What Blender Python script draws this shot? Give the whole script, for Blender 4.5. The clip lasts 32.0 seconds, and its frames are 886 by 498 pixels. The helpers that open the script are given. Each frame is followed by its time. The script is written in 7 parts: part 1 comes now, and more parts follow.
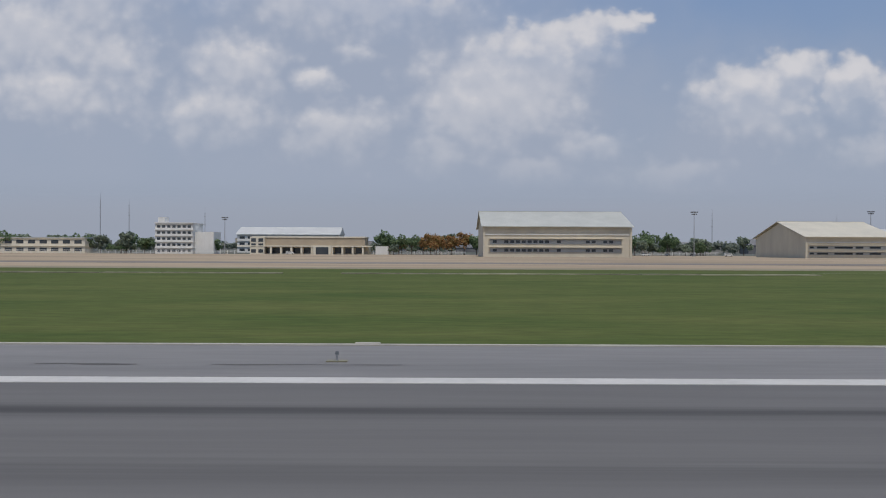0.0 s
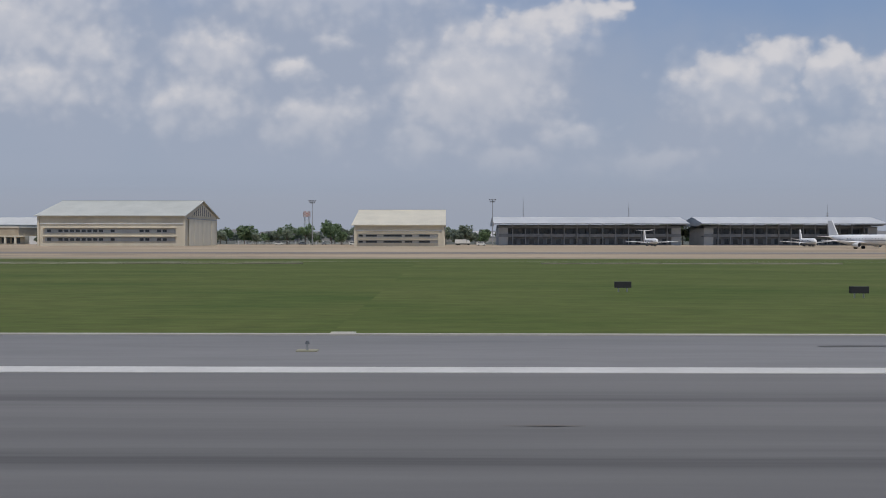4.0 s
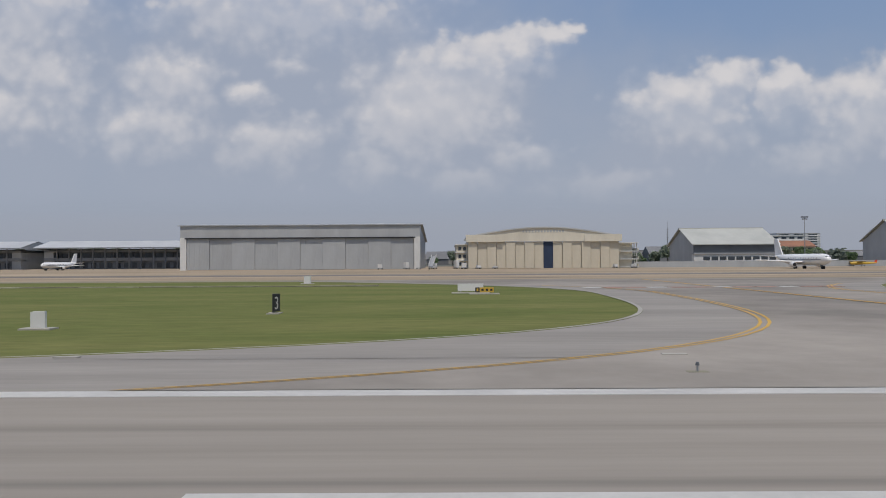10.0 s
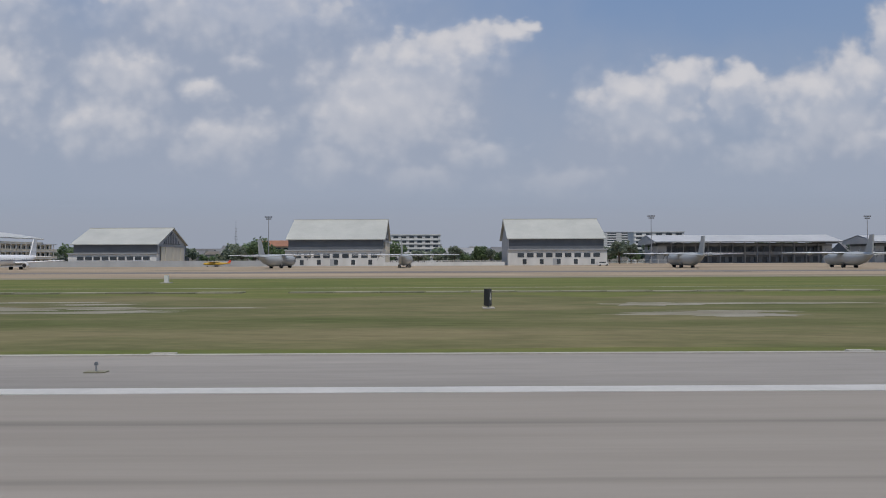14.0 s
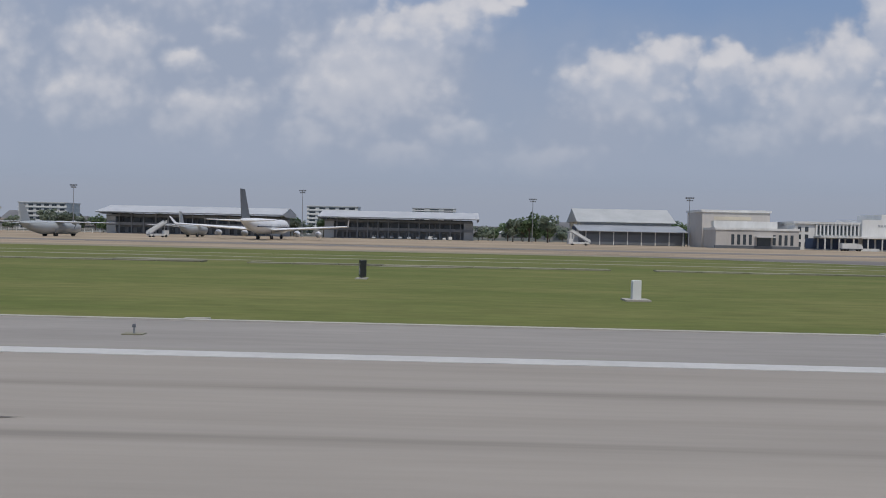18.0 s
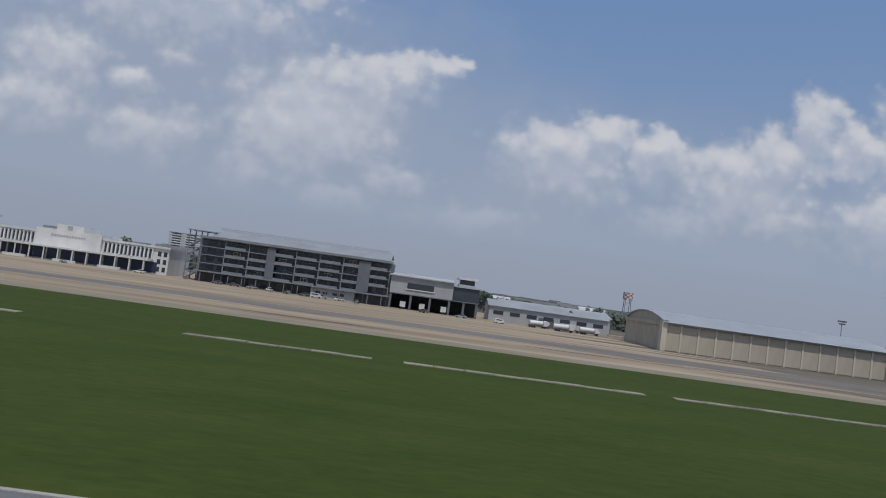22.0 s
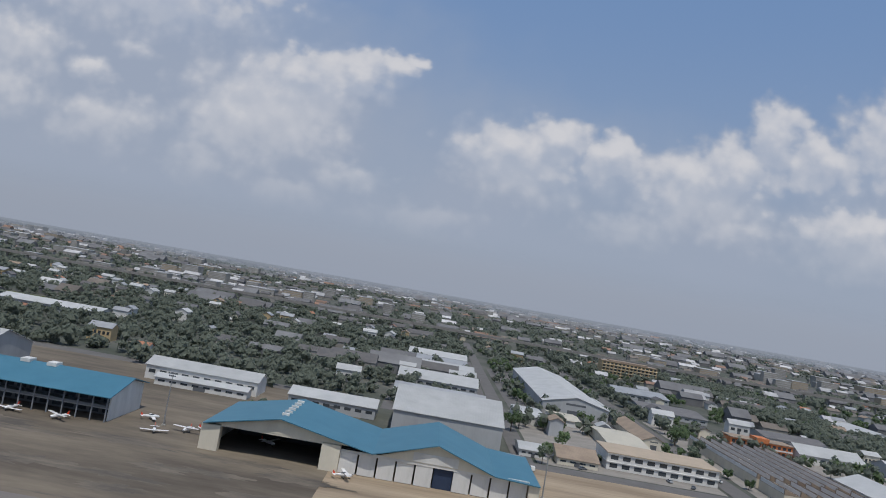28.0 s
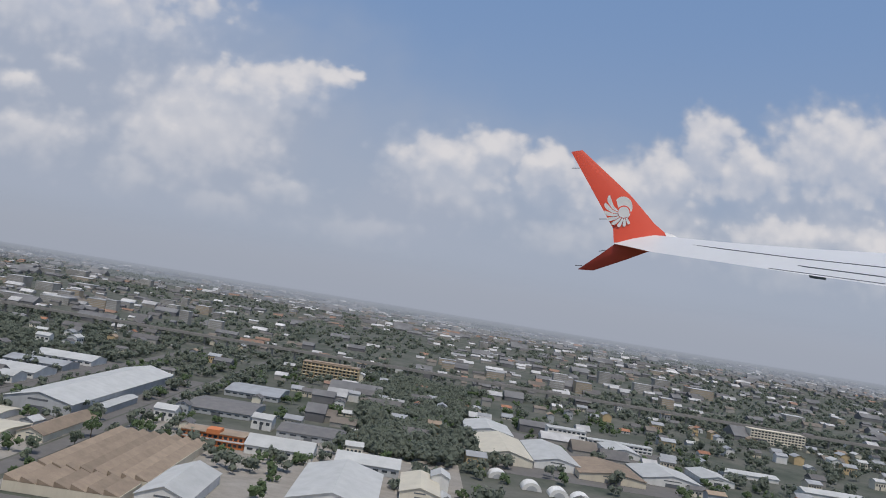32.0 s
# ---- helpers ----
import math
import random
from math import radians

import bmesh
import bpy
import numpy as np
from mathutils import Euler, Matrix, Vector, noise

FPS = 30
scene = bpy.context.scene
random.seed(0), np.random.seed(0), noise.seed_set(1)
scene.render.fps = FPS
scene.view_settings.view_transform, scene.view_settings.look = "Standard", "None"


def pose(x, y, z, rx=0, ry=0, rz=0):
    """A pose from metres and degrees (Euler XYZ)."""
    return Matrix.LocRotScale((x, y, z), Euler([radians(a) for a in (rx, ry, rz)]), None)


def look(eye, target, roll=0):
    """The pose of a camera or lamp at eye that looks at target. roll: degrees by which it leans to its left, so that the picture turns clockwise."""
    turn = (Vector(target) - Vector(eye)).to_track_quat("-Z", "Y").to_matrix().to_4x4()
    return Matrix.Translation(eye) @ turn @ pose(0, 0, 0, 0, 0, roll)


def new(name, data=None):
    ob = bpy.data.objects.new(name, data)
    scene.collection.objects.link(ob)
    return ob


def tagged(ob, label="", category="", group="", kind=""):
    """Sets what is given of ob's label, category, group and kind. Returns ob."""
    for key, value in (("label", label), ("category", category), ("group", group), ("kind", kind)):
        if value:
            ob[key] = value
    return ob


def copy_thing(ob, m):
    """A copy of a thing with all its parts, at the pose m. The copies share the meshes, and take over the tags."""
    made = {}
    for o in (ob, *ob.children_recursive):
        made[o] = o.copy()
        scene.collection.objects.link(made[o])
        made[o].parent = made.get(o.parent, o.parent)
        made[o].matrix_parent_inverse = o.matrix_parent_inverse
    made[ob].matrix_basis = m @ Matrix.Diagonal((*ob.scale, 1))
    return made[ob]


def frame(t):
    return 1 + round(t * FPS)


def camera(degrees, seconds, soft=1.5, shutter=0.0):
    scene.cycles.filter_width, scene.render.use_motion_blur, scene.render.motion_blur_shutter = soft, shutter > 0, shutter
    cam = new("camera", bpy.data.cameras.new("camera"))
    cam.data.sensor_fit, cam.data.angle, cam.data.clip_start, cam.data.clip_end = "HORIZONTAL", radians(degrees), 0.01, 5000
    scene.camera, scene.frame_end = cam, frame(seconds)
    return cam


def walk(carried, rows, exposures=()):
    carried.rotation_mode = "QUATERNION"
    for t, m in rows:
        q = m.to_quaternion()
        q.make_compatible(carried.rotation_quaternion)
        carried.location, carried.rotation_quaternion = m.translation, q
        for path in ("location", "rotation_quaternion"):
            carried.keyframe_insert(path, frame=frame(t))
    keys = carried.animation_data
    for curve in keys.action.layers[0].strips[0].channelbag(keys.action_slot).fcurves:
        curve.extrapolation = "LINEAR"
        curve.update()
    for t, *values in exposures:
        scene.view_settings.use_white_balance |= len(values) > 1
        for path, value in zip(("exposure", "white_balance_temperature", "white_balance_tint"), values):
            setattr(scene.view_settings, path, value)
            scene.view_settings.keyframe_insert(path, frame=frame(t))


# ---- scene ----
# Sizes below are true metres; the whole place is drawn at the scale K.
K = 0.425
PATH = [
    (0, 0.0, 3.91, -0.10, -0.07, 0.24),
    (0.5, 24.3, 3.90, -0.02, -0.30, 0.54),
    (1, 48.9, 3.90, -0.06, 0.23, 0.03),
    (1.5, 73.9, 3.90, 0.04, 0.18, -0.07),
    (2, 99.3, 3.90, -0.04, 0.42, -0.12),
    (2.5, 125.1, 3.90, 0.29, 0.63, 0.25),
    (3, 151.2, 3.89, 0.29, 0.10, 0.34),
    (3.5, 177.8, 3.90, 0.30, -0.71, 0.80),
    (4, 204.8, 3.90, 0.34, -0.88, 0.04),
    (4.5, 232.3, 3.90, 0.37, -0.66, -0.01),
    (5, 260.2, 3.90, 0.40, -0.31, -0.01),
    (5.5, 288.7, 3.91, 0.41, -0.09, -0.02),
    (6, 317.5, 3.91, 0.37, -0.26, 0.34),
    (6.5, 346.9, 3.90, 0.42, -0.08, -0.31),
    (7, 376.6, 3.90, 0.42, -0.73, 0.54),
    (7.5, 406.7, 3.90, 0.33, 0.67, -0.58),
    (8, 437.1, 3.90, 0.30, -1.37, -0.21),
    (8.5, 467.9, 3.90, 0.26, -0.47, -1.23),
    (9, 499.0, 3.89, 0.20, 0.08, -0.90),
    (9.5, 530.5, 3.90, 0.31, 0.50, -0.33),
    (10, 562.4, 3.90, 0.40, 0.86, -0.35),
    (10.5, 594.8, 3.90, 0.37, 1.28, -0.16),
    (11, 627.6, 3.90, 0.10, 1.56, -1.01),
    (11.5, 661.0, 3.90, 0.11, 1.38, -0.92),
    (12, 694.9, 3.90, -0.07, 0.95, -0.75),
    (12.5, 729.4, 3.90, 0.03, 0.64, 0.75),
    (13, 764.5, 3.90, -0.03, 1.36, 0.52),
    (13.5, 800.1, 3.90, -0.18, -0.33, -0.33),
    (14, 836.4, 3.90, -0.38, 0.63, -0.22),
    (14.5, 873.1, 3.91, -0.09, 1.39, 0.43),
    (15, 910.4, 3.90, -0.19, 1.07, 0.02),
    (15.5, 948.2, 3.90, -0.41, 0.13, 0.01),
    (16, 986.4, 3.90, -0.45, -0.98, 0.50),
    (16.5, 1025.0, 3.90, -0.03, -1.79, 0.78),
    (17, 1063.9, 3.90, 1.13, -1.85, 0.45),
    (17.5, 1103.3, 3.89, 1.11, -1.09, 0.53),
    (18, 1142.9, 3.74, 1.01, -1.26, 1.22),
    (18.5, 1182.9, 3.55, 0.40, -3.51, 2.88),
    (19, 1223.2, 3.45, -0.22, -1.08, 3.55),
    (19.5, 1263.8, 3.49, -0.75, 0.09, 3.93),
    (20, 1304.8, 3.79, -1.08, 0.40, 4.87),
    (20.5, 1346.2, 4.48, -1.35, 0.91, 5.82),
    (21, 1388.0, 5.69, -1.42, 2.04, 6.13),
    (21.5, 1430.3, 7.52, -1.23, 2.79, 7.88),
    (22, 1473.0, 10.00, -1.23, 3.23, 7.94),
    (22.5, 1516.2, 13.13, -1.16, 3.57, 8.95),
    (23, 1559.9, 16.85, -0.77, 3.96, 10.27),
    (23.5, 1604.1, 21.12, -0.33, 4.54, 10.59),
    (24, 1648.7, 25.86, 0.13, 4.86, 10.82),
    (24.5, 1693.7, 30.98, 0.31, 4.51, 10.17),
    (25, 1739.1, 36.42, 0.54, 4.24, 9.64),
    (25.5, 1784.7, 42.12, 0.76, 4.48, 8.82),
    (26, 1830.5, 48.02, 1.31, 3.91, 10.37),
    (26.5, 1876.4, 54.11, 1.20, 3.62, 10.40),
    (27, 1922.3, 60.33, 0.93, 3.36, 10.33),
    (27.5, 1968.1, 66.64, 0.60, 3.19, 10.18),
    (28, 2013.8, 73.00, 0.28, 3.18, 9.99),
    (28.5, 2059.4, 79.36, 0.08, 3.39, 9.78),
    (29, 2104.8, 85.64, 0.07, 3.88, 9.59),
    (29.5, 2150.0, 91.77, -0.25, 3.94, 9.44),
    (30, 2195.0, 97.67, -0.34, 4.35, 8.97),
    (30.5, 2239.8, 103.26, -0.51, 4.03, 9.26),
    (31, 2284.4, 108.48, -0.69, 4.10, 9.22),
    (31.5, 2328.6, 113.33, -0.80, 4.19, 9.39),
    (32, 2372.7, 117.77, -0.98, 4.41, 9.26),
]
cam = camera(63.05, 32.0, soft=1.0)


def eye_pose(x, z, yaw, pitch, roll):
    """The camera at (x, 0, z), looking across the runway; degrees."""
    a, b = radians(yaw), radians(pitch)
    eye = Vector((x, 0, z)) * K
    ahead = Vector((-math.sin(a) * math.cos(b), math.cos(a) * math.cos(b), math.sin(b)))
    return look(eye, eye + ahead * 50, roll)


walk(cam, [(r[0], eye_pose(*r[1:])) for r in PATH], [(0, -0.16, 6550, 12), (6, -0.16, 6600, 12), (8, -0.15, 6700, 12), (9, -0.1, 6800, 12), (10.5, -0.18, 6700, 12), (14, -0.2, 6550, 12), (16.3, -0.3, 6400, 12), (17, -0.28, 6400, 12), (18.8, -0.16, 6500, 12), (20, -0.26, 6250, 11), (21, -0.27, 6300, 11), (26, -0.25, 6350, 11), (29, -0.14, 6550, 11), (32, -0.05, 6700, 12)])

# ---- sky and sun ----
SUN = Vector((0.65, -2.6, 6.4)).normalized()
elev = math.asin(SUN.z)
sun_data = bpy.data.lights.new("sun", "SUN")
sun_data.energy, sun_data.angle, sun_data.color = 3.0, radians(0.6), (1.0, 0.95, 0.87)
sun = new("sun", sun_data)
sun.matrix_world = look((0, 0, 300), Vector((0, 0, 300)) - SUN)

world = bpy.data.worlds.new("sky")
scene.world = world
world.use_nodes = True
wn, wl = world.node_tree.nodes, world.node_tree.links
wn.clear()


def wmath(op, a, b=None, c=None, clamp=False):
    n = wn.new("ShaderNodeMath")
    n.operation, n.use_clamp = op, clamp
    for i, v in enumerate((a, b, c)):
        if v is None:
            continue
        if isinstance(v, (int, float)):
            n.inputs[i].default_value = v
        else:
            wl.new(v, n.inputs[i])
    return n.outputs[0]


def wmix(f, a, b):
    n = wn.new("ShaderNodeMix")
    n.data_type = "RGBA"
    for s, v in ((n.inputs[0], f), (n.inputs[6], a), (n.inputs[7], b)):
        if isinstance(v, (tuple, float, int)):
            s.default_value = v
        else:
            wl.new(v, s)
    return n.outputs[2]


def wramp(v, lo, hi):
    n = wn.new("ShaderNodeMapRange")
    n.interpolation_type = "SMOOTHSTEP"
    wl.new(v, n.inputs[0])
    n.inputs[1].default_value, n.inputs[2].default_value = lo, hi
    return n.outputs[0]


geo = wn.new("ShaderNodeTexCoord")
sep = wn.new("ShaderNodeSeparateXYZ")
wl.new(geo.outputs["Generated"], sep.inputs[0])
dx, dy, dz = sep.outputs
az = wmath("MULTIPLY", wmath("ARCTAN2", dx, dy), 57.29578)
el = wmath("MULTIPLY", wmath("ARCSINE", dz), 57.29578)
sky = wn.new("ShaderNodeTexSky")
sky.sky_type, sky.sun_disc = "NISHITA", False
sky.sun_elevation, sky.sun_rotation = elev, math.atan2(SUN.x, SUN.y)
sky.air_density, sky.dust_density, sky.ozone_density = 1.0, 2.0, 1.0
flat = wn.new("ShaderNodeCombineXYZ")
wl.new(az, flat.inputs[0])
wl.new(el, flat.inputs[1])


def wnoise(vec, scale, detail, rough):
    n = wn.new("ShaderNodeTexNoise")
    n.inputs["Scale"].default_value, n.inputs["Detail"].default_value, n.inputs["Roughness"].default_value = scale, detail, rough
    wl.new(vec, n.inputs["Vector"])
    return n.outputs["Fac"]


billow = wnoise(flat.outputs[0], 0.17, 6.0, 0.62)
warp = wnoise(flat.outputs[0], 0.5, 4.0, 0.6)
wide = wnoise(geo.outputs["Generated"], 2.2, 6.0, 0.6)
far_side = wmath("MULTIPLY", wmath("SUBTRACT", wide, 0.53), 3.0)
far_side = wmath("SUBTRACT", far_side, wmath("MULTIPLY", wramp(dy, 0.3, 0.75), 2.0))
dens = wmath("ADD", far_side, wmath("MULTIPLY", wmath("SUBTRACT", billow, 0.5), 2.3))
dens = wmath("ADD", dens, wmath("MULTIPLY", wmath("SUBTRACT", warp, 0.5), 0.9))
cover = wramp(dens, -0.12, 0.5)
thick = wramp(dens, 0.1, 1.2)
haze = wmath("POWER", 2.718, wmath("MULTIPLY", wmath("MAXIMUM", el, 0.0), -0.13))
blue = wn.new("ShaderNodeVectorMath")
blue.operation = "SCALE"
wl.new(sky.outputs[0], blue.inputs[0])
blue.inputs[3].default_value = 0.10
SKY_BLUE, SKY_HAZE = (0.185, 0.325, 0.59, 1), (0.36, 0.405, 0.49, 1)
clear = wmix(0.75, blue.outputs[0], wmix(wramp(el, 2.0, 26.0), (0.30, 0.40, 0.56, 1), SKY_BLUE))
veil = wmath("MULTIPLY", cover, wmath("SUBTRACT", 1.0, wmath("MULTIPLY", haze, 0.55)))
lit = wmix(thick, (0.46, 0.50, 0.56, 1), (0.78, 0.78, 0.79, 1))
upper = wmix(veil, clear, lit)
final = wmix(haze, upper, SKY_HAZE)
bg = wn.new("ShaderNodeBackground")
wl.new(final, bg.inputs[0])
bg.inputs[1].default_value = 1.0
wo = wn.new("ShaderNodeOutputWorld")
wl.new(bg.outputs[0], wo.inputs[0])

# ---- materials ----


def mat(name, col, col2=None, rough=0.7, metal=0.0, size=2.0, stretch=(1, 1, 1), fine=0.25, bump=0.15, rand=0.0, rib=0.0, rib_axis="X", spec=0.4, blotch=0.5):
    """Two colours mixed by a broad noise, with fine grain and relief; rib: corrugation width; size in true metres."""
    m = bpy.data.materials.new(name)
    m.use_nodes = True
    n, l = m.node_tree.nodes, m.node_tree.links
    b = n["Principled BSDF"]
    col2 = col2 or tuple(c * 0.72 for c in col)
    tc = n.new("ShaderNodeTexCoord")
    mp = n.new("ShaderNodeMapping")
    mp.inputs["Scale"].default_value = [s / (K * size) for s in stretch]
    l.new(tc.outputs["Object"], mp.inputs[0])
    n1 = n.new("ShaderNodeTexNoise")
    n1.inputs["Scale"].default_value, n1.inputs["Detail"].default_value, n1.inputs["Roughness"].default_value = 1.0, 5.0, 0.6
    n2 = n.new("ShaderNodeTexNoise")
    n2.inputs["Scale"].default_value, n2.inputs["Detail"].default_value, n2.inputs["Roughness"].default_value = 9.0, 4.0, 0.7
    for k in (n1, n2):
        l.new(mp.outputs[0], k.inputs["Vector"])
    rr = n.new("ShaderNodeMapRange")
    l.new(n1.outputs["Fac"], rr.inputs[0])
    rr.inputs[1].default_value, rr.inputs[2].default_value = 0.5 - 0.5 * blotch, 0.5 + 0.5 * blotch
    mx = n.new("ShaderNodeMix")
    mx.data_type = "RGBA"
    l.new(rr.outputs[0], mx.inputs[0])
    mx.inputs[6].default_value, mx.inputs[7].default_value = (*col, 1), (*col2, 1)
    hs = n.new("ShaderNodeHueSaturation")
    vm = n.new("ShaderNodeMath")
    vm.operation = "MULTIPLY_ADD"
    l.new(n2.outputs["Fac"], vm.inputs[0])
    vm.inputs[1].default_value, vm.inputs[2].default_value = 2 * fine, 1 - fine
    val = vm.outputs[0]
    if rand:
        oi = n.new("ShaderNodeObjectInfo")
        v2 = n.new("ShaderNodeMath")
        v2.operation = "MULTIPLY_ADD"
        l.new(oi.outputs["Random"], v2.inputs[0])
        v2.inputs[1].default_value, v2.inputs[2].default_value = rand, 1 - rand / 2
        v3 = n.new("ShaderNodeMath")
        v3.operation = "MULTIPLY"
        l.new(val, v3.inputs[0])
        l.new(v2.outputs[0], v3.inputs[1])
        val = v3.outputs[0]
    l.new(val, hs.inputs["Value"])
    l.new(mx.outputs[2], hs.inputs["Color"])
    l.new(hs.outputs[0], b.inputs["Base Color"])
    b.inputs["Roughness"].default_value, b.inputs["Metallic"].default_value = rough, metal
    b.inputs["Specular IOR Level"].default_value = spec
    height = n2.outputs["Fac"]
    if rib:
        wv = n.new("ShaderNodeTexWave")
        wv.bands_direction = rib_axis
        wv.inputs["Scale"].default_value = 0.314 / (rib * K) / 1.0
        l.new(tc.outputs["Object"], wv.inputs["Vector"])
        height = wv.outputs["Fac"]
    if bump:
        bp = n.new("ShaderNodeBump")
        bp.inputs["Strength"].default_value, bp.inputs["Distance"].default_value = bump, 0.02
        l.new(height, bp.inputs["Height"])
        l.new(bp.outputs[0], b.inputs["Normal"])
    return m


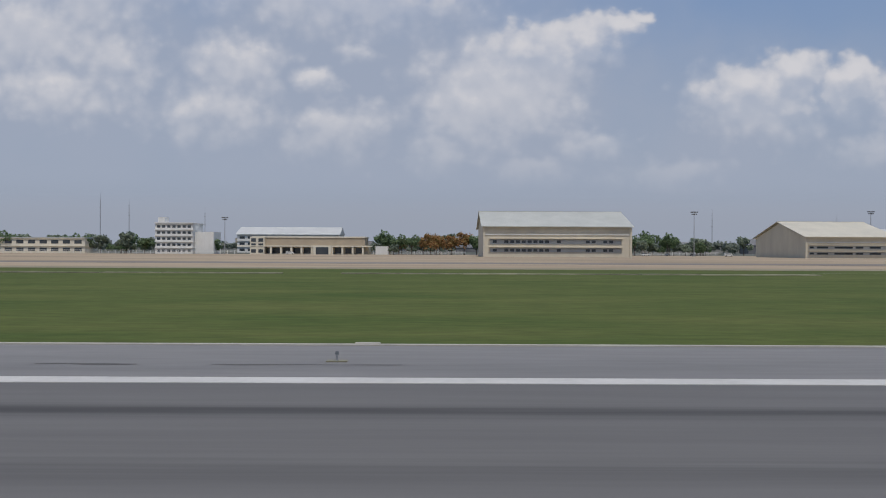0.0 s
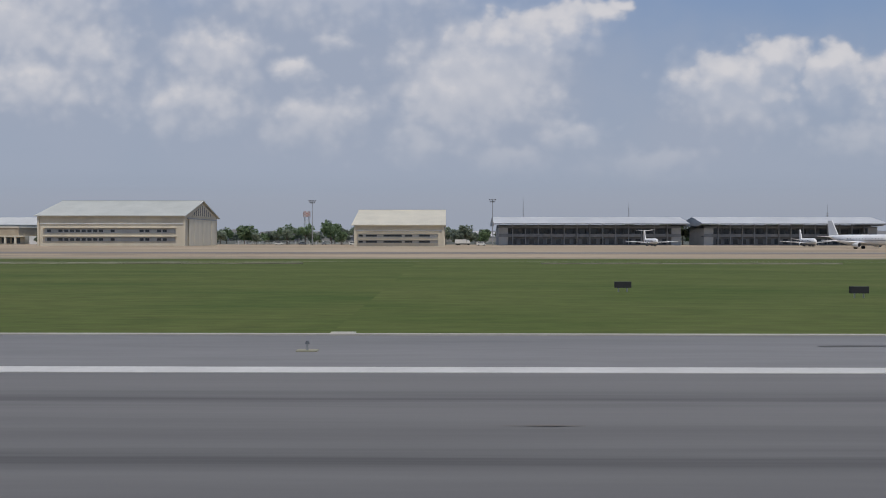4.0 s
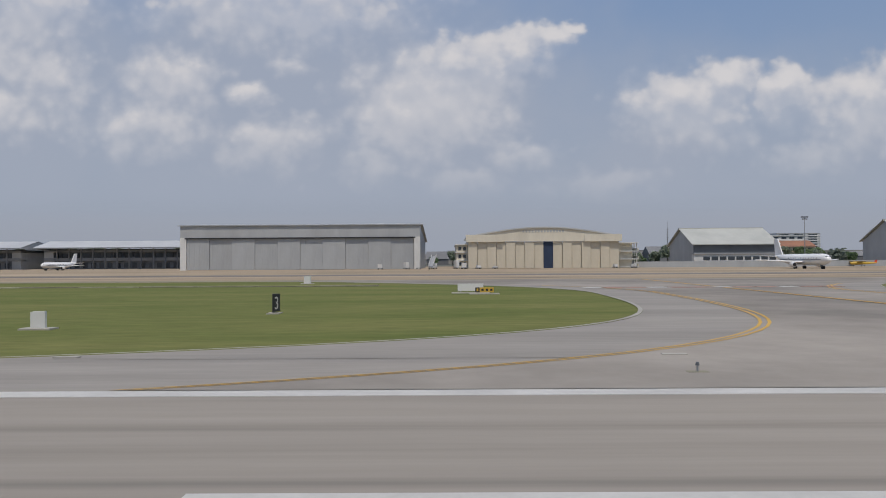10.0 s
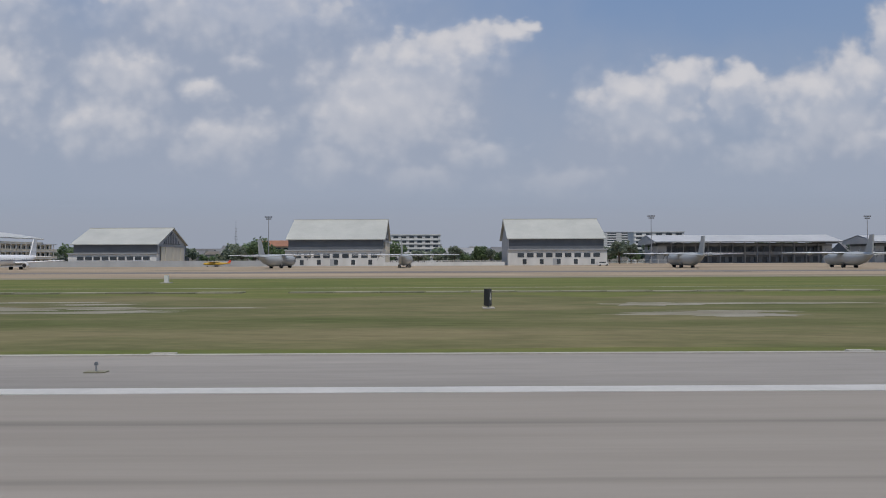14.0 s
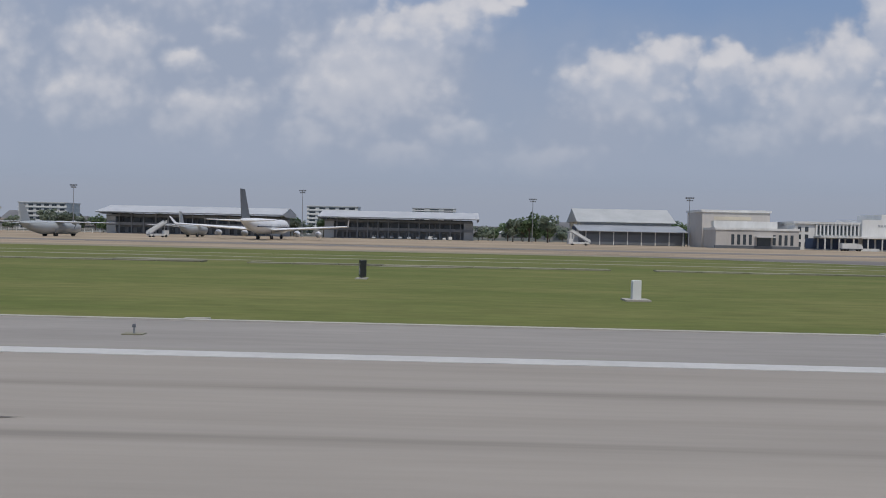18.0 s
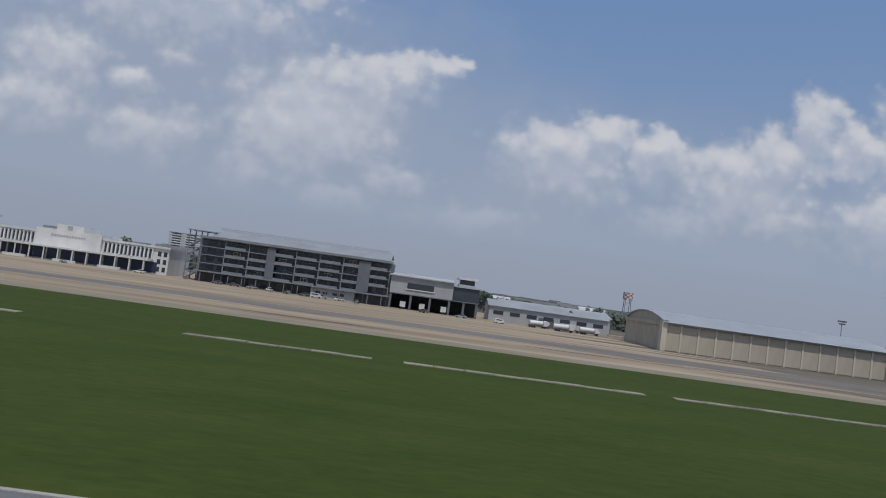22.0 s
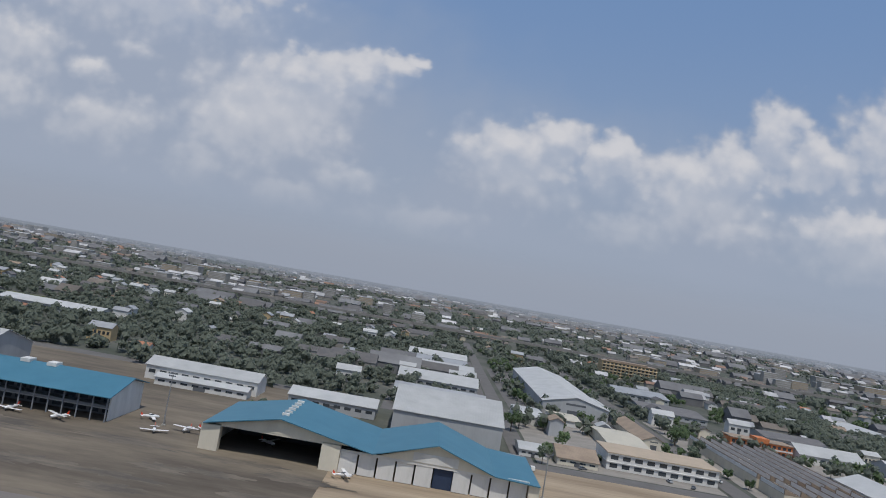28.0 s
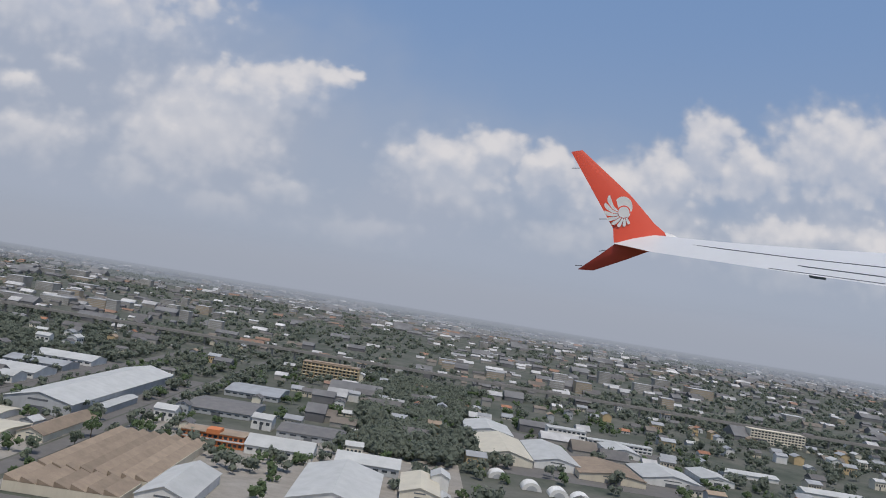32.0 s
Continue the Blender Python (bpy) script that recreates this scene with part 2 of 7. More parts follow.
M = {
    "pale_grass": mat("pale_grass", (0.088, 0.116, 0.030), (0.168, 0.166, 0.060), 0.95, size=8, stretch=(0.3, 1, 1), fine=0.45, bump=0.6, spec=0.1, blotch=0.45),
    "grass": mat("grass", (0.052, 0.080, 0.020), (0.100, 0.112, 0.036), 0.95, size=7, stretch=(0.3, 1, 1), fine=0.5, bump=0.6, spec=0.1, blotch=0.4),
    "dry_grass": mat("dry_grass", (0.088, 0.102, 0.036), (0.185, 0.160, 0.085), 0.95, size=8, stretch=(0.3, 1, 1), fine=0.5, bump=0.6, spec=0.1, blotch=0.3),
    "asphalt": mat("asphalt", (0.33, 0.297, 0.256), (0.225, 0.204, 0.179), 0.85, size=9, stretch=(0.06, 0.8, 1), fine=0.2, bump=0.2, spec=0.2, blotch=0.5),
    # runway asphalt again, darkened for cloud shade; the tyre rubber is its own
    "shaded_rubbered": mat("cloud_shaded_rubbered_asphalt", (0.160, 0.155, 0.150), (0.105, 0.103, 0.102), 0.8, size=9, stretch=(0.04, 0.7, 1), fine=0.22, bump=0.2, spec=0.25, blotch=0.35),
    "shoulder": mat("shoulder", (0.31, 0.285, 0.255), (0.22, 0.206, 0.188), 0.85, size=5, stretch=(0.12, 1, 1), fine=0.2, bump=0.2, spec=0.2, blotch=0.4),
    # shoulder paving in a darker tone that paints cloud shade
    "shaded_shoulder": mat("cloud_shaded_shoulder", (0.20, 0.197, 0.195), (0.145, 0.144, 0.145), 0.85, size=5, stretch=(0.1, 1, 1), fine=0.2, bump=0.2, spec=0.2, blotch=0.4),
    "apron": mat("apron", (0.40, 0.325, 0.235), (0.23, 0.182, 0.13), 0.95, size=15, stretch=(0.12, 1, 1), fine=0.25, bump=0.2, spec=0.08, blotch=0.35),
    "taxiway": mat("taxiway", (0.20, 0.185, 0.17), (0.14, 0.128, 0.118), 0.9, size=22, stretch=(0.25, 1, 1), fine=0.2, bump=0.2, spec=0.2, blotch=0.4),
    "lane_pale": mat("pale_worn_asphalt", (0.315, 0.285, 0.25), (0.17, 0.155, 0.138), 0.9, size=16, stretch=(0.6, 0.7, 1), fine=0.2, bump=0.2, spec=0.2, blotch=0.3),
    "concrete": mat("concrete", (0.40, 0.385, 0.34), (0.30, 0.28, 0.25), 0.85, size=4, fine=0.2, rand=0.2),
    "white_line": mat("white_line", (0.52, 0.51, 0.485), (0.40, 0.39, 0.37), 0.7, size=3, fine=0.15, bump=0.05),
    "yellow_line": mat("yellow_line", (0.60, 0.36, 0.06), (0.45, 0.27, 0.06), 0.7, size=3, fine=0.15, bump=0.05),
    "red_line": mat("red_line", (0.40, 0.19, 0.14), (0.27, 0.19, 0.16), 0.7, size=3, fine=0.15, bump=0.05),
    "rubber_mark": mat("rubber_mark", (0.06, 0.058, 0.056), (0.12, 0.115, 0.11), 0.8, size=3, stretch=(0.1, 1, 1), fine=0.2, bump=0.05),
    "beige": mat("beige_paint", (0.60, 0.55, 0.44), (0.50, 0.45, 0.36), 0.75, size=7, stretch=(1, 1, 0.3), fine=0.08, blotch=0.4),
    "cream": mat("cream_paint", (0.68, 0.64, 0.53), (0.57, 0.53, 0.44), 0.75, size=7, stretch=(1, 1, 0.3), fine=0.08, blotch=0.4),
    "white": mat("white_paint", (0.70, 0.70, 0.68), (0.55, 0.55, 0.53), 0.7, size=6, stretch=(1, 1, 0.3), fine=0.08, rand=0.12, blotch=0.4),
    "grey": mat("grey_paint", (0.42, 0.44, 0.45), (0.34, 0.35, 0.36), 0.7, size=7, stretch=(1, 1, 0.3), fine=0.08, rand=0.1, blotch=0.4),
    "dark_grey": mat("dark_grey_paint", (0.13, 0.14, 0.155), (0.09, 0.10, 0.11), 0.7, size=5, fine=0.1, rand=0.15),
    # near-black colour that paints the shade inside openings
    "shade": mat("painted_interior_shade", (0.05, 0.055, 0.06), None, 0.9, size=5, fine=0.1),
    "roof_white": mat("white_sheet_roof", (0.46, 0.47, 0.465), (0.37, 0.38, 0.375), 0.65, 0.0, size=9, fine=0.08, rib=0.8, bump=0.3, rand=0.18, blotch=0.45),
    "roof_cream": mat("cream_sheet_roof", (0.56, 0.52, 0.42), (0.47, 0.44, 0.36), 0.55, 0.05, size=9, fine=0.08, rib=0.8, bump=0.3, blotch=0.45),
    "roof_green": mat("pale_green_sheet_roof", (0.46, 0.465, 0.425), (0.37, 0.375, 0.345), 0.55, 0.05, size=9, fine=0.08, rib=0.8, bump=0.3, blotch=0.45),
    "roof_grey": mat("grey_sheet_roof", (0.33, 0.345, 0.36), (0.24, 0.25, 0.26), 0.55, 0.0, size=9, fine=0.1, rib=0.8, bump=0.3, rand=0.25, blotch=0.45),
    "roof_dark": mat("dark_tile_roof", (0.10, 0.10, 0.105), (0.15, 0.145, 0.14), 0.8, 0, size=6, fine=0.2, rib=0.5, rand=0.5, blotch=0.45),
    "roof_blue": mat("blue_sheet_roof", (0.045, 0.155, 0.225), (0.062, 0.185, 0.26), 0.5, 0.0, size=9, fine=0.08, rib=0.8, bump=0.3, blotch=0.45),
    "roof_brown": mat("brown_cement_roof", (0.30, 0.235, 0.175), (0.21, 0.165, 0.125), 0.85, 0, size=7, fine=0.15, rib=0.8, bump=0.3, rand=0.35, blotch=0.45),
    "roof_orange": mat("orange_tile_roof", (0.36, 0.17, 0.10), (0.25, 0.13, 0.085), 0.8, 0, size=6, fine=0.2, rib=0.5, rand=0.35, blotch=0.45),
    "ochre": mat("ochre_paint", (0.55, 0.42, 0.24), (0.44, 0.33, 0.19), 0.8, size=6, fine=0.1, rand=0.1),
    "yellow": mat("yellow_paint", (0.62, 0.40, 0.06), None, 0.6, size=6, fine=0.08),
    "orange": mat("orange_paint", (0.60, 0.20, 0.07), (0.48, 0.17, 0.07), 0.7, size=6, fine=0.1),
    "silver": mat("silver_sheet", (0.35, 0.37, 0.385), (0.275, 0.295, 0.31), 0.5, 0.0, size=10, fine=0.06, rib=0.9, bump=0.25),
    "glass": mat("dark_glass", (0.035, 0.045, 0.055), (0.06, 0.07, 0.08), 0.12, 0, size=5, fine=0.05, bump=0.02, spec=0.6, rand=0.4),
    "steel": mat("galvanised_steel", (0.38, 0.39, 0.40), None, 0.5, 0.5, size=3, fine=0.1),
    "jet_white": mat("aircraft_white_paint", (0.78, 0.78, 0.77), (0.70, 0.70, 0.70), 0.3, 0, size=5, fine=0.04, bump=0.02),
    "jet_grey": mat("aircraft_grey_paint", (0.42, 0.44, 0.445), (0.34, 0.36, 0.365), 0.45, 0, size=5, fine=0.06, bump=0.03),
    "jet_dark": mat("aircraft_dark_camouflage", (0.10, 0.115, 0.11), (0.15, 0.155, 0.14), 0.6, 0, size=5, fine=0.1, bump=0.03),
    "red": mat("red_paint", (0.70, 0.085, 0.04), (0.62, 0.07, 0.035), 0.35, 0, size=4, fine=0.04, bump=0.02),
    # the winglet red again, darker to paint the lower winglet's shade
    "shaded_red": mat("shaded_red_paint", (0.60, 0.085, 0.07), (0.53, 0.075, 0.062), 0.35, 0, size=4, fine=0.04, bump=0.02),
    "tyre": mat("tyre_rubber", (0.03, 0.03, 0.03), None, 0.85, size=1, fine=0.2),
    "black": mat("black_board", (0.025, 0.025, 0.028), None, 0.6, size=1, fine=0.1),
    "navy": mat("navy_paint", (0.03, 0.05, 0.10), None, 0.5, size=3, fine=0.08),
    "bark": mat("bark", (0.14, 0.11, 0.085), (0.09, 0.07, 0.055), 0.95, size=0.6, fine=0.3, bump=0.5),
    "leaf_wood": mat("woodland_leaves", (0.089, 0.106, 0.086), (0.105, 0.117, 0.094), 0.9, size=8, fine=0.2, bump=0.0, spec=0.1),
    "leaf_dark": mat("dark_green_leaves", (0.098, 0.118, 0.088), (0.118, 0.138, 0.10), 0.9, size=5, fine=0.3, bump=0.2, rand=0.5, spec=0.15),
    "leaf": mat("green_leaves", (0.062, 0.092, 0.048), (0.085, 0.115, 0.058), 0.85, size=2.5, fine=0.35, bump=0.4, rand=0.5, spec=0.15),
    "leaf_red": mat("red_flowering_leaves", (0.22, 0.09, 0.04), (0.07, 0.085, 0.03), 0.85, size=2.5, fine=0.35, bump=0.4, spec=0.15),
    "roof_pale": mat("pale_grey_sheet_roof", (0.46, 0.47, 0.48), (0.37, 0.38, 0.39), 0.55, 0.0, size=9, fine=0.1, rib=0.8, bump=0.3, rand=0.1, blotch=0.45),
    "far_white": mat("far_pale_roofs", (0.55, 0.55, 0.55), (0.25, 0.255, 0.26), 0.7, 0, size=60, fine=0.25, blotch=0.3),
    "far_wall": mat("far_walls", (0.38, 0.365, 0.335), (0.22, 0.215, 0.20), 0.8, 0, size=60, fine=0.2, blotch=0.3),
    "far_grey": mat("far_grey_roofs", (0.20, 0.205, 0.21), (0.11, 0.11, 0.115), 0.8, 0, size=60, fine=0.2, blotch=0.3),
    "wing_grey": mat("wing_grey_paint", (0.62, 0.63, 0.64), (0.55, 0.56, 0.57), 0.45, 0, size=4, fine=0.04, bump=0.02),
    "pale_paving": mat("pale_paving", (0.30, 0.282, 0.255), (0.22, 0.205, 0.185), 0.9, size=7, stretch=(0.5, 1, 1), fine=0.2, bump=0.2, spec=0.2, blotch=0.4),
    # apron concrete with brown stains, its colour lowered for cloud shade
    "old_apron": mat("old_apron", (0.205, 0.175, 0.135), (0.095, 0.081, 0.066), 0.9, size=30, stretch=(0.3, 1, 1), fine=0.3, bump=0.2, spec=0.15, blotch=0.3),
    # greener grass, also darkened in its colour in place of cloud shade
    "lush": mat("lush_grass", (0.034, 0.056, 0.010), (0.053, 0.069, 0.014), 0.95, size=8, stretch=(0.4, 1, 1), fine=0.45, bump=0.6, spec=0.1, blotch=0.4),
    "worn": mat("worn_track", (0.195, 0.173, 0.149), (0.105, 0.095, 0.085), 0.85, size=5, stretch=(0.02, 1.4, 1), fine=0.2, bump=0.1, spec=0.2, blotch=0.3),
    "old_slab": mat("old_slab", (0.27, 0.25, 0.19), (0.13, 0.13, 0.08), 0.9, size=3, fine=0.25, rand=0.5, blotch=0.35),
    "roof_tan": mat("tan_sheet_roof", (0.46, 0.37, 0.27), (0.38, 0.31, 0.225), 0.6, 0.0, size=9, fine=0.1, rib=0.8, bump=0.3, blotch=0.45),
    "tower_red": mat("faded_red_paint", (0.42, 0.13, 0.10), (0.34, 0.11, 0.09), 0.6, size=4, fine=0.1),
    "bare": mat("bare_grey_soil", (0.30, 0.28, 0.235), (0.17, 0.155, 0.10), 0.95, size=3, stretch=(0.3, 1, 1), fine=0.3, bump=0.3, blotch=0.25),
    "stain": mat("oily_stain", (0.088, 0.077, 0.064), (0.165, 0.14, 0.11), 0.9, size=6, stretch=(0.3, 1, 1), fine=0.3, bump=0.1, blotch=0.25),
    "viaduct": mat("weathered_concrete", (0.29, 0.28, 0.265), (0.21, 0.205, 0.195), 0.9, size=8, fine=0.2),
    "pale_wall": mat("pale_rendered_wall", (0.53, 0.50, 0.465), (0.44, 0.415, 0.385), 0.8, size=6, stretch=(1, 1, 0.3), fine=0.1, blotch=0.4),
    "far_brown": mat("far_brown_roofs", (0.19, 0.165, 0.14), (0.12, 0.108, 0.095), 0.85, 0, size=40, fine=0.2, blotch=0.3),
    "far_orange": mat("far_orange_roofs", (0.29, 0.18, 0.13), (0.19, 0.13, 0.10), 0.85, 0, size=40, fine=0.2, blotch=0.3),
    "slate": mat("slate_grey_panel", (0.16, 0.175, 0.19), (0.12, 0.13, 0.145), 0.6, size=6, fine=0.1, blotch=0.4),
    "slate_pale": mat("pale_slate_concrete", (0.235, 0.25, 0.27), (0.18, 0.195, 0.21), 0.75, size=5, stretch=(1, 1, 0.3), fine=0.1, blotch=0.4),
    "panel_tan": mat("tan_wall_panel", (0.47, 0.42, 0.33), (0.38, 0.335, 0.265), 0.8, size=4, stretch=(1, 1, 0.25), fine=0.1, rand=0.1, blotch=0.4),
    "tan": mat("tan_stone", (0.40, 0.335, 0.25), (0.33, 0.275, 0.205), 0.8, size=4, fine=0.15, blotch=0.4),
    "dirt": mat("bare_earth", (0.26, 0.22, 0.165), (0.18, 0.16, 0.10), 0.95, size=5, stretch=(0.3, 1, 1), fine=0.25, bump=0.3),
    "town": mat("town_ground", (0.050, 0.062, 0.045), (0.115, 0.116, 0.10), 0.95, size=60, fine=0.3, bump=0.2, blotch=0.3),
    "street": mat("street_asphalt", (0.15, 0.145, 0.14), (0.11, 0.105, 0.10), 0.9, size=10, fine=0.2),
}


def rubber_bands(m, depth, bands):
    """Darkens a paving lengthwise where wheels run: soft bands of (centre, half width) broken up by streaky noise."""
    n, l = m.node_tree.nodes, m.node_tree.links
    b = n["Principled BSDF"]
    old = b.inputs["Base Color"].links[0].from_socket
    tc, sp, mp, nz = n.new("ShaderNodeTexCoord"), n.new("ShaderNodeSeparateXYZ"), n.new("ShaderNodeMapping"), n.new("ShaderNodeTexNoise")
    l.new(tc.outputs["Object"], sp.inputs[0])
    l.new(tc.outputs["Object"], mp.inputs[0])
    mp.inputs["Scale"].default_value = (0.016 / K, 0.9 / K, 1)
    l.new(mp.outputs[0], nz.inputs["Vector"])
    nz.inputs["Scale"].default_value, nz.inputs["Detail"].default_value, nz.inputs["Roughness"].default_value = 1.0, 5.0, 0.62
    total = None
    for centre, half, amount in bands:
        d = n.new("ShaderNodeMath")
        d.operation = "SUBTRACT"
        l.new(sp.outputs[1], d.inputs[0])
        d.inputs[1].default_value = centre * K
        a = n.new("ShaderNodeMath")
        a.operation = "ABSOLUTE"
        l.new(d.outputs[0], a.inputs[0])
        r = n.new("ShaderNodeMapRange")
        r.interpolation_type = "SMOOTHSTEP"
        l.new(a.outputs[0], r.inputs[0])
        for k, v in enumerate((0.0, half * K, amount, 0.0)):
            r.inputs[k + 1].default_value = v
        if total is None:
            total = r.outputs[0]
        else:
            t = n.new("ShaderNodeMath")
            t.operation = "MAXIMUM"
            l.new(total, t.inputs[0])
            l.new(r.outputs[0], t.inputs[1])
            total = t.outputs[0]
    k = n.new("ShaderNodeMapRange")
    l.new(nz.outputs["Fac"], k.inputs[0])
    for q, v in enumerate((0.36, 0.62, 0.0, depth)):
        k.inputs[q + 1].default_value = v
    f = n.new("ShaderNodeMath")
    f.operation = "MULTIPLY"
    l.new(total, f.inputs[0])
    l.new(k.outputs[0], f.inputs[1])
    x = n.new("ShaderNodeMix")
    x.data_type = "RGBA"
    l.new(f.outputs[0], x.inputs[0])
    l.new(old, x.inputs[6])
    x.inputs[7].default_value = (0.045, 0.044, 0.044, 1)
    l.new(x.outputs[2], b.inputs["Base Color"])


def let_through(m):
    """Leaves pass on about as much light as they throw back."""
    n, l = m.node_tree.nodes, m.node_tree.links
    b, out = n["Principled BSDF"], n["Material Output"]
    t, x = n.new("ShaderNodeBsdfTranslucent"), n.new("ShaderNodeAddShader")
    l.new(b.inputs["Base Color"].links[0].from_socket, t.inputs[0])
    l.new(b.outputs[0], x.inputs[0])
    l.new(t.outputs[0], x.inputs[1])
    l.new(x.outputs[0], out.inputs[0])


def shaded_before(m, x0, x1, tint):
    """Puts cloud shade into the colour along the airfield: tinted darker before x0, its own after x1, with patchy
    change between.
    """
    n, l = m.node_tree.nodes, m.node_tree.links
    b = n["Principled BSDF"]
    old = b.inputs["Base Color"].links[0].from_socket
    tc, sp, nz, ad, rg, mx, ml = (n.new("ShaderNode" + k) for k in ("TexCoord", "SeparateXYZ", "TexNoise", "Math", "MapRange", "Mix", "Mix"))
    l.new(tc.outputs["Object"], sp.inputs[0])
    l.new(tc.outputs["Object"], nz.inputs["Vector"])
    nz.inputs["Scale"].default_value, nz.inputs["Detail"].default_value = 0.05 / K, 3.0
    ad.operation = "MULTIPLY_ADD"
    l.new(nz.outputs["Fac"], ad.inputs[0])
    ad.inputs[1].default_value = 120 * K
    l.new(sp.outputs[0], ad.inputs[2])
    rg.interpolation_type = "SMOOTHSTEP"
    l.new(ad.outputs[0], rg.inputs[0])
    rg.inputs[1].default_value, rg.inputs[2].default_value = (x0 + 60) * K, (x1 + 60) * K
    mx.data_type = ml.data_type = "RGBA"
    ml.blend_type = "MULTIPLY"
    l.new(rg.outputs[0], mx.inputs[0])
    mx.inputs[6].default_value, mx.inputs[7].default_value = (*tint, 1), (1, 1, 1, 1)
    ml.inputs[0].default_value = 1.0
    l.new(old, ml.inputs[6])
    l.new(mx.outputs[2], ml.inputs[7])
    l.new(ml.outputs[2], b.inputs["Base Color"])


# grass keeps its sunlit tone after 470, painted cloud shade before 270
shaded_before(M["pale_grass"], 270, 470, (0.60, 0.69, 0.63))
for leaf_kind in ("leaf_wood", "leaf_dark", "leaf", "leaf_red"):
    let_through(M[leaf_kind])
# tyre tracks, laid heavier on the stretches toned for cloud shade
rubber_bands(M["shaded_rubbered"], 0.85, ((17.3, 1.5, 1.0), (12.8, 1.1, 1.0), (14.8, 3.0, 0.3), (8.0, 3.0, 0.8)))
rubber_bands(M["asphalt"], 0.5, ((17.0, 0.7, 0.8), (12.7, 0.5, 0.7), (14.6, 2.6, 0.3), (8.0, 2.0, 0.7)))
# ---- mesh tools ----


class Shape:
    """Gathers vertices and faces of one mesh, in true metres."""

    def __init__(self):
        self.v, self.f = [], []

    def add(self, vs, fs):
        o = len(self.v)
        self.v += [tuple(p) for p in vs]
        self.f += [tuple(i + o for i in f) for f in fs]
        return self

    def box(self, x0, x1, y0, y1, z0, z1):
        vs = [(x, y, z) for x in (x0, x1) for y in (y0, y1) for z in (z0, z1)]
        return self.add(vs, [(0, 1, 3, 2), (4, 6, 7, 5), (0, 4, 5, 1), (2, 3, 7, 6), (0, 2, 6, 4), (1, 5, 7, 3)])

    def prism(self, profile, a0, a1, axis="x"):
        """A closed profile carried along an axis: (y, z) along x, (x, z) along y, (x, y) along z."""
        n = len(profile)

        def at(p, a):
            return (a, p[0], p[1]) if axis == "x" else (p[0], a, p[1]) if axis == "y" else (p[0], p[1], a)

        vs = [at(p, a) for a in (a0, a1) for p in profile]
        fs = [(i, (i + 1) % n, n + (i + 1) % n, n + i) for i in range(n)] + [tuple(range(n))[::-1], tuple(range(n, 2 * n))]
        return self.add(vs, fs)

    def tube(self, rings, n=10, caps=True):
        """Rings of (centre, radius across, radius up, axis u, axis v)."""
        vs, fs = [], []
        for c, ru, rv, u, w in rings:
            for k in range(n):
                a = 2 * math.pi * k / n
                vs.append(tuple(c[i] + ru * math.cos(a) * u[i] + rv * math.sin(a) * w[i] for i in range(3)))
        for r in range(len(rings) - 1):
            for k in range(n):
                fs.append((r * n + k, r * n + (k + 1) % n, (r + 1) * n + (k + 1) % n, (r + 1) * n + k))
        if caps:
            fs += [tuple(range(n))[::-1], tuple(range((len(rings) - 1) * n, len(rings) * n))]
        return self.add(vs, fs)

    def rod(self, p, q, r0, r1=None, n=8):
        p, q = Vector(p), Vector(q)
        d = (q - p).normalized()
        u = d.orthogonal().normalized()
        w = d.cross(u)
        r1 = r0 if r1 is None else r1
        return self.tube([(p, r0, r0, u, w), (q, r1, r1, u, w)], n)

    def hull(self, stations, n=14):
        """A body along x: stations of (x, centre height, half width, half height)."""
        return self.tube([((x, 0, z), a, b, (0, 1, 0), (0, 0, 1)) for x, z, a, b in stations], n)

    def wing(self, sections):
        """An aerofoil skin through sections of (nose x, y, z, chord, thickness) or with an up axis after them."""
        vs, fs = [], []
        for s in sections:
            x, y, z, c, th = s[:5]
            up = Vector(s[5]) if len(s) > 5 else Vector((0, 0, 1))
            for a, b in ((0, 0), (0.08, 0.42), (0.3, 0.55), (0.65, 0.35), (1, 0.03), (1, -0.03), (0.65, -0.25), (0.3, -0.45), (0.08, -0.36)):
                vs.append(tuple(Vector((x - a * c, y, z)) + up * (b * th)))
        n = 9
        for r in range(len(sections) - 1):
            for k in range(n):
                fs.append((r * n + k, r * n + (k + 1) % n, (r + 1) * n + (k + 1) % n, (r + 1) * n + k))
        fs += [tuple(range(n)), tuple(range((len(sections) - 1) * n, len(sections) * n))[::-1]]
        return self.add(vs, fs)

    def mesh(self, name, material, smooth=False):
        m = bpy.data.meshes.new(name)
        m.from_pydata([(x * K, y * K, z * K) for x, y, z in self.v], [], self.f)
        m.materials.append(M[material])
        bm = bmesh.new()
        bm.from_mesh(m)
        bmesh.ops.recalc_face_normals(bm, faces=bm.faces)
        bm.to_mesh(m)
        bm.free()
        if smooth:
            m.polygons.foreach_set("use_smooth", [True] * len(m.polygons))
            m.set_sharp_from_angle(angle=0.7)
        return m


def at(x, y, z=0.0, rz=0.0):
    return Matrix.Translation(Vector((x, y, z)) * K) @ Matrix.Rotation(radians(rz), 4, "Z")


def thing(name, label, category, x=0, y=0, z=0, rz=0, group="", kind=""):
    ob = tagged(new(name), label, category, group, kind)
    ob.matrix_basis = at(x, y, z, rz)
    return ob


def part(name, shape, material, parent=None, label="", smooth=False):
    """Links a shape as one mesh object under a thing or part."""
    ob = new(name, shape.mesh(name, material, smooth) if isinstance(shape, Shape) else shape)
    ob.parent = parent
    return tagged(ob, label)


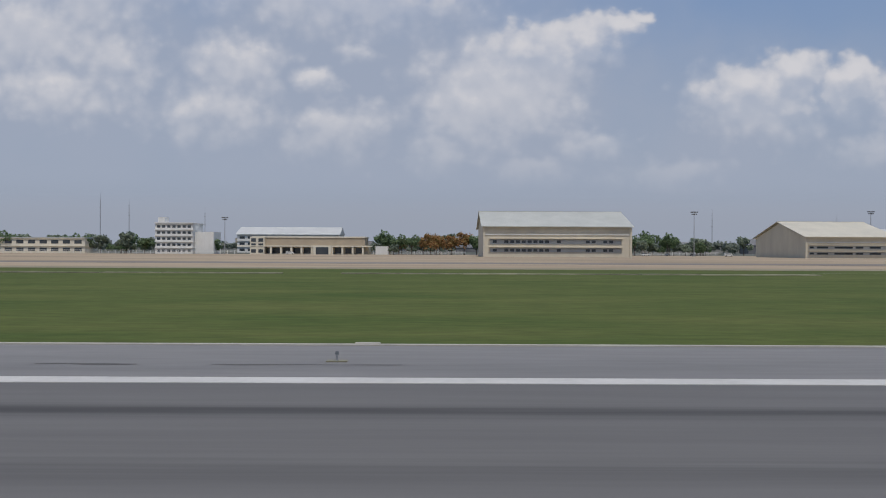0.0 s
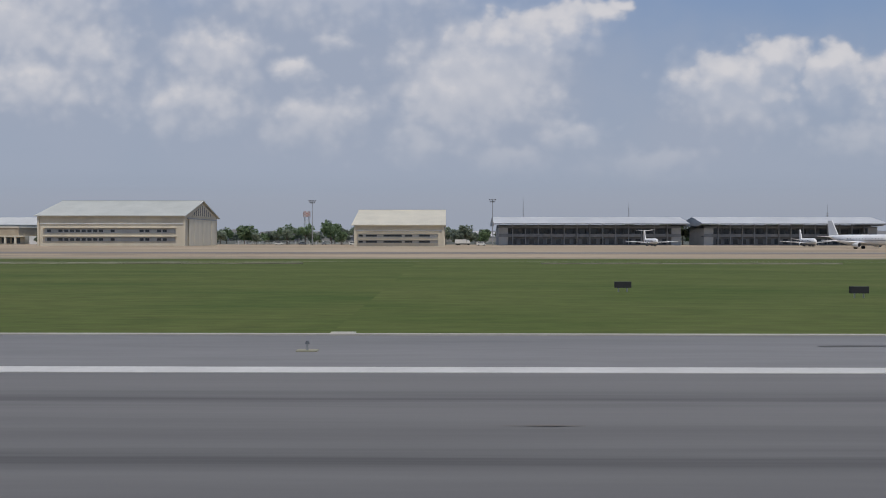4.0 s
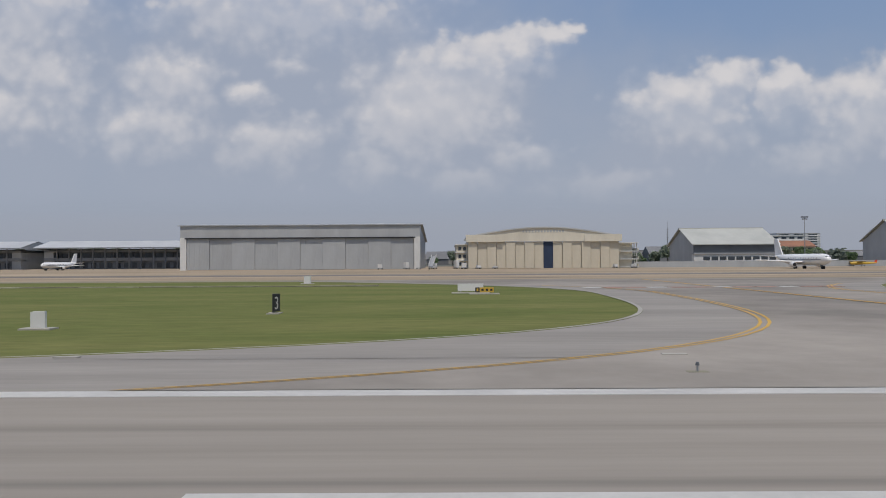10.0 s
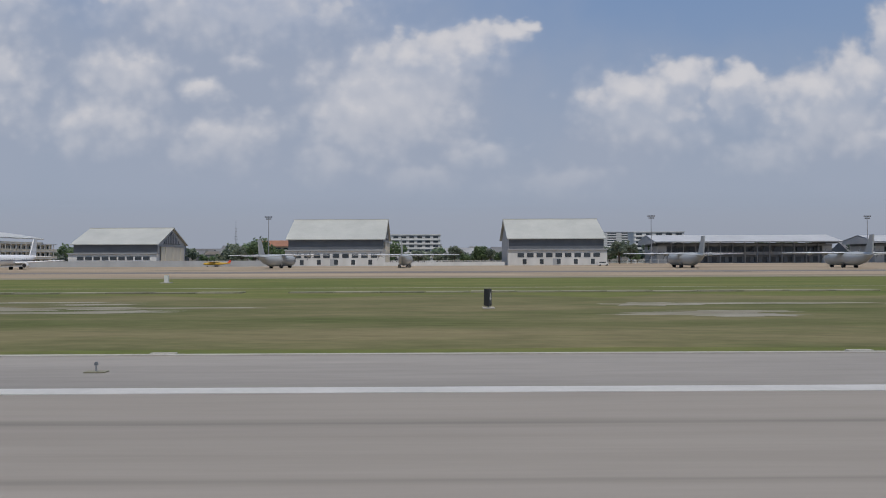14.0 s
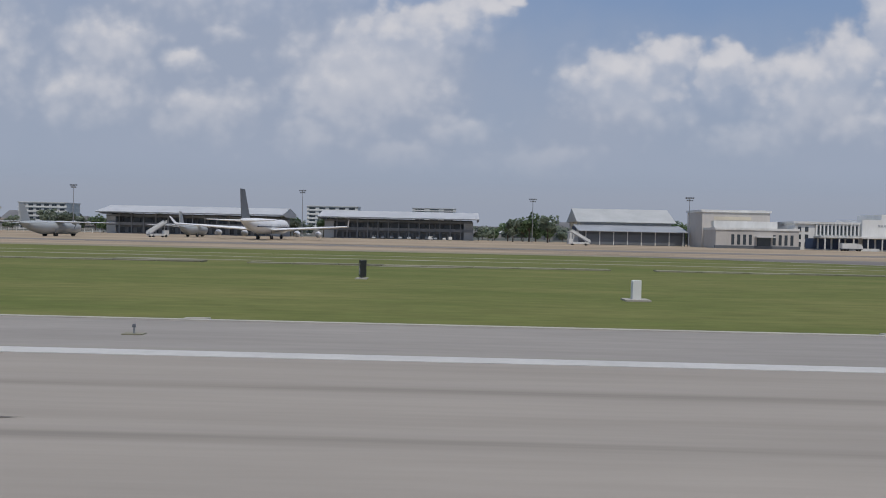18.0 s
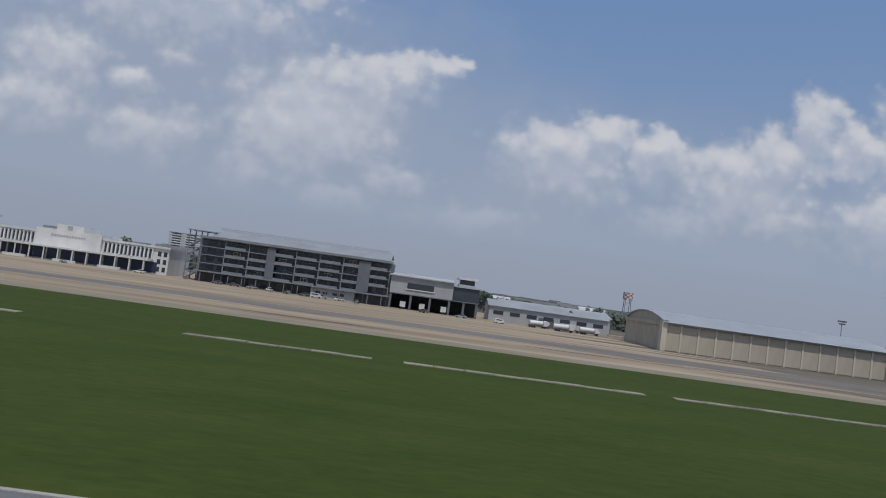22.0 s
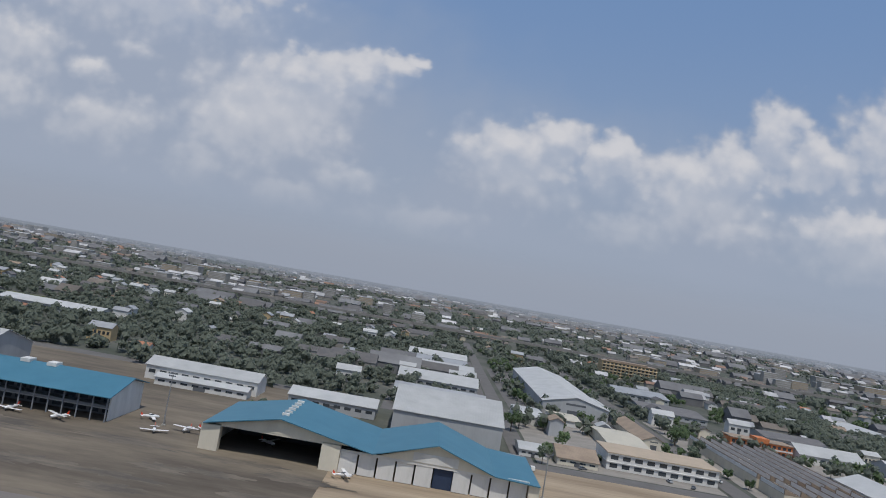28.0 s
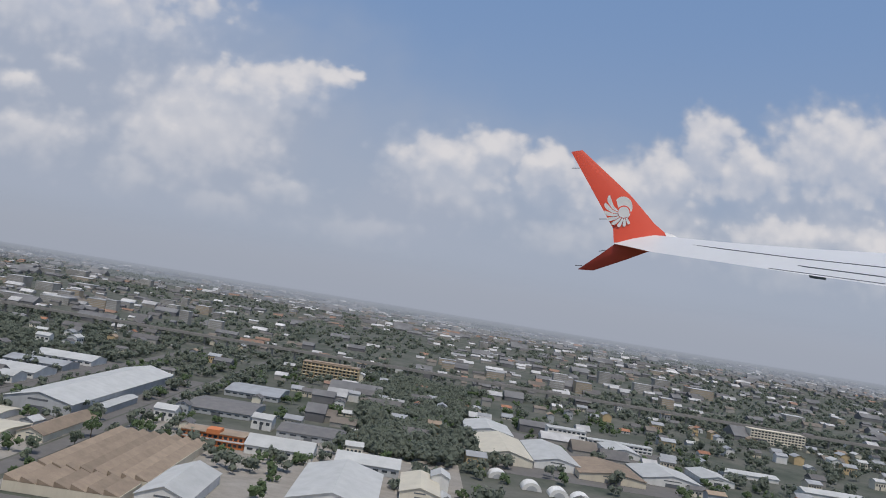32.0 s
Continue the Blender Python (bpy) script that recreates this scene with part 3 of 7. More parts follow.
def solo(name, shape, material, label, category, x=0, y=0, z=0, rz=0, group="", kind="", smooth=False):
    ob = new(name, shape.mesh(name, material, smooth) if isinstance(shape, Shape) else shape)
    ob.matrix_basis = at(x, y, z, rz)
    return tagged(ob, label, category, group, kind)


def pieces(name, mesh, parent, places, rz=0.0):
    """Alike pieces on one mesh, each an object of its own."""
    for p in places:
        ob = new(name, mesh)
        ob.parent = parent
        ob.matrix_basis = at(*p[:3], p[3] if len(p) > 3 else rz)


def box(x0, x1, y0, y1, z0, z1):
    return Shape().box(x0, x1, y0, y1, z0, z1)


def spread(a, b, n):
    return [a + (b - a) * (i + 0.5) / n for i in range(n)]
# ---- the ground, the runway and the aprons ----
RUN_EDGE, GRASS_NEAR, GRASS_FAR = 21.7, 28.8, 134.0


def sheet(name, poly, z, material, label, kind="structure", category="ground"):
    s = Shape().add([(x, y, z) for x, y in poly], [tuple(range(len(poly)))])
    return solo(name, s, material, label, category, kind=kind)


def strip(name, x0, x1, y0, y1, z, material, label, category="ground", n=1):
    return solo(name, Shape().box(x0, x1, y0, y1, z - 0.05, z), material, label, category, kind="structure")


sheet("ground", [(-9000, -4000), (11000, -4000), (11000, 11200), (-9000, 11200)], -0.25, "town", "grey-green town ground reaching the hazy horizon")
strip("grass_field", -3000, 6000, -400, 205, -0.02, "grass", "mown green airfield grass beside the runway", "grass")
# outer stretches coloured as under cloud shade, the middle one as in sun
for x0, x1, m_, text in ((-3000, 455, "shaded_rubbered", "asphalt runway coloured dark as under cloud shade, with tyre rubber"), (455, 1272, "asphalt", "asphalt runway in its pale sunlit tone with faint tyre streaks"), (1272, 5000, "shaded_rubbered", "asphalt runway coloured dark as under cloud shade, with tyre rubber")):
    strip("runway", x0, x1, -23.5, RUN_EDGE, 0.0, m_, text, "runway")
# shoulders follow suit: cloud shade is put into the grey of both ends
for y0, y1 in ((RUN_EDGE, GRASS_NEAR), (-30.6, -23.5)):
    for x0, x1, m_, text in ((-3000, 455, "shaded_shoulder", "paved runway shoulder coloured grey as under cloud shade"), (455, 1310, "shoulder", "pale grey paved runway shoulder"), (1310, 5000, "shaded_shoulder", "paved runway shoulder coloured grey as under cloud shade")):
        strip("runway_shoulder", x0, x1, y0, y1, 0.0, m_, text, "pavement")
strip("edge_line", -3000, 5000, 20.78, 21.66, 0.02, "white_line", "white painted runway side stripe", "marking")
strip("edge_line", -3000, 5000, -23.4, -22.5, 0.02, "white_line", "white painted runway side stripe", "marking")
for x0, x1 in ((-3000, 542.4), (653.6, 1218), (1328, 5000)):
    strip("kerb_edge", x0, x1, GRASS_NEAR, GRASS_NEAR + 0.32, 0.05, "concrete", "thin pale concrete edging between shoulder and grass", "kerb")
strip("apron", -1500, 1985, 144, 425, 0.01, "apron", "sun-bleached tan concrete apron with stains", "pavement")
strip("apron_edge", -1500, 1985, GRASS_FAR, 144, 0.005, "dirt", "sandy verge between grass and apron", "ground")
strip("taxiway", -1500, 1990, 178, 196, 0.03, "taxiway", "grey asphalt parallel taxiway", "taxiway")


def connector(x, rim, lane, far, y1, label, lead_x, lead_y, lead_off, lead_k, paving):
    """A taxiway stub that widens towards the runway; rim and lane: half width, flare, and how fast it closes."""

    def half(c, y):
        return c[0] + c[1] * math.exp(-(y - GRASS_NEAR) / c[2]) + 60 * max(0, (y - far) / 60) ** 2

    ys = [GRASS_NEAR - 0.1 + (y1 - GRASS_NEAR) * (i / 40) ** 1.4 for i in range(41)]
    w = [half(rim, y) for y in ys]
    poly = [(x - a, y) for a, y in zip(w, ys)] + [(x + a, y) for a, y in list(zip(w, ys))[::-1]]
    sheet("taxiway_connector", poly, 0.012, "shoulder", label, category="taxiway")
    yl = [RUN_EDGE + (y1 - RUN_EDGE) * (i / 40) ** 1.4 for i in range(41)]
    wl_ = [half(lane, y) for y in yl]
    inner = [(x - a, y) for a, y in zip(wl_, yl)] + [(x + a, y) for a, y in list(zip(wl_, yl))[::-1]]
    sheet("connector_lane", inner, 0.03, paving, "worn asphalt lane of the taxiway stub", category="taxiway")
    for side in (-1, 1):
        edge = [(x + side * a, y) for a, y in zip(w, ys) if y < 100]
        sheet("kerb_edge", edge + [(px + side * 0.3, y + 0.1) for px, y in edge[::-1]], 0.05, "concrete", "thin pale concrete edging round the taxiway stub", category="kerb")
        pts = [(x + side * (a - 0.1), y) for a, y in zip(wl_, yl) if y < 112]
        for o in (0, 0.55):
            q = [(px - side * o, y) for px, y in pts] + [(px - side * (o + 0.22), y) for px, y in pts[::-1]]
            sheet("lane_edge_line", q, 0.045, "yellow_line", "yellow painted taxiway edge line", category="marking")
        lead = []
        for k in range(21):
            u = k / 20
            lead.append((lead_x + side * lead_off * (1 - u) ** lead_k, 9 + (lead_y - 9) * u))
        lead.append((lead_x, y1 - 4))
        for o, z, m, text in ((0.36, 0.052, "black", "black border of a taxi lead-in line"), (0.27, 0.06, "yellow_line", "yellow painted taxi lead-in line")):
            left, right = [], []
            for k, p in enumerate(lead):
                q = lead[min(k + 1, len(lead) - 1)]
                r = lead[max(k - 1, 0)]
                d = Vector((q[0] - r[0], q[1] - r[1])).normalized()
                left.append((p[0] - d.y * o, p[1] + d.x * o))
                right.append((p[0] + d.y * o, p[1] - d.x * o))
            s = Shape()
            s.add([(px, py, z + (0.004 if side > 0 else 0)) for px, py in left + right], [(k, k + 1, len(lead) + k + 1, len(lead) + k) for k in range(len(lead) - 1)])
            solo("lead_line", s, m, text, "marking", kind="structure")
    hold = thing("holding_marking", "red and white painted mandatory holding marking", "marking", kind="structure")
    for k in range(12):
        part("stripe", box(x - rim[0] + 1 + k * (2 * rim[0] - 2) / 12, x - rim[0] + 1 + (k + 0.8) * (2 * rim[0] - 2) / 12, 96, 98.5, 0.04, 0.066), "red_line" if k % 3 else "white_line", hold)


connector(598, (18.5, 37.1, 9.5), (12, 18.3, 11.5), 82, 140, "flared taxiway stub between grass islands", 598.8, 54, 21.9, 1.74, "lane_pale")
connector(1273, (29, 25.9, 8.5), (26, 13.0, 9.5), 72, 140, "wide flared taxiway stub between grass islands", 1274.5, 72, 26, 2.2, "taxiway")
# painted runway bars
for x0, y0 in ((110.2, 17.0), (110.2, 13.9), (406, 14.0), (406, 10.6), (558, 10.2), (696.6, 10.2)):
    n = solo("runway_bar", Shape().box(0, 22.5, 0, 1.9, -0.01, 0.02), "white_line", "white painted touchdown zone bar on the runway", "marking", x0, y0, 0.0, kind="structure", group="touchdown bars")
# tar seams and rubber smudges
rng = random.Random(11)
for i in range(46):
    x0, y0, ln, wd = rng.uniform(-60, 1500), rng.choice((24.0, 25.6, 26.4, 23.2)) + rng.uniform(-0.6, 0.6), rng.uniform(2, 8), rng.uniform(0.05, 0.16)
    if 545 < x0 < 640:
        continue
    pts = [(x0 + ln * k / 6, y0 + rng.uniform(-wd, wd)) for k in range(7)] + [(x0 + ln * (1 - k / 6), y0 + wd + rng.uniform(0, wd)) for k in range(7)]
    sheet("tar_crack", pts, 0.011 + 0.00005 * i, "rubber_mark", "dark ragged tar seam on the shoulder", category="marking")
rng = random.Random(23)
for i in range(34):
    x0, y0, ln = rng.uniform(-40, 1480), rng.choice((17.0, 12.5, 15.0, 18.6, 13.6)) + rng.uniform(-0.5, 0.5), rng.uniform(1.5, 6)
    pts = [(x0 + ln * k / 8, y0 + rng.uniform(-0.014, 0.0) * min(k, 8 - k)) for k in range(9)] + [(x0 + ln * (1 - k / 8), y0 + 0.015 + rng.uniform(0, 0.014) * min(k, 8 - k)) for k in range(9)]
    sheet("rubber_smudge", pts, 0.02 + 0.00005 * i, "worn", "dark rubber smudge on the runway asphalt", category="marking")
strip("lush_grass", 1303, 5000, GRASS_NEAR + 0.3, GRASS_FAR, -0.005, "lush", "lush green airfield grass darkened as under cloud shade", "grass")
sheet("pale_grass", [(200, 29.3), (200, 133.5), (1303, 133.5), (1303, 29.3)], -0.016, "pale_grass", "yellow-green mown grass, darkened along the runway for cloud shade", category="grass")
rng = random.Random(29)
sheet("worn_grass", [(700 + k * 9, 30 + rng.uniform(0, 1.5)) for k in range(31)] + [(970 + rng.uniform(-45, 45), 31.5 + k * 2.4) for k in range(17)] + [(960 - k * 9, 72 + rng.uniform(-4, 4)) for k in range(31)] + [(700 + rng.uniform(-55, 40), 70 - k * 2.4) for k in range(17)], -0.012, "dry_grass", "worn olive grass with dry brown patches", category="grass")
# apron past x 1545: cloud shade painted as a darker concrete
rng = random.Random(17)
sheet("old_apron", [(1985, 144.2), (1985, 425)] + [(1545 + rng.uniform(-45, 45), 425 - k * 280.8 / 46) for k in range(47)], 0.02, "old_apron", "brown-stained concrete apron darkened as under cloud shade", category="pavement")

# concrete drain channel across the grass, slab by slab
def drain(x0, x1, y, step, bend=0.0, gaps=()):
    ch = thing("drain_channel", "weathered concrete drain channel laid through the grass", "drain", 0, 0, 0, kind="structure")
    slab = box(0, step - 0.12, 0, 1.9, -0.1, 0.12).mesh("slab", "old_slab")
    places = []
    for i in range(int((x1 - x0) / step)):
        x = x0 + i * step
        if (i * i * 37 + i * 11) % 23 and not any(a < x < b for a, b in gaps):
            places.append((x, y + 0.12 * math.sin(i * 1.7) - bend * max(0.0, 1 - i * step / 255) ** 1.2, 0.02 * math.sin(i * 2.3)))
    pieces("slab", slab, ch, places)


drain(700, 1215, 79, 5)
drain(1412, 1700, 99.5, 4, 9.0, ((1422, 1442),))
drain(-150, 560, 108, 9, 0.0, ((60, 84), (190, 214), (330, 380)))
rng = random.Random(4)
for k in range(38):
    x, y = (rng.uniform(745, 815), rng.uniform(44, 66)) if k < 18 else (rng.uniform(830, 890), rng.uniform(46, 60)) if k < 28 else (rng.uniform(980, 1200), rng.uniform(74, 104))
    a, b = rng.uniform(4, 15), rng.uniform(0.8, 2.6)
    pts = []
    for n in range(30):
        t = 2 * math.pi * n / 30
        r = 0.45 + 0.55 * rng.random()
        pts.append((x + a * r * math.cos(t), y + b * r * math.sin(t)))
    sheet("bare_patch", pts, -0.004 + 0.0002 * k, "bare", "bare dusty patch in the worn grass", category="ground")

rng = random.Random(41)
for x0, x1, y, half in ((905, 1205, 97, 1.7), (1000, 1225, 110, 1.2), (60, 330, 118, 0.5), (720, 900, 92, 0.7)):
    n_pts = int((x1 - x0) / 6)
    lower = [(x0 + k * 6, y - half * rng.uniform(0.25, 1)) for k in range(n_pts)]
    upper = [(px_ + 2, y + half * rng.uniform(0.25, 1)) for px_, _ in lower[::-1]]
    sheet("bare_strip", lower + upper, 0.006, "bare", "long bare sandy strip in the grass", category="ground")

# dark weathering on the old concrete
rng = random.Random(8)
for k in range(96):
    if k < 40:
        x, y, a, b = rng.uniform(1500, 1960), rng.choice((172, 176, 198, 201, 164, 215)) + rng.uniform(-2, 2), rng.uniform(6, 24), rng.uniform(0.5, 1.6)
    elif k < 68:
        x, y, a, b = rng.uniform(1775, 1985), rng.uniform(205, 268), rng.uniform(9, 30), rng.uniform(2, 7)
    else:
        x, y, a, b = rng.uniform(0, 1480), rng.uniform(150, 250), rng.uniform(10, 40), rng.uniform(0.6, 1.8)
    pts = []
    for n in range(30):
        t = 2 * math.pi * n / 30
        r = 0.4 + 0.6 * rng.random()
        pts.append((x + a * r * math.cos(t), y + b * r * math.sin(t)))
    sheet("apron_stain", pts, 0.034 + 0.0002 * k, "stain", "dark weathered stain on the apron concrete", category="marking")

# ---- buildings along the apron ----


def window_mesh(w, h, material="glass"):
    s = Shape().box(-w / 2, w / 2, -0.06, 0.05, 0, h)
    return s.mesh("window", material)


def windows(parent, xs, y, zs, w, h, material="glass"):
    m = window_mesh(w, h, material)
    pieces("window", m, parent, [(x, y, z) for z in zs for x in xs])


def gable_hangar(label, x0, x1, y0, depth, eave, ridge, wall, roof, style):
    """A hangar whose ridge runs along the apron, with sliding doors in its end wall."""
    w = x1 - x0
    h = thing("hangar", label, "hangar", x0, y0)
    d = depth
    body = Shape().prism([(0.4, 0), (0.4, eave), (d / 2, ridge - 0.5), (d - 0.4, eave), (d - 0.4, 0)], 0.3, w - 0.3)
    part("wall", body, wall, h)
    for s in (0, 1):
        ya, yb = (-1.0, d / 2) if s == 0 else (d + 1.0, d / 2)
        k = (ridge - eave) / (d / 2)
        za = eave - k * 1.0
        part("roof", Shape().prism([(ya, za), (yb, ridge), (yb, ridge + 0.35), (ya, za + 0.35)], -0.8, w + 0.8), roof, h)
    part("ridge_cap", Shape().box(-0.9, w + 0.9, d / 2 - 0.5, d / 2 + 0.5, ridge + 0.1, ridge + 0.5), roof, h)
    # end wall: sliding leaves
    n = 6
    leaf = box(0, 0.25, 0, d * 0.8 / n - 0.25, 0, eave - 1.5).mesh("door_leaf", "cream" if wall != "white" else "grey")
    pieces("door_leaf", leaf, h, [(w + 0.02 + 0.12 * (i % 2), d * 0.1 + i * d * 0.8 / n, 0.1) for i in range(n)])
    part("door_rail", box(w, w + 0.5, d * 0.06, d * 0.94, eave - 1.4, eave - 0.9), "steel", h)
    part("end_gable", Shape().prism([(d * 0.2, eave), (d / 2, ridge - 1.6), (d * 0.8, eave)], w - 0.25, w + 0.05), wall if style == "bands" else "dark_grey", h)
    for k in range(-4, 5):
        top = ridge - 2.0 - abs(k) * d * 0.06 * (ridge - eave) / (d * 0.5)
        if top > eave + 0.8:
            part("gable_mullion" if style != "bands" else "gable_louvre", box(w, w + 0.14, d / 2 + k * d * 0.06 - 0.3, d / 2 + k * d * 0.06 + 0.3, eave + 0.3, top), "grey" if style != "bands" else "dark_grey", h)
    if style == "bands":
        for z0, z1 in ((eave * 0.16, eave * 0.3), (eave * 0.42, eave * 0.58)):
            part("window_band", box(w * 0.05, w * 0.93, 0.3, 0.45, z0, z1), "grey", h)
            part("canopy", box(w * 0.04, w * 0.94, -0.8, 0.4, z1 + 0.2, z1 + 0.45), wall, h)
        rr = random.Random(int(x0))
        xs = [x for x in spread(w * 0.06, w * 0.92, 22) if rr.random() < 0.6]
        windows(h, xs, 0.24, (eave * 0.18, eave * 0.46), 1.8, eave * 0.085)
        part("eave_band", box(0, w, 0.1, 0.45, eave * 0.72, eave * 0.75), "white", h)
        for x in (0.2, w - 0.8):
            part("pilaster", box(x, x + 0.9, -0.1, 0.5, 0, eave - 0.4), wall, h)
    else:
        part("upper_band", box(0.2, w - 0.2, 0.25, 0.42, eave * 0.62, eave * 0.97), "dark_grey", h)
        part("annex_wall", box(-0.6, w + 0.6, -3.0, 0.4, 0, eave * 0.55), "white", h)
        part("annex_roof", box(-0.9, w + 0.9, -3.5, 0.5, eave * 0.55, eave * 0.6), "roof_grey", h)
        windows(h, spread(3, w - 2, 9), -3.05, (eave * 0.3,), 2.9, eave * 0.15)
        windows(h, spread(3, w - 2, 5), -3.05, (eave * 0.05,), 1.7, eave * 0.18)
        part("door", box(w * 0.45, w * 0.52, -3.1, -2.9, 0, eave * 0.25), "grey", h)
    return h


gable_hangar("large beige hangar with a pale green sheet roof on the apron", 18.6, 86.0, 326.6, 46.7, 13.9, 21.4, "beige", "roof_green", "bands")
gable_hangar("beige hangar with a cream ribbed sheet roof", 162.8, 203.3, 323.4, 51.8, 9.7, 17.0, "beige", "roof_cream", "bands")
gable_hangar("white hangar with a low annex and pale green roof", 672.5, 710.5, 325, 36, 10.3, 17.8, "grey", "roof_green", "annex")
gable_hangar("grey and white hangar with a tall pale roof", 769, 812, 324, 38, 12.2, 21.4, "grey", "roof_green", "annex")
gable_hangar("grey and white hangar with open end doors", 868, 911, 324, 38, 12.2, 21.4, "grey", "roof_green", "annex")


def pavilion(label, x0, x1, y0, h, tail=""):
    """A long two-storey open-fronted building under one sloping sheet roof."""
    w, d = x1 - x0, 26
    p = thing("service_building", label, "building", x0, y0)
    part("back_wall", box(0.4, w - 0.4, 6, d - 0.5, 0, h * 0.74), "slate", p)
    part("roof", Shape().prism([(-5, h * 0.76), (12, h * 1.02), (d + 2, h * 0.82), (d + 2, h * 0.82 + 0.3), (12, h * 1.02 + 0.35), (-5, h * 0.76 + 0.35)], -3, w + 3), "roof_pale", p)
    part("gutter", box(-3, w + 3, -5.3, -4.95, h * 0.745, h * 0.785), "slate_pale", p)
    for x in (-3, w + 2.7):
        part("roof_cheek", Shape().prism([(-4.4, h * 0.775), (12, h * 1.0), (d + 1.5, h * 0.81), (d + 1.5, h * 0.7), (2, h * 0.7)], x, x + 0.3), "roof_pale", p)
    part("upper_beam", box(0, w, 0.6, 1.0, h * 0.62, h * 0.68), "slate_pale", p)
    part("floor_slab", box(0, w, 0.5, 6.2, h * 0.30, h * 0.34), "slate_pale", p)
    part("balcony_wall", box(0, w, 0.45, 0.6, h * 0.34, h * 0.41), "slate_pale", p)
    for x in (0, w - 5):
        part("end_block", box(x, x + 5, 1, d - 1, 0, h * 0.62), "grey", p)
    col = box(-0.25, 0.25, -0.25, 0.25, 0, h * 0.78).mesh("column", "slate_pale")
    pieces("column", col, p, [(x, 0.4, 0) for x in spread(4, w - 4, 13)])
    windows(p, spread(6, w - 6, 14), 5.95, (0.9, h * 0.38), 4.0, h * 0.2)
    part("ground_front", box(5, w - 5, 2.2, 2.6, 0, h * 0.3), "slate", p)
    windows(p, spread(6, w - 6, 18), 2.15, (h * 0.04,), 2.6, h * 0.19)
    return p


pavilion("long dark two-storey service building under a white sheet roof", 232.6, 330.7, 389.4, 14.9)
pavilion("long dark two-storey service building under a white sheet roof", 343.3, 436.2, 389.4, 14.9)
pavilion("long dark service building with a wide sheet roof", 954, 1048, 386, 14.8)
pavilion("long dark service building with a wide sheet roof", 1072, 1152, 387, 14.5)


def grey_hangar():
    w, d = 103, 70
    h = thing("hangar", "wide flat-fronted grey hangar with closed sliding doors", "hangar", 447.5, 309)
    part("side_wall", Shape().prism([(1.5, 0), (1.5, 18.9), (d, 13), (d, 0)], 0, 1.2), "white", h)
    part("side_wall", Shape().prism([(1.5, 0), (1.5, 18.9), (d, 13), (d, 0)], w - 1.2, w), "grey", h)
    part("roof", Shape().prism([(-0.6, 18.9), (4, 19.4), (d + 1, 13.2), (d + 1, 13.6), (4, 19.8), (-0.6, 19.3)], -1, w + 1), "roof_grey", h)
    part("header", box(0, w, 0, 1.8, 13.9, 18.9), "grey", h)
    part("door_track", box(2, w - 2, -0.3, 0.2, 13.4, 13.9), "black", h)
    for x in (0, w - 2.6):
        part("pier", box(x, x + 2.6, -0.2, 1.6, 0, 13.9), "white", h)
    leaf = box(0.06, 9.7, 0, 0.3, 0.1, 13.4)
    for kx in range(1, 9):
        leaf.box(kx * 1.08, kx * 1.08 + 0.1, -0.08, 0, 0.2, 13.3)
    lm = leaf.mesh("door_leaf", "grey")
    pieces("door_leaf", lm, h, [(2.7 + i * 9.75, 0.35 + 0.32 * (i % 2), 0) for i in range(10)])
    for i in range(5):
        part("side_window", box(-0.1, 0.05, 10 + i * 11, 14 + i * 11, 4, 8), "glass", h)
    part("back_wall", box(1, w - 1, d - 0.6, d, 0, 13), "grey", h)


def arched_hangar():
    w, d = 64.5, 60
    h = thing("hangar", "beige hangar with a shallow arched front and tall sliding doors", "hangar", 571, 308.5)
    arc = [(w * i / 16, 13.4 + 3.9 * math.sin(math.pi * i / 16)) for i in range(17)]
    part("front_wall", Shape().prism(arc + [(w, 11.6), (0, 11.6)], 0, 1.2, "y"), "cream", h)
    roof = [(x - (w / 2 - x) * 0.02, z + 0.5) for x, z in arc]
    part("roof", Shape().prism(roof + [(x, z) for x, z in arc[::-1]], -0.5, d, "y"), "roof_white", h)
    part("header_beam", box(-1, 15, -0.6, 0.2, 11.4, 14.5), "cream", h)
    part("header_beam", box(w - 15, w + 1, -0.6, 0.2, 11.4, 14.5), "cream", h)
    part("side_wall", box(0, 0.8, 1.2, d, 0, 12), "beige", h)
    part("side_wall", box(w - 0.8, w, 1.2, d, 0, 12), "beige", h)
    part("back_wall", box(0, w, d - 0.6, d - 0.1, 0, 12), "beige", h)
    n = 16
    lm = box(0.08, w / n - 0.08, 0, 0.35, 0.1, 11.5).mesh("door_leaf", "beige")
    pieces("door_leaf", lm, h, [(i * w / n, 0.3 + 0.4 * (i % 2), 0) for i in range(n) if i != 8])
    # navy panel behind the missing leaf stands in for the dark within
    part("open_leaf", box(8 * w / n, 9 * w / n, 0.9, 1.1, 0.1, 11.5), "navy", h, "navy panel painted for the dark of a door gap")
    for i in range(14):
        part("sign_letter_bar", box(w * 0.36 + i * 1.3, w * 0.36 + i * 1.3 + 0.8, -0.08, 0.0, 15.4, 16.2), "grey", h)
    an = thing("annex_block", "three-storey cream annex with open galleries beside a hangar", "building", 636.2, 312)
    part("core", box(0, 6, 2, 52, 0, 10.8), "cream", an)
    for z in (0.2, 3.6, 7.0, 10.6):
        part("floor_slab", box(0, 8.2, -0.5, 53, z, z + 0.4), "white", an)
        if z < 10:
            part("parapet", box(8.0, 8.2, -0.5, 53, z + 0.4, z + 1.4), "cream", an)
    cm = box(-0.2, 0.2, -0.2, 0.2, 0.2, 10.8).mesh("column", "white")
    pieces("column", cm, an, [(8.0, y, 0) for y in spread(0, 52, 13)])
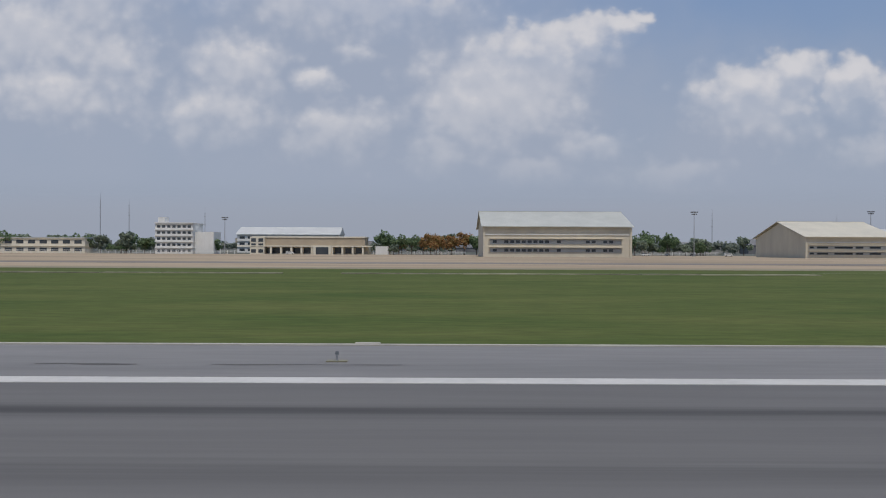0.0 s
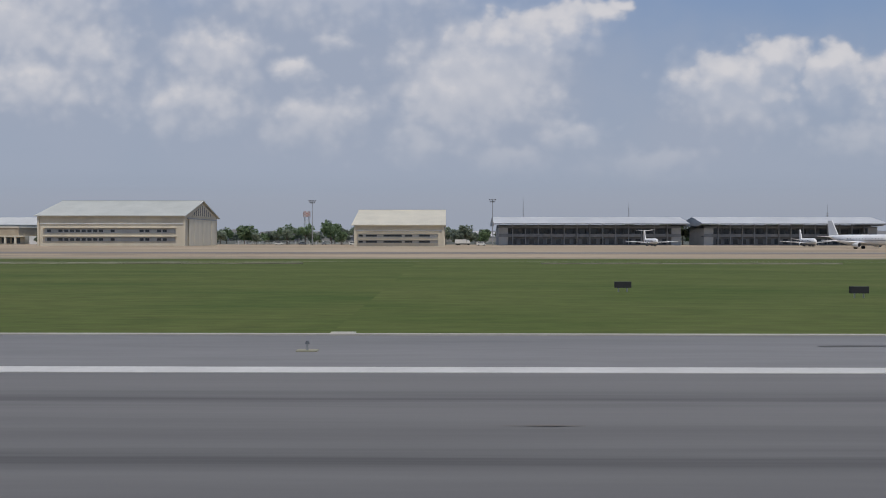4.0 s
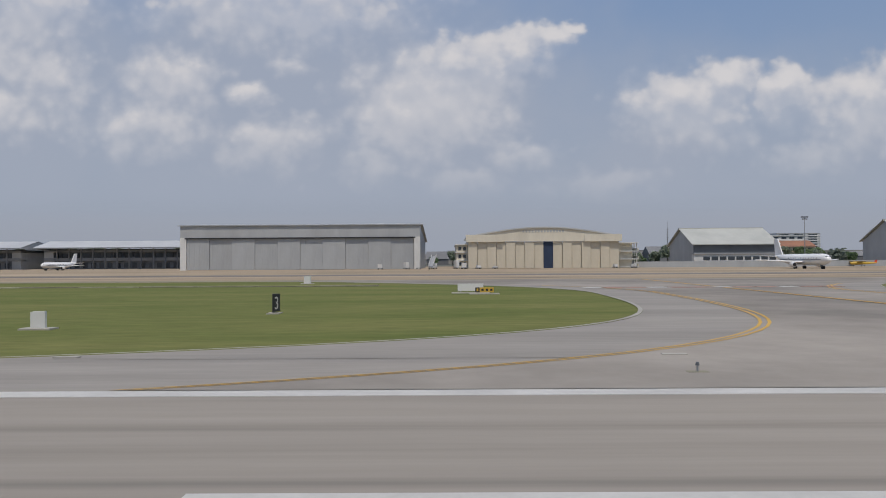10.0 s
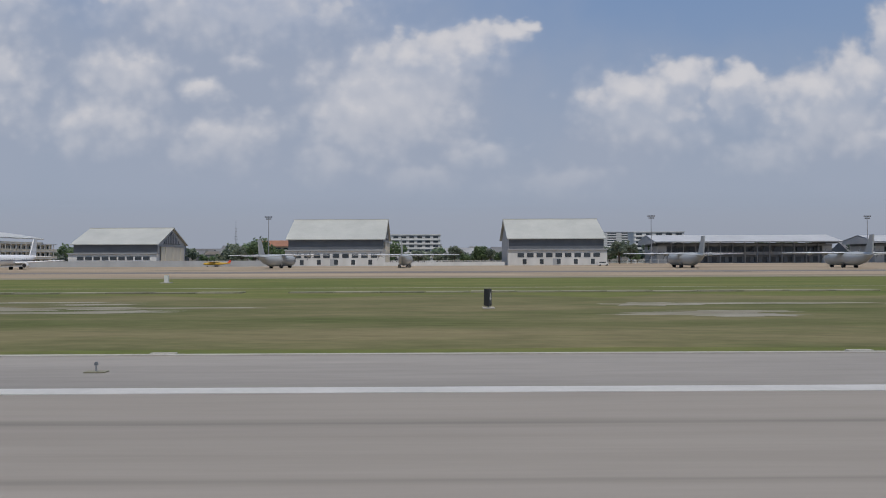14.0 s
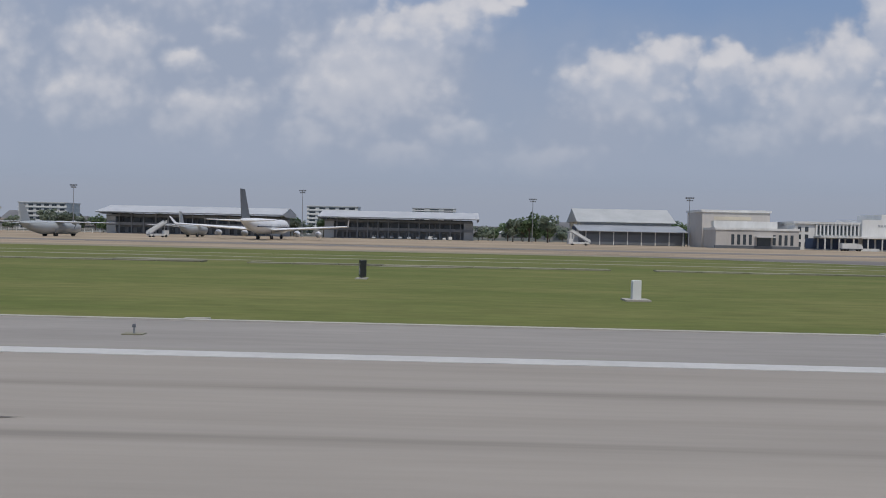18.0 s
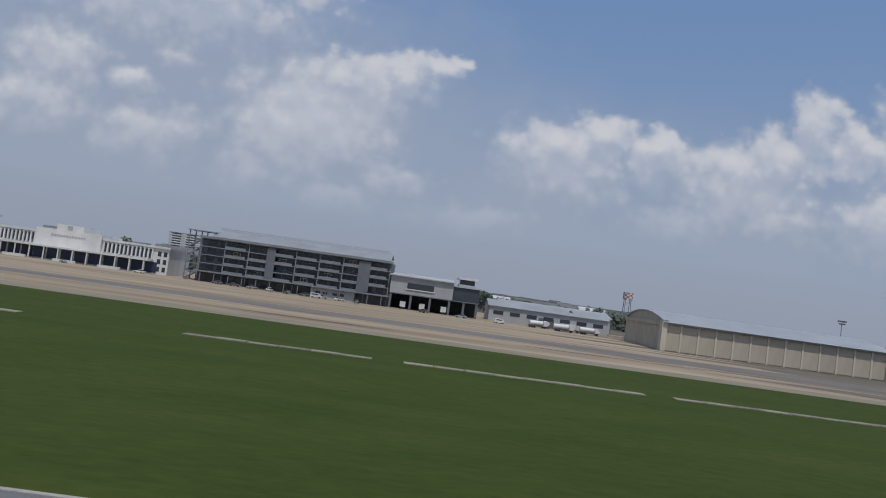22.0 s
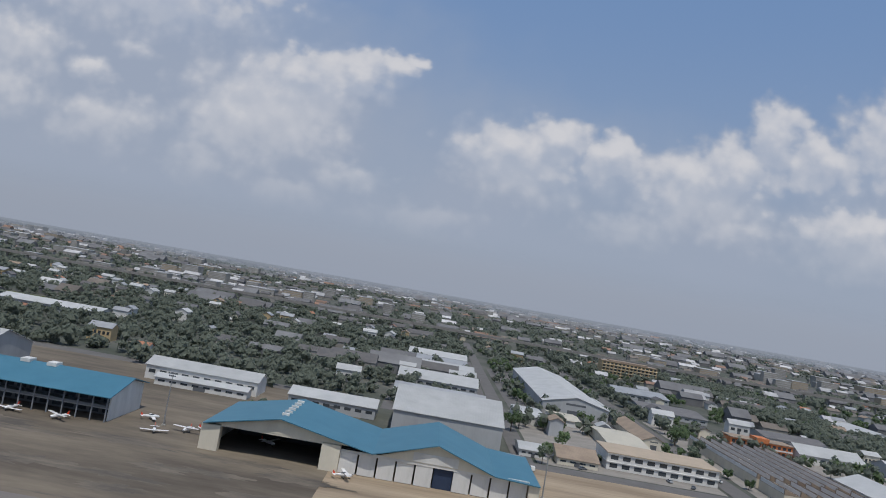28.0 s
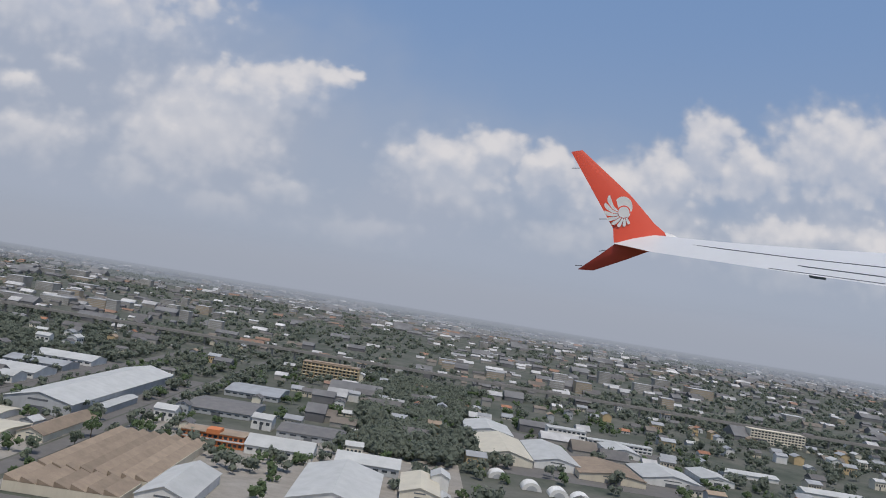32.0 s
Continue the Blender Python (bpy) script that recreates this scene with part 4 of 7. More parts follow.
    wm = box(-0.05, 0.08, -1.3, 1.3, 0, 1.5).mesh("window", "glass")
    pieces("window", wm, an, [(6.0, y, z) for z in (1.6, 5.0, 8.4) for y in spread(3, 51, 12)])
    an2 = thing("annex_block", "low cream annex beside a hangar", "building", 566, 315)
    part("core", box(0, 5, 0, 50, 0, 10.5), "cream", an2)
    for z in (3.4, 6.9, 10.3):
        part("floor_slab", box(-0.5, 5.2, -0.8, 50, z, z + 0.35), "white", an2)
    windows(an2, (1.5, 3.6), -0.02, (1.3, 4.6, 8.0), 1.2, 1.5)


grey_hangar()
arched_hangar()


def office(name, label, x0, x1, y0, d, floors, fh, wall, roofm, bays, glass_h=0.5, slab=True, z0=0.0, flat=True, cat="building", group="", rz=0, back=False):
    """A block with storeys, slabs and a window in every bay."""
    w = x1 - x0
    b = thing(name, label, cat, x0, y0, z0, rz, group=group)
    part("wall", box(0, w, 0, d, 0, floors * fh), wall, b)
    if slab:
        for k in range(1, floors + 1):
            part("ledge", box(-0.3, w + 0.3, -0.6, d + 0.3, k * fh - 0.35, k * fh), wall, b)
    if flat:
        part("roof", box(-0.4, w + 0.4, -0.7, d + 0.4, floors * fh, floors * fh + 0.5), roofm, b)
    else:
        part("roof", Shape().prism([(-1, floors * fh), (d / 2, floors * fh + d * 0.22), (d + 1, floors * fh)], -1, w + 1), roofm, b)
    windows(b, spread(0.5, w - 0.5, bays), 0.0, [k * fh + fh * 0.28 for k in range(floors)], (w - 1) / bays * 0.62, fh * glass_h)
    return b


t1 = thing("terminal_building", "low brown and cream terminal with a ground arcade", "building", -113.8, 418.9)
t1.scale = (1.047,) * 3
part("upper_wall", box(4, 66, 0, 20, 4.6, 9.4), "tan", t1)
part("cornice", box(3.6, 66.4, -0.4, 20.4, 9.2, 9.9), "cream", t1)
part("lower_wall", box(4, 68, 2.5, 20, 0, 4.6), "beige", t1)
part("canopy", box(-4, 70, -2.2, 2.6, 4.2, 4.8), "cream", t1)
pm_ = box(-0.5, 0.5, -0.4, 0.4, 0, 4.2).mesh("pier", "cream")
pieces("pier", pm_, t1, [(x, -1.6, 0) for x in spread(6, 68, 11)])
windows(t1, spread(8, 66, 10), 2.45, (0.6,), 4.6, 3.0)
tw_ = part("corner_tower", box(3, 11, -2, 8, 0, 9.6), "cream", t1)
windows(tw_, (5, 9), -2.05, (0.8, 4.0, 6.8), 2.6, 1.9)
part("entrance", box(38, 48, -3.4, 0, 0, 4.9), "cream", t1)
part("entrance_glass", box(39.5, 46.5, -3.5, -3.38, 0, 4.0), "glass", t1)
part("guard_room", box(72, 79, 0, 6, 0, 4.6), "white", t1)
office("campus_building", "white building with a low sheet roof behind the terminal", -149.3, -75.2, 527.6, 26, 3, 4.45, "white", "roof_white", 12, 0.4, flat=False)
w5 = office("office_tower", "white five-storey office block with a stair tower", -168.3, -146.3, 424.4, 18, 5, 3.56, "white", "white", 7, 0.4)
part("stair_tower", box(1, 5, 2, 8, 17, 21.5), "white", w5)
part("wing", box(21, 33, 4, 18, 0, 13), "white", w5)
office("gate_building", "small cream building at the apron's edge", -273.8, -205.8, 416.7, 16, 2, 4.40, "cream", "roof_white", 10, 0.45)
office("office_tower", "white slab office building with long window bands", 1010, 1055, 640, 20, 7, 3.6, "white", "white", 5, 0.45)
office("office_tower", "white slab office building with long window bands", 800, 838, 560, 20, 6, 3.5, "white", "white", 6, 0.45)
office("campus_building", "red-roofed school building behind the apron fence", 725, 790, 450, 18, 3, 3.6, "beige", "roof_orange", 14, 0.5, flat=False)


def workshop():
    h = thing("workshop", "grey workshop with a lean-to and tall white sheet roof", "building", 1200, 330)
    part("lean_to_wall", box(0, 47, 0, 14, 0, 6.2), "dark_grey", h)
    part("lean_to_roof", Shape().prism([(-2, 6.0), (15, 9.0), (15, 9.3), (-2, 6.3)], -1.5, 48.5), "roof_grey", h)
    part("main_wall", box(2, 45, 15, 45, 0, 11), "grey", h)
    part("main_roof", Shape().prism([(13.5, 10.6), (30, 17.4), (46.5, 10.6)], 0, 47), "roof_white", h)
    part("end_gable", Shape().prism([(15.2, 0), (15.2, 10.8), (30, 17.0), (44.8, 10.8), (44.8, 0)], 1.5, 1.95), "cream", h)
    part("end_door", box(1.3, 1.48, 23, 37, 0, 8.6), "navy", h, "dark blue sliding door")
    for y0, y1, z1 in ((25.2, 27.6, 13.2), (28.6, 31.4, 14.6), (32.4, 34.8, 13.2)):
        part("gable_window", box(1.3, 1.48, y0, y1, 10.4, z1), "glass", h)
    for y in (16.2, 19, 40.2, 43):
        part("end_pilaster", box(1.2, 1.48, y, y + 0.5, 0, 10.6), "white", h)
    part("lean_to_wing", box(-4, 1.2, 8, 15, 0, 6.0), "white", h)
    lm = box(-2.9, 2.9, -0.05, 0.02, 0.3, 4.8).mesh("shutter", "slate")
    pm_ = box(-0.2, 0.2, -0.25, 0.0, 0, 6.0).mesh("post", "white")
    pieces("post", pm_, h, [(2 + k * 44 / 7, -0.02, 0) for k in range(8)])
    pieces("shutter", lm, h, [(x, -0.02, 0) for x in spread(2, 46, 7)])


def hall():
    h = thing("ceremonial_hall", "cream stone hall with a raised stepped block", "building", 1250, 300)
    part("front_block", box(0, 34, 0, 14, 0, 8.2), "pale_wall", h)
    part("upper_block", box(-1, 28, 14, 34, 0, 16.1), "pale_wall", h)
    part("middle_step", box(3, 30, 11, 16, 8, 11.5), "white", h)
    part("cornice", box(-1.5, 28.5, 13.6, 34.5, 15.3, 16.3), "white", h)
    part("parapet", box(-0.3, 34.3, -0.3, 14, 7.6, 8.5), "white", h)
    part("plinth", box(-0.5, 34.5, -0.5, 0, 0, 1.2), "dark_grey", h)
    windows(h, [7 + i * 2.4 for i in range(4)] + [24 + i * 2.4 for i in range(4)], -0.05, (1.6,), 1.2, 4.2)
    part("entrance", box(17, 22.5, -0.3, 0.1, 0, 4.6), "glass", h)
    part("canopy", box(16, 23.5, -2.4, 0, 4.7, 5.2), "white", h)
    part("recess", box(4, 20, 13.9, 14.1, 12, 13.4), "beige", h)


def terminal():
    h = thing("terminal_building", "white colonnaded military terminal with blue glazing", "building", 1284.5, 302)
    part("body", box(0, 82, 3, 30, 0, 11), "white", h)
    part("parapet", box(-0.4, 82.4, 2.3, 30.4, 10.9, 11.8), "white", h)
    part("centre_block", box(27, 54, 1.2, 22, 0, 13), "white", h)
    part("crest_block", box(35, 46, 1.6, 20, 13, 15.3), "white", h)
    part("canopy", box(8, 76, -3, 3, 5.2, 5.9), "white", h)
    part("emblem", box(39.5, 41.5, 1.3, 1.6, 13.4, 15), "grey", h)
    for i in range(12):
        part("sign_letter_bar", box(33.5 + i * 1.2, 34.3 + i * 1.2, 1.05, 1.2, 10.2, 10.9), "grey", h)
    fin = box(-0.3, 0.3, 2.2, 3.0, 6.2, 10.5).mesh("fin", "white")
    pieces("fin", fin, h, [(x, 0, 0) for x in spread(8, 27, 12)] + [(x, 0, 0) for x in spread(54, 76, 13)])
    wm = box(-0.55, 0.55, 2.85, 3.0, 6.4, 10.2).mesh("window", "glass")
    pieces("window", wm, h, [(x, 0, 0) for x in spread(8.8, 27.8, 12)][:-1] + [(x, 0, 0) for x in spread(54.8, 76.8, 13)][:-1])
    gm = box(-2.4, 2.4, 2.8, 3.0, 0.5, 4.9).mesh("glazing", "navy")
    pieces("glazing", gm, h, [(x, -0.1 if 27 > x or x > 54 else -1.9, 0) for x in spread(4, 78, 13)])
    cm = Shape().rod((0, 0, 0), (0, 0, 5.2), 0.3, n=10).mesh("column", "white")
    pieces("column", cm, h, [(x, -2.6, 0) for x in spread(7, 77, 12)])
    windows(h, (2, 5, 78, 80.5), 2.95, (1.2, 4.4, 7.6), 1.4, 2.0)
    for x in (20, 40, 58):
        solo("planter_wall", box(0, 9, 0, 0.8, 0, 1.1), "white", "low white rendered wall before the terminal", "wall", 1284.5 + x, 294)


def long_block():
    w, d = 80, 22
    h = thing("operations_building", "long slate-grey four-storey building with banded balconies", "building", 1380, 300)
    part("body", box(0, w, 2, d, 0, 18), "slate", h)
    part("roof", Shape().prism([(-1.5, 18.6), (9, 21.6), (d + 1, 20), (d + 1, 20.3), (9, 21.9), (-1.5, 18.9)], 5, w - 1), "roof_grey", h)
    part("roof_edge", box(0, w, -1.7, -1.3, 17.9, 18.7), "slate_pale", h)
    post = box(-0.06, 0.06, -0.06, 0.06, 0, 1.3).mesh("rail_post", "steel")
    pieces("rail_post", post, h, [(x, 8.8, 21.8) for x in spread(5, w - 2, 26)])
    part("roof_rail", box(5, w - 2, 8.75, 8.85, 22.9, 23.05), "steel", h)
    part("roof_rail", box(5, w - 2, 8.75, 8.85, 22.3, 22.42), "steel", h)
    for k in range(5):
        z = 4.4 + k * 3.4
        part("slab", box(0.5, w - 0.5, -0.9, 2.2, z - 0.35, z), "slate_pale", h)
        if k < 4:
            for i in range(8):
                if (i * 3 + k * 5) % 7 and i not in (0,):
                    part("balcony_panel", box(1 + i * 9.8, 9.3 + i * 9.8, -0.9, -0.7, z, z + 0.95), "slate_pale", h)
            windows(h, spread(2, w - 2, 16), 1.95, (z + 0.9,), 3.2, 1.7)
    for i, k in ((2, 0), (5, 1), (3, 2), (6, 3), (1, 2), (4, 0)):
        fr = part("window_frame", box(4 + i * 9.6, 7 + i * 9.6, 1.85, 1.97, 5.4 + k * 3.4, 6.9 + k * 3.4), "white", h)
        for q in range(2):
            part("pane", box(4.2 + i * 9.6 + q * 1.4, 5.4 + i * 9.6 + q * 1.4, 1.8, 1.86, 5.6 + k * 3.4, 6.7 + k * 3.4), "glass", fr)
    cm = box(-0.2, 0.2, -0.8, -0.4, 0, 18).mesh("column", "slate_pale")
    pieces("column", cm, h, [(x, 0, 0) for x in spread(-4, w + 4, 9)])
    for x, x1 in ((28, 31.5), (w - 14, w - 9)):
        part("screen_panel", box(x, x1, -1.1, -0.95, 4.6, 17.4), "slate", h)
    part("ground_canopy", box(0, w, -4, 0, 4.0, 4.5), "slate_pale", h)
    gp = box(-0.15, 0.15, -0.15, 0.15, 0, 4.0).mesh("canopy_post", "slate_pale")
    pieces("canopy_post", gp, h, [(x, -3.6, 0) for x in spread(0, w, 14)])
    part("ground_wall", box(48, 66, -2.6, 2.1, 0, 4), "grey", h)
    windows(h, (51, 54, 58, 61), -2.62, (1.6,), 1.8, 1.0)
    # open stair tower at the end
    for k in range(6):
        part("stair_landing", box(-5.2, 0, 1, 9, 3.3 * k + 0.2, 3.3 * k + 0.5), "slate_pale", h)
        if k < 5:
            part("stair_flight", Shape().prism([(-4.9, 3.3 * k + 0.5), (-0.4, 3.3 * k + 3.3), (-0.4, 3.3 * k + 3.7), (-4.9, 3.3 * k + 0.9)], 1.4, 3.2, "y"), "steel", h)
    for x in (-5.1, -0.2):
        for y in (1.1, 8.9):
            part("stair_post", box(x - 0.2, x + 0.2, y - 0.2, y + 0.2, 0, 20.6), "slate_pale", h)
    part("stair_roof", box(-5.8, 5.5, 0.4, 9.8, 20.4, 20.8), "roof_grey", h)
    windows(h, spread(2, 46, 8), 1.9, (0.4,), 5, 3.0)


def control_block():
    h = thing("fire_station", "grey raised block on pillars with a control cab", "building", 1460, 298)
    part("upper_block", box(0, 26, 0, 20, 6.4, 13.4), "grey", h)
    part("upper_recess", box(7, 18, -0.1, 0.1, 8.6, 11.0), "glass", h)
    part("surround", box(6.4, 18.6, -0.3, 0, 8.2, 8.6), "white", h)
    part("roof", Shape().prism([(-1, 13.3), (20.6, 14.6), (20.6, 14.9), (-1, 13.7)], -0.6, 26.4), "roof_pale", h)
    part("glazed_wing", box(26, 37, 1, 18, 6.4, 12), "glass", h)
    part("wing_roof", box(25.6, 37.6, 0.4, 18.6, 12, 12.5), "grey", h)
    part("cab_base", box(28, 35, 2, 11, 12.5, 13.4), "grey", h)
    part("cab_glass", box(28.4, 34.6, 2.4, 10.6, 13.4, 15.4), "glass", h)
    part("cab_roof", box(27.4, 36, 1.2, 12, 15.4, 16.3), "white", h)
    # wall under the raised block, coloured dark for the shade there
    part("back_wall", box(0, 37, 12, 20, 0, 6.4), "shade", h)
    cm = box(-0.45, 0.45, -0.45, 0.45, 0, 6.4).mesh("pillar", "slate")
    pieces("pillar", cm, h, [(x, 0.6, 0) for x in (0.6, 9, 17, 25, 31, 36.4)])
    part("soffit", box(0, 37, 0, 20, 6.0, 6.4), "slate", h)


workshop(), hall(), terminal(), long_block(), control_block()


def barrel_hangar(label, x0, x1, y0, d, wall, crown, open_end):
    w = x1 - x0
    h = thing("hangar", label, "hangar", x0, y0, group="barrel hangars")
    arc = [(d * i / 12, wall + (crown - wall) * math.sin(math.pi * i / 12) ** 0.8) for i in range(13)]
    part("roof", Shape().prism([(y - (d / 2 - y) * 0.06, z + 0.4) for y, z in arc] + arc[::-1], -0.5, w + 0.5), "silver", h, smooth=False)
    part("front_frame", box(0, w, 0.35, 0.8, 0, wall), "panel_tan", h)
    n = 13
    pm = box(0.35, w / n - 0.35, 0, 0.35, 0.3, wall - 0.5).mesh("wall_panel", "panel_tan")
    pieces("wall_panel", pm, h, [(i * w / n, 0.05, 0) for i in range(n)])
    rm = box(-0.3, 0.3, -0.15, 0.4, 0, wall - 0.2).mesh("rib", "beige")
    pieces("rib", rm, h, [(i * w / n, 0, 0) for i in range(1, n)])
    for x in (-0.9, w - 0.9):
        part("corner_pier", box(x, x + 1.8, -0.6, 2.2, 0, wall + 0.9), "beige", h)
        part("pier_cap", box(x - 0.15, x + 1.95, -0.75, 2.35, wall + 0.9, wall + 1.15), "silver", h)
        part("end_header", box(x + 0.2, x + 1.4, 2.2, d - 1.0, wall * 0.92, wall + 0.5), "panel_tan", h)
    part("gutter", box(-0.5, w + 0.5, -0.5, 0.3, wall - 0.2, wall + 0.2), "silver", h)
    tym = [(y, z - 0.02) for y, z in arc]
    part("end_wall", Shape().prism([(0.5, 0)] + [(max(0.5, min(d - 0.5, y)), z) for y, z in tym] + [(d - 0.5, 0)], w - 0.5, w - 0.1), "panel_tan", h)
    part("end_wall", Shape().prism([(0.5, wall * 0.9)] + [(max(0.5, min(d - 0.5, y)), z) for y, z in tym] + [(d - 0.5, wall * 0.9)], 0.1, 0.5), "panel_tan", h)
    if open_end:
        # dark sheet across the open end paints the shade within
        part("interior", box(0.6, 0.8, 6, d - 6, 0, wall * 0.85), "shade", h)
        lm = box(0, 0.3, 0, 5.6, 0, wall * 0.9).mesh("door_leaf", "panel_tan")
        pieces("door_leaf", lm, h, [(0.15, 0.6, 0), (0.15, d - 6.2, 0)])
    else:
        lm = box(0, 0.3, 0.1, (d - 1) / 6 - 0.1, 0, wall * 0.92).mesh("door_leaf", "panel_tan")
        pieces("door_leaf", lm, h, [(-0.1, 0.5 + i * (d - 1) / 6, 0) for i in range(6)])
    lm = box(0, 0.3, 0.1, (d - 1) / 6 - 0.1, 0, wall * 0.92).mesh("door_leaf", "panel_tan")
    pieces("door_leaf", lm, h, [(w - 0.1, 0.5 + i * (d - 1) / 6, 0) for i in range(5)])
    # thin dark sheet painted as the shade of a door gap
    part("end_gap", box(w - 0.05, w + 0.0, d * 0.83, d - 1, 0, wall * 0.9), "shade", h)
    part("back_wall", box(0, w, d - 0.8, d - 0.3, 0, wall), "panel_tan", h)


barrel_hangar("long cream panelled hangar with a silver barrel roof", 1556, 1634, 243, 46, 9.3, 13.0, False)
barrel_hangar("long cream panelled hangar with a silver barrel roof and open end", 1676, 1757, 247, 46, 9.3, 13.0, True)


def shed(label, x0, x1, y0, d, eave, ridge, wall, roof, along="x", rz=0.0, bays=0, name="warehouse", group="warehouses"):
    """A gabled shed; along: the way its ridge runs."""
    w = x1 - x0
    h = thing(name, label, "warehouse" if name == "warehouse" else "building", x0, y0, 0, rz, group=group)
    if along == "x":
        part("wall", Shape().prism([(0, 0), (0, eave), (d / 2, ridge - 0.15), (d, eave), (d, 0)], 0, w), wall, h)
        for a, b in ((-0.7, d / 2), (d + 0.7, d / 2)):
            z = eave - (ridge - eave) / (d / 2) * 0.7
            part("roof", Shape().prism([(a, z), (b, ridge), (b, ridge + 0.25), (a, z + 0.25)], -0.7, w + 0.7), roof, h)
        if bays:
            windows(h, spread(0.5, w - 0.5, bays), -0.03, (eave * 0.45,), (w - 1) / bays * 0.6, eave * 0.25)
            part("door", box(w * 0.42, w * 0.55, -0.08, 0.05, 0, min(4.2, eave * 0.6)), "dark_grey", h)
    else:
        part("wall", Shape().prism([(0, 0), (0, eave), (w / 2, ridge - 0.15), (w, eave), (w, 0)], 0, d, "y"), wall, h)
        for a, b in ((-0.7, w / 2), (w + 0.7, w / 2)):
            z = eave - (ridge - eave) / (w / 2) * 0.7
            part("roof", Shape().prism([(a, z), (b, ridge), (b, ridge + 0.25), (a, z + 0.25)], -0.7, d + 0.7, "y"), roof, h)
        part("vent_strip", box(w * 0.35, w * 0.65, -0.08, 0.05, eave * 0.95, eave * 1.1), "dark_grey", h)
        part("door", box(w * 0.38, w * 0.62, -0.08, 0.05, 0, min(5, eave * 0.6)), "dark_grey", h)
        if bays:
            windows(h, [x for x in spread(0.5, w - 0.5, bays) if abs(x - w / 2) > w * 0.14], -0.03, (eave * 0.4,), (w - 1) / bays * 0.5, eave * 0.18)
    return h


shed("white sheet-roofed hangar behind the blue pavilion", 1779, 1817, 320, 46, 11.5, 19, "grey", "roof_white", "x", name="hangar", group="")


def blue_pavilion():
    w, d = 95, 30
    p = thing("aero_club_building", "long open-fronted club building under a blue sheet roof", "building", 1800, 285)
    part("roof", Shape().prism([(-5, 9.8), (16, 14.8), (d + 2, 11), (d + 2, 11.3), (16, 15.2), (-5, 10.1)], -2, w + 2), "roof_blue", p)
    part("back_wall", box(0, w, 9, d, 0, 9.5), "dark_grey", p)
    part("floor_slab", box(2, w, 1, 9, 4.2, 4.7), "grey", p)
    part("yellow_bay", box(0, 20, 0.5, 9, 0.2, 6.5), "yellow", p)
    windows(p, spread(1, 19, 5), 0.45, (3.8,), 2.6, 1.9)
    cm = box(-0.22, 0.22, -0.22, 0.22, 0, 9.6).mesh("column", "slate_pale")
    pieces("column", cm, p, [(x, -2.5, 0) for x in spread(18, w + 3, 14)])
    windows(p, spread(22, w - 2, 14), 8.9, (0.8, 5.3), 3.6, 2.6)
    part("balcony_rail", box(20, w, 0.8, 0.95, 4.7, 5.6), "slate_pale", p)
    part("end_wall", Shape().prism([(0, 0), (0, 10.4), (16, 14.5), (d, 11), (d, 0)], -0.4, 0.2), "white", p)
    part("end_wall", Shape().prism([(0, 0), (0, 10.4), (16, 14.5), (d, 11), (d, 0)], w - 0.2, w + 0.4), "white", p)
    for x in (50, 61):
        part("roof_vent", box(x, x + 4, 13, 18, 14.6, 16), "white", p)


def blue_hangars():
    h = thing("twin_hangar", "pair of white hangars under blue gabled roofs", "hangar", 1938, 271)
    prof = ((-1.5, 9.6), (26.6, 15.6), (62, 8.9), (85.6, 16.0), (108, 8.5), (125, 7.6))
    for p0, p1 in zip(prof[:-1], prof[1:]):
        part("roof", Shape().prism([p0, p1, (p1[0], p1[1] + 0.35), (p0[0], p0[1] + 0.35)], -2.0, 46, "y"), "roof_blue", h)
    part("gable", Shape().prism([(2, 9.8), (26.6, 15.2), (54, 10.0)], 0, 0.4, "y"), "cream", h)
    part("gable", Shape().prism([(64, 8.6), (85.6, 15.6), (107, 8.3)], 0, 0.4, "y"), "cream", h)
    part("gable_door", box(77, 94, -0.12, 0.02, 8.8, 12.2), "white", h)
    part("truss", box(5, 43, 0.1, 0.5, 9.2, 9.9), "cream", h)
    for x0, x1, z in ((-2, 5, 9.4), (43, 50, 9.8), (121, 125, 7.6)):
        part("pier", box(x0, x1, -0.8, 2.5, 0, z), "cream", h)
    for k in range(6):
        part("roof_vent", box(25.2, 28, 6 + k * 6, 7.2 + k * 6, 15.4, 16.6), "white", h)
    part("side_wall", box(0, 0.5, 0, 45, 0, 9.4), "white", h)
    part("side_wall", box(123.5, 124, 0, 45, 0, 7.6), "white", h)
    part("back_wall", box(0, 124, 44.5, 45, 0, 8.4), "grey", h)
    # dark panel and ceiling paint the shade inside the open bay
    part("interior", box(4, 56, 32, 32.4, 0, 9), "shade", h)
    part("ceiling", box(1, 56, 1, 44, 8.9, 9.1), "shade", h)
    lm = box(0.15, 6.6, 0, 0.35, 0.1, 7.6).mesh("door_leaf", "white")
    pieces("door_leaf", lm, h, [(50 + i * 7.1, 0.3 + 0.35 * (i % 2), 0) for i in range(10) if i not in (5,)])
    # navy panel in place of the dark behind the missing leaf
    part("door_gap", box(85.5, 92.6, 1.2, 1.4, 0, 7.4), "navy", h)
    part("header", box(50, 121, 0.1, 0.6, 7.6, 8.6), "white", h)
    wm = box(123.9, 124.1, -1.2, 1.2, 3.6, 5.6).mesh("window", "glass")
    pieces("window", wm, h, [(0, y, 0) for y in spread(3, 43, 8)])


blue_pavilion(), blue_hangars()
# ---- trees ----


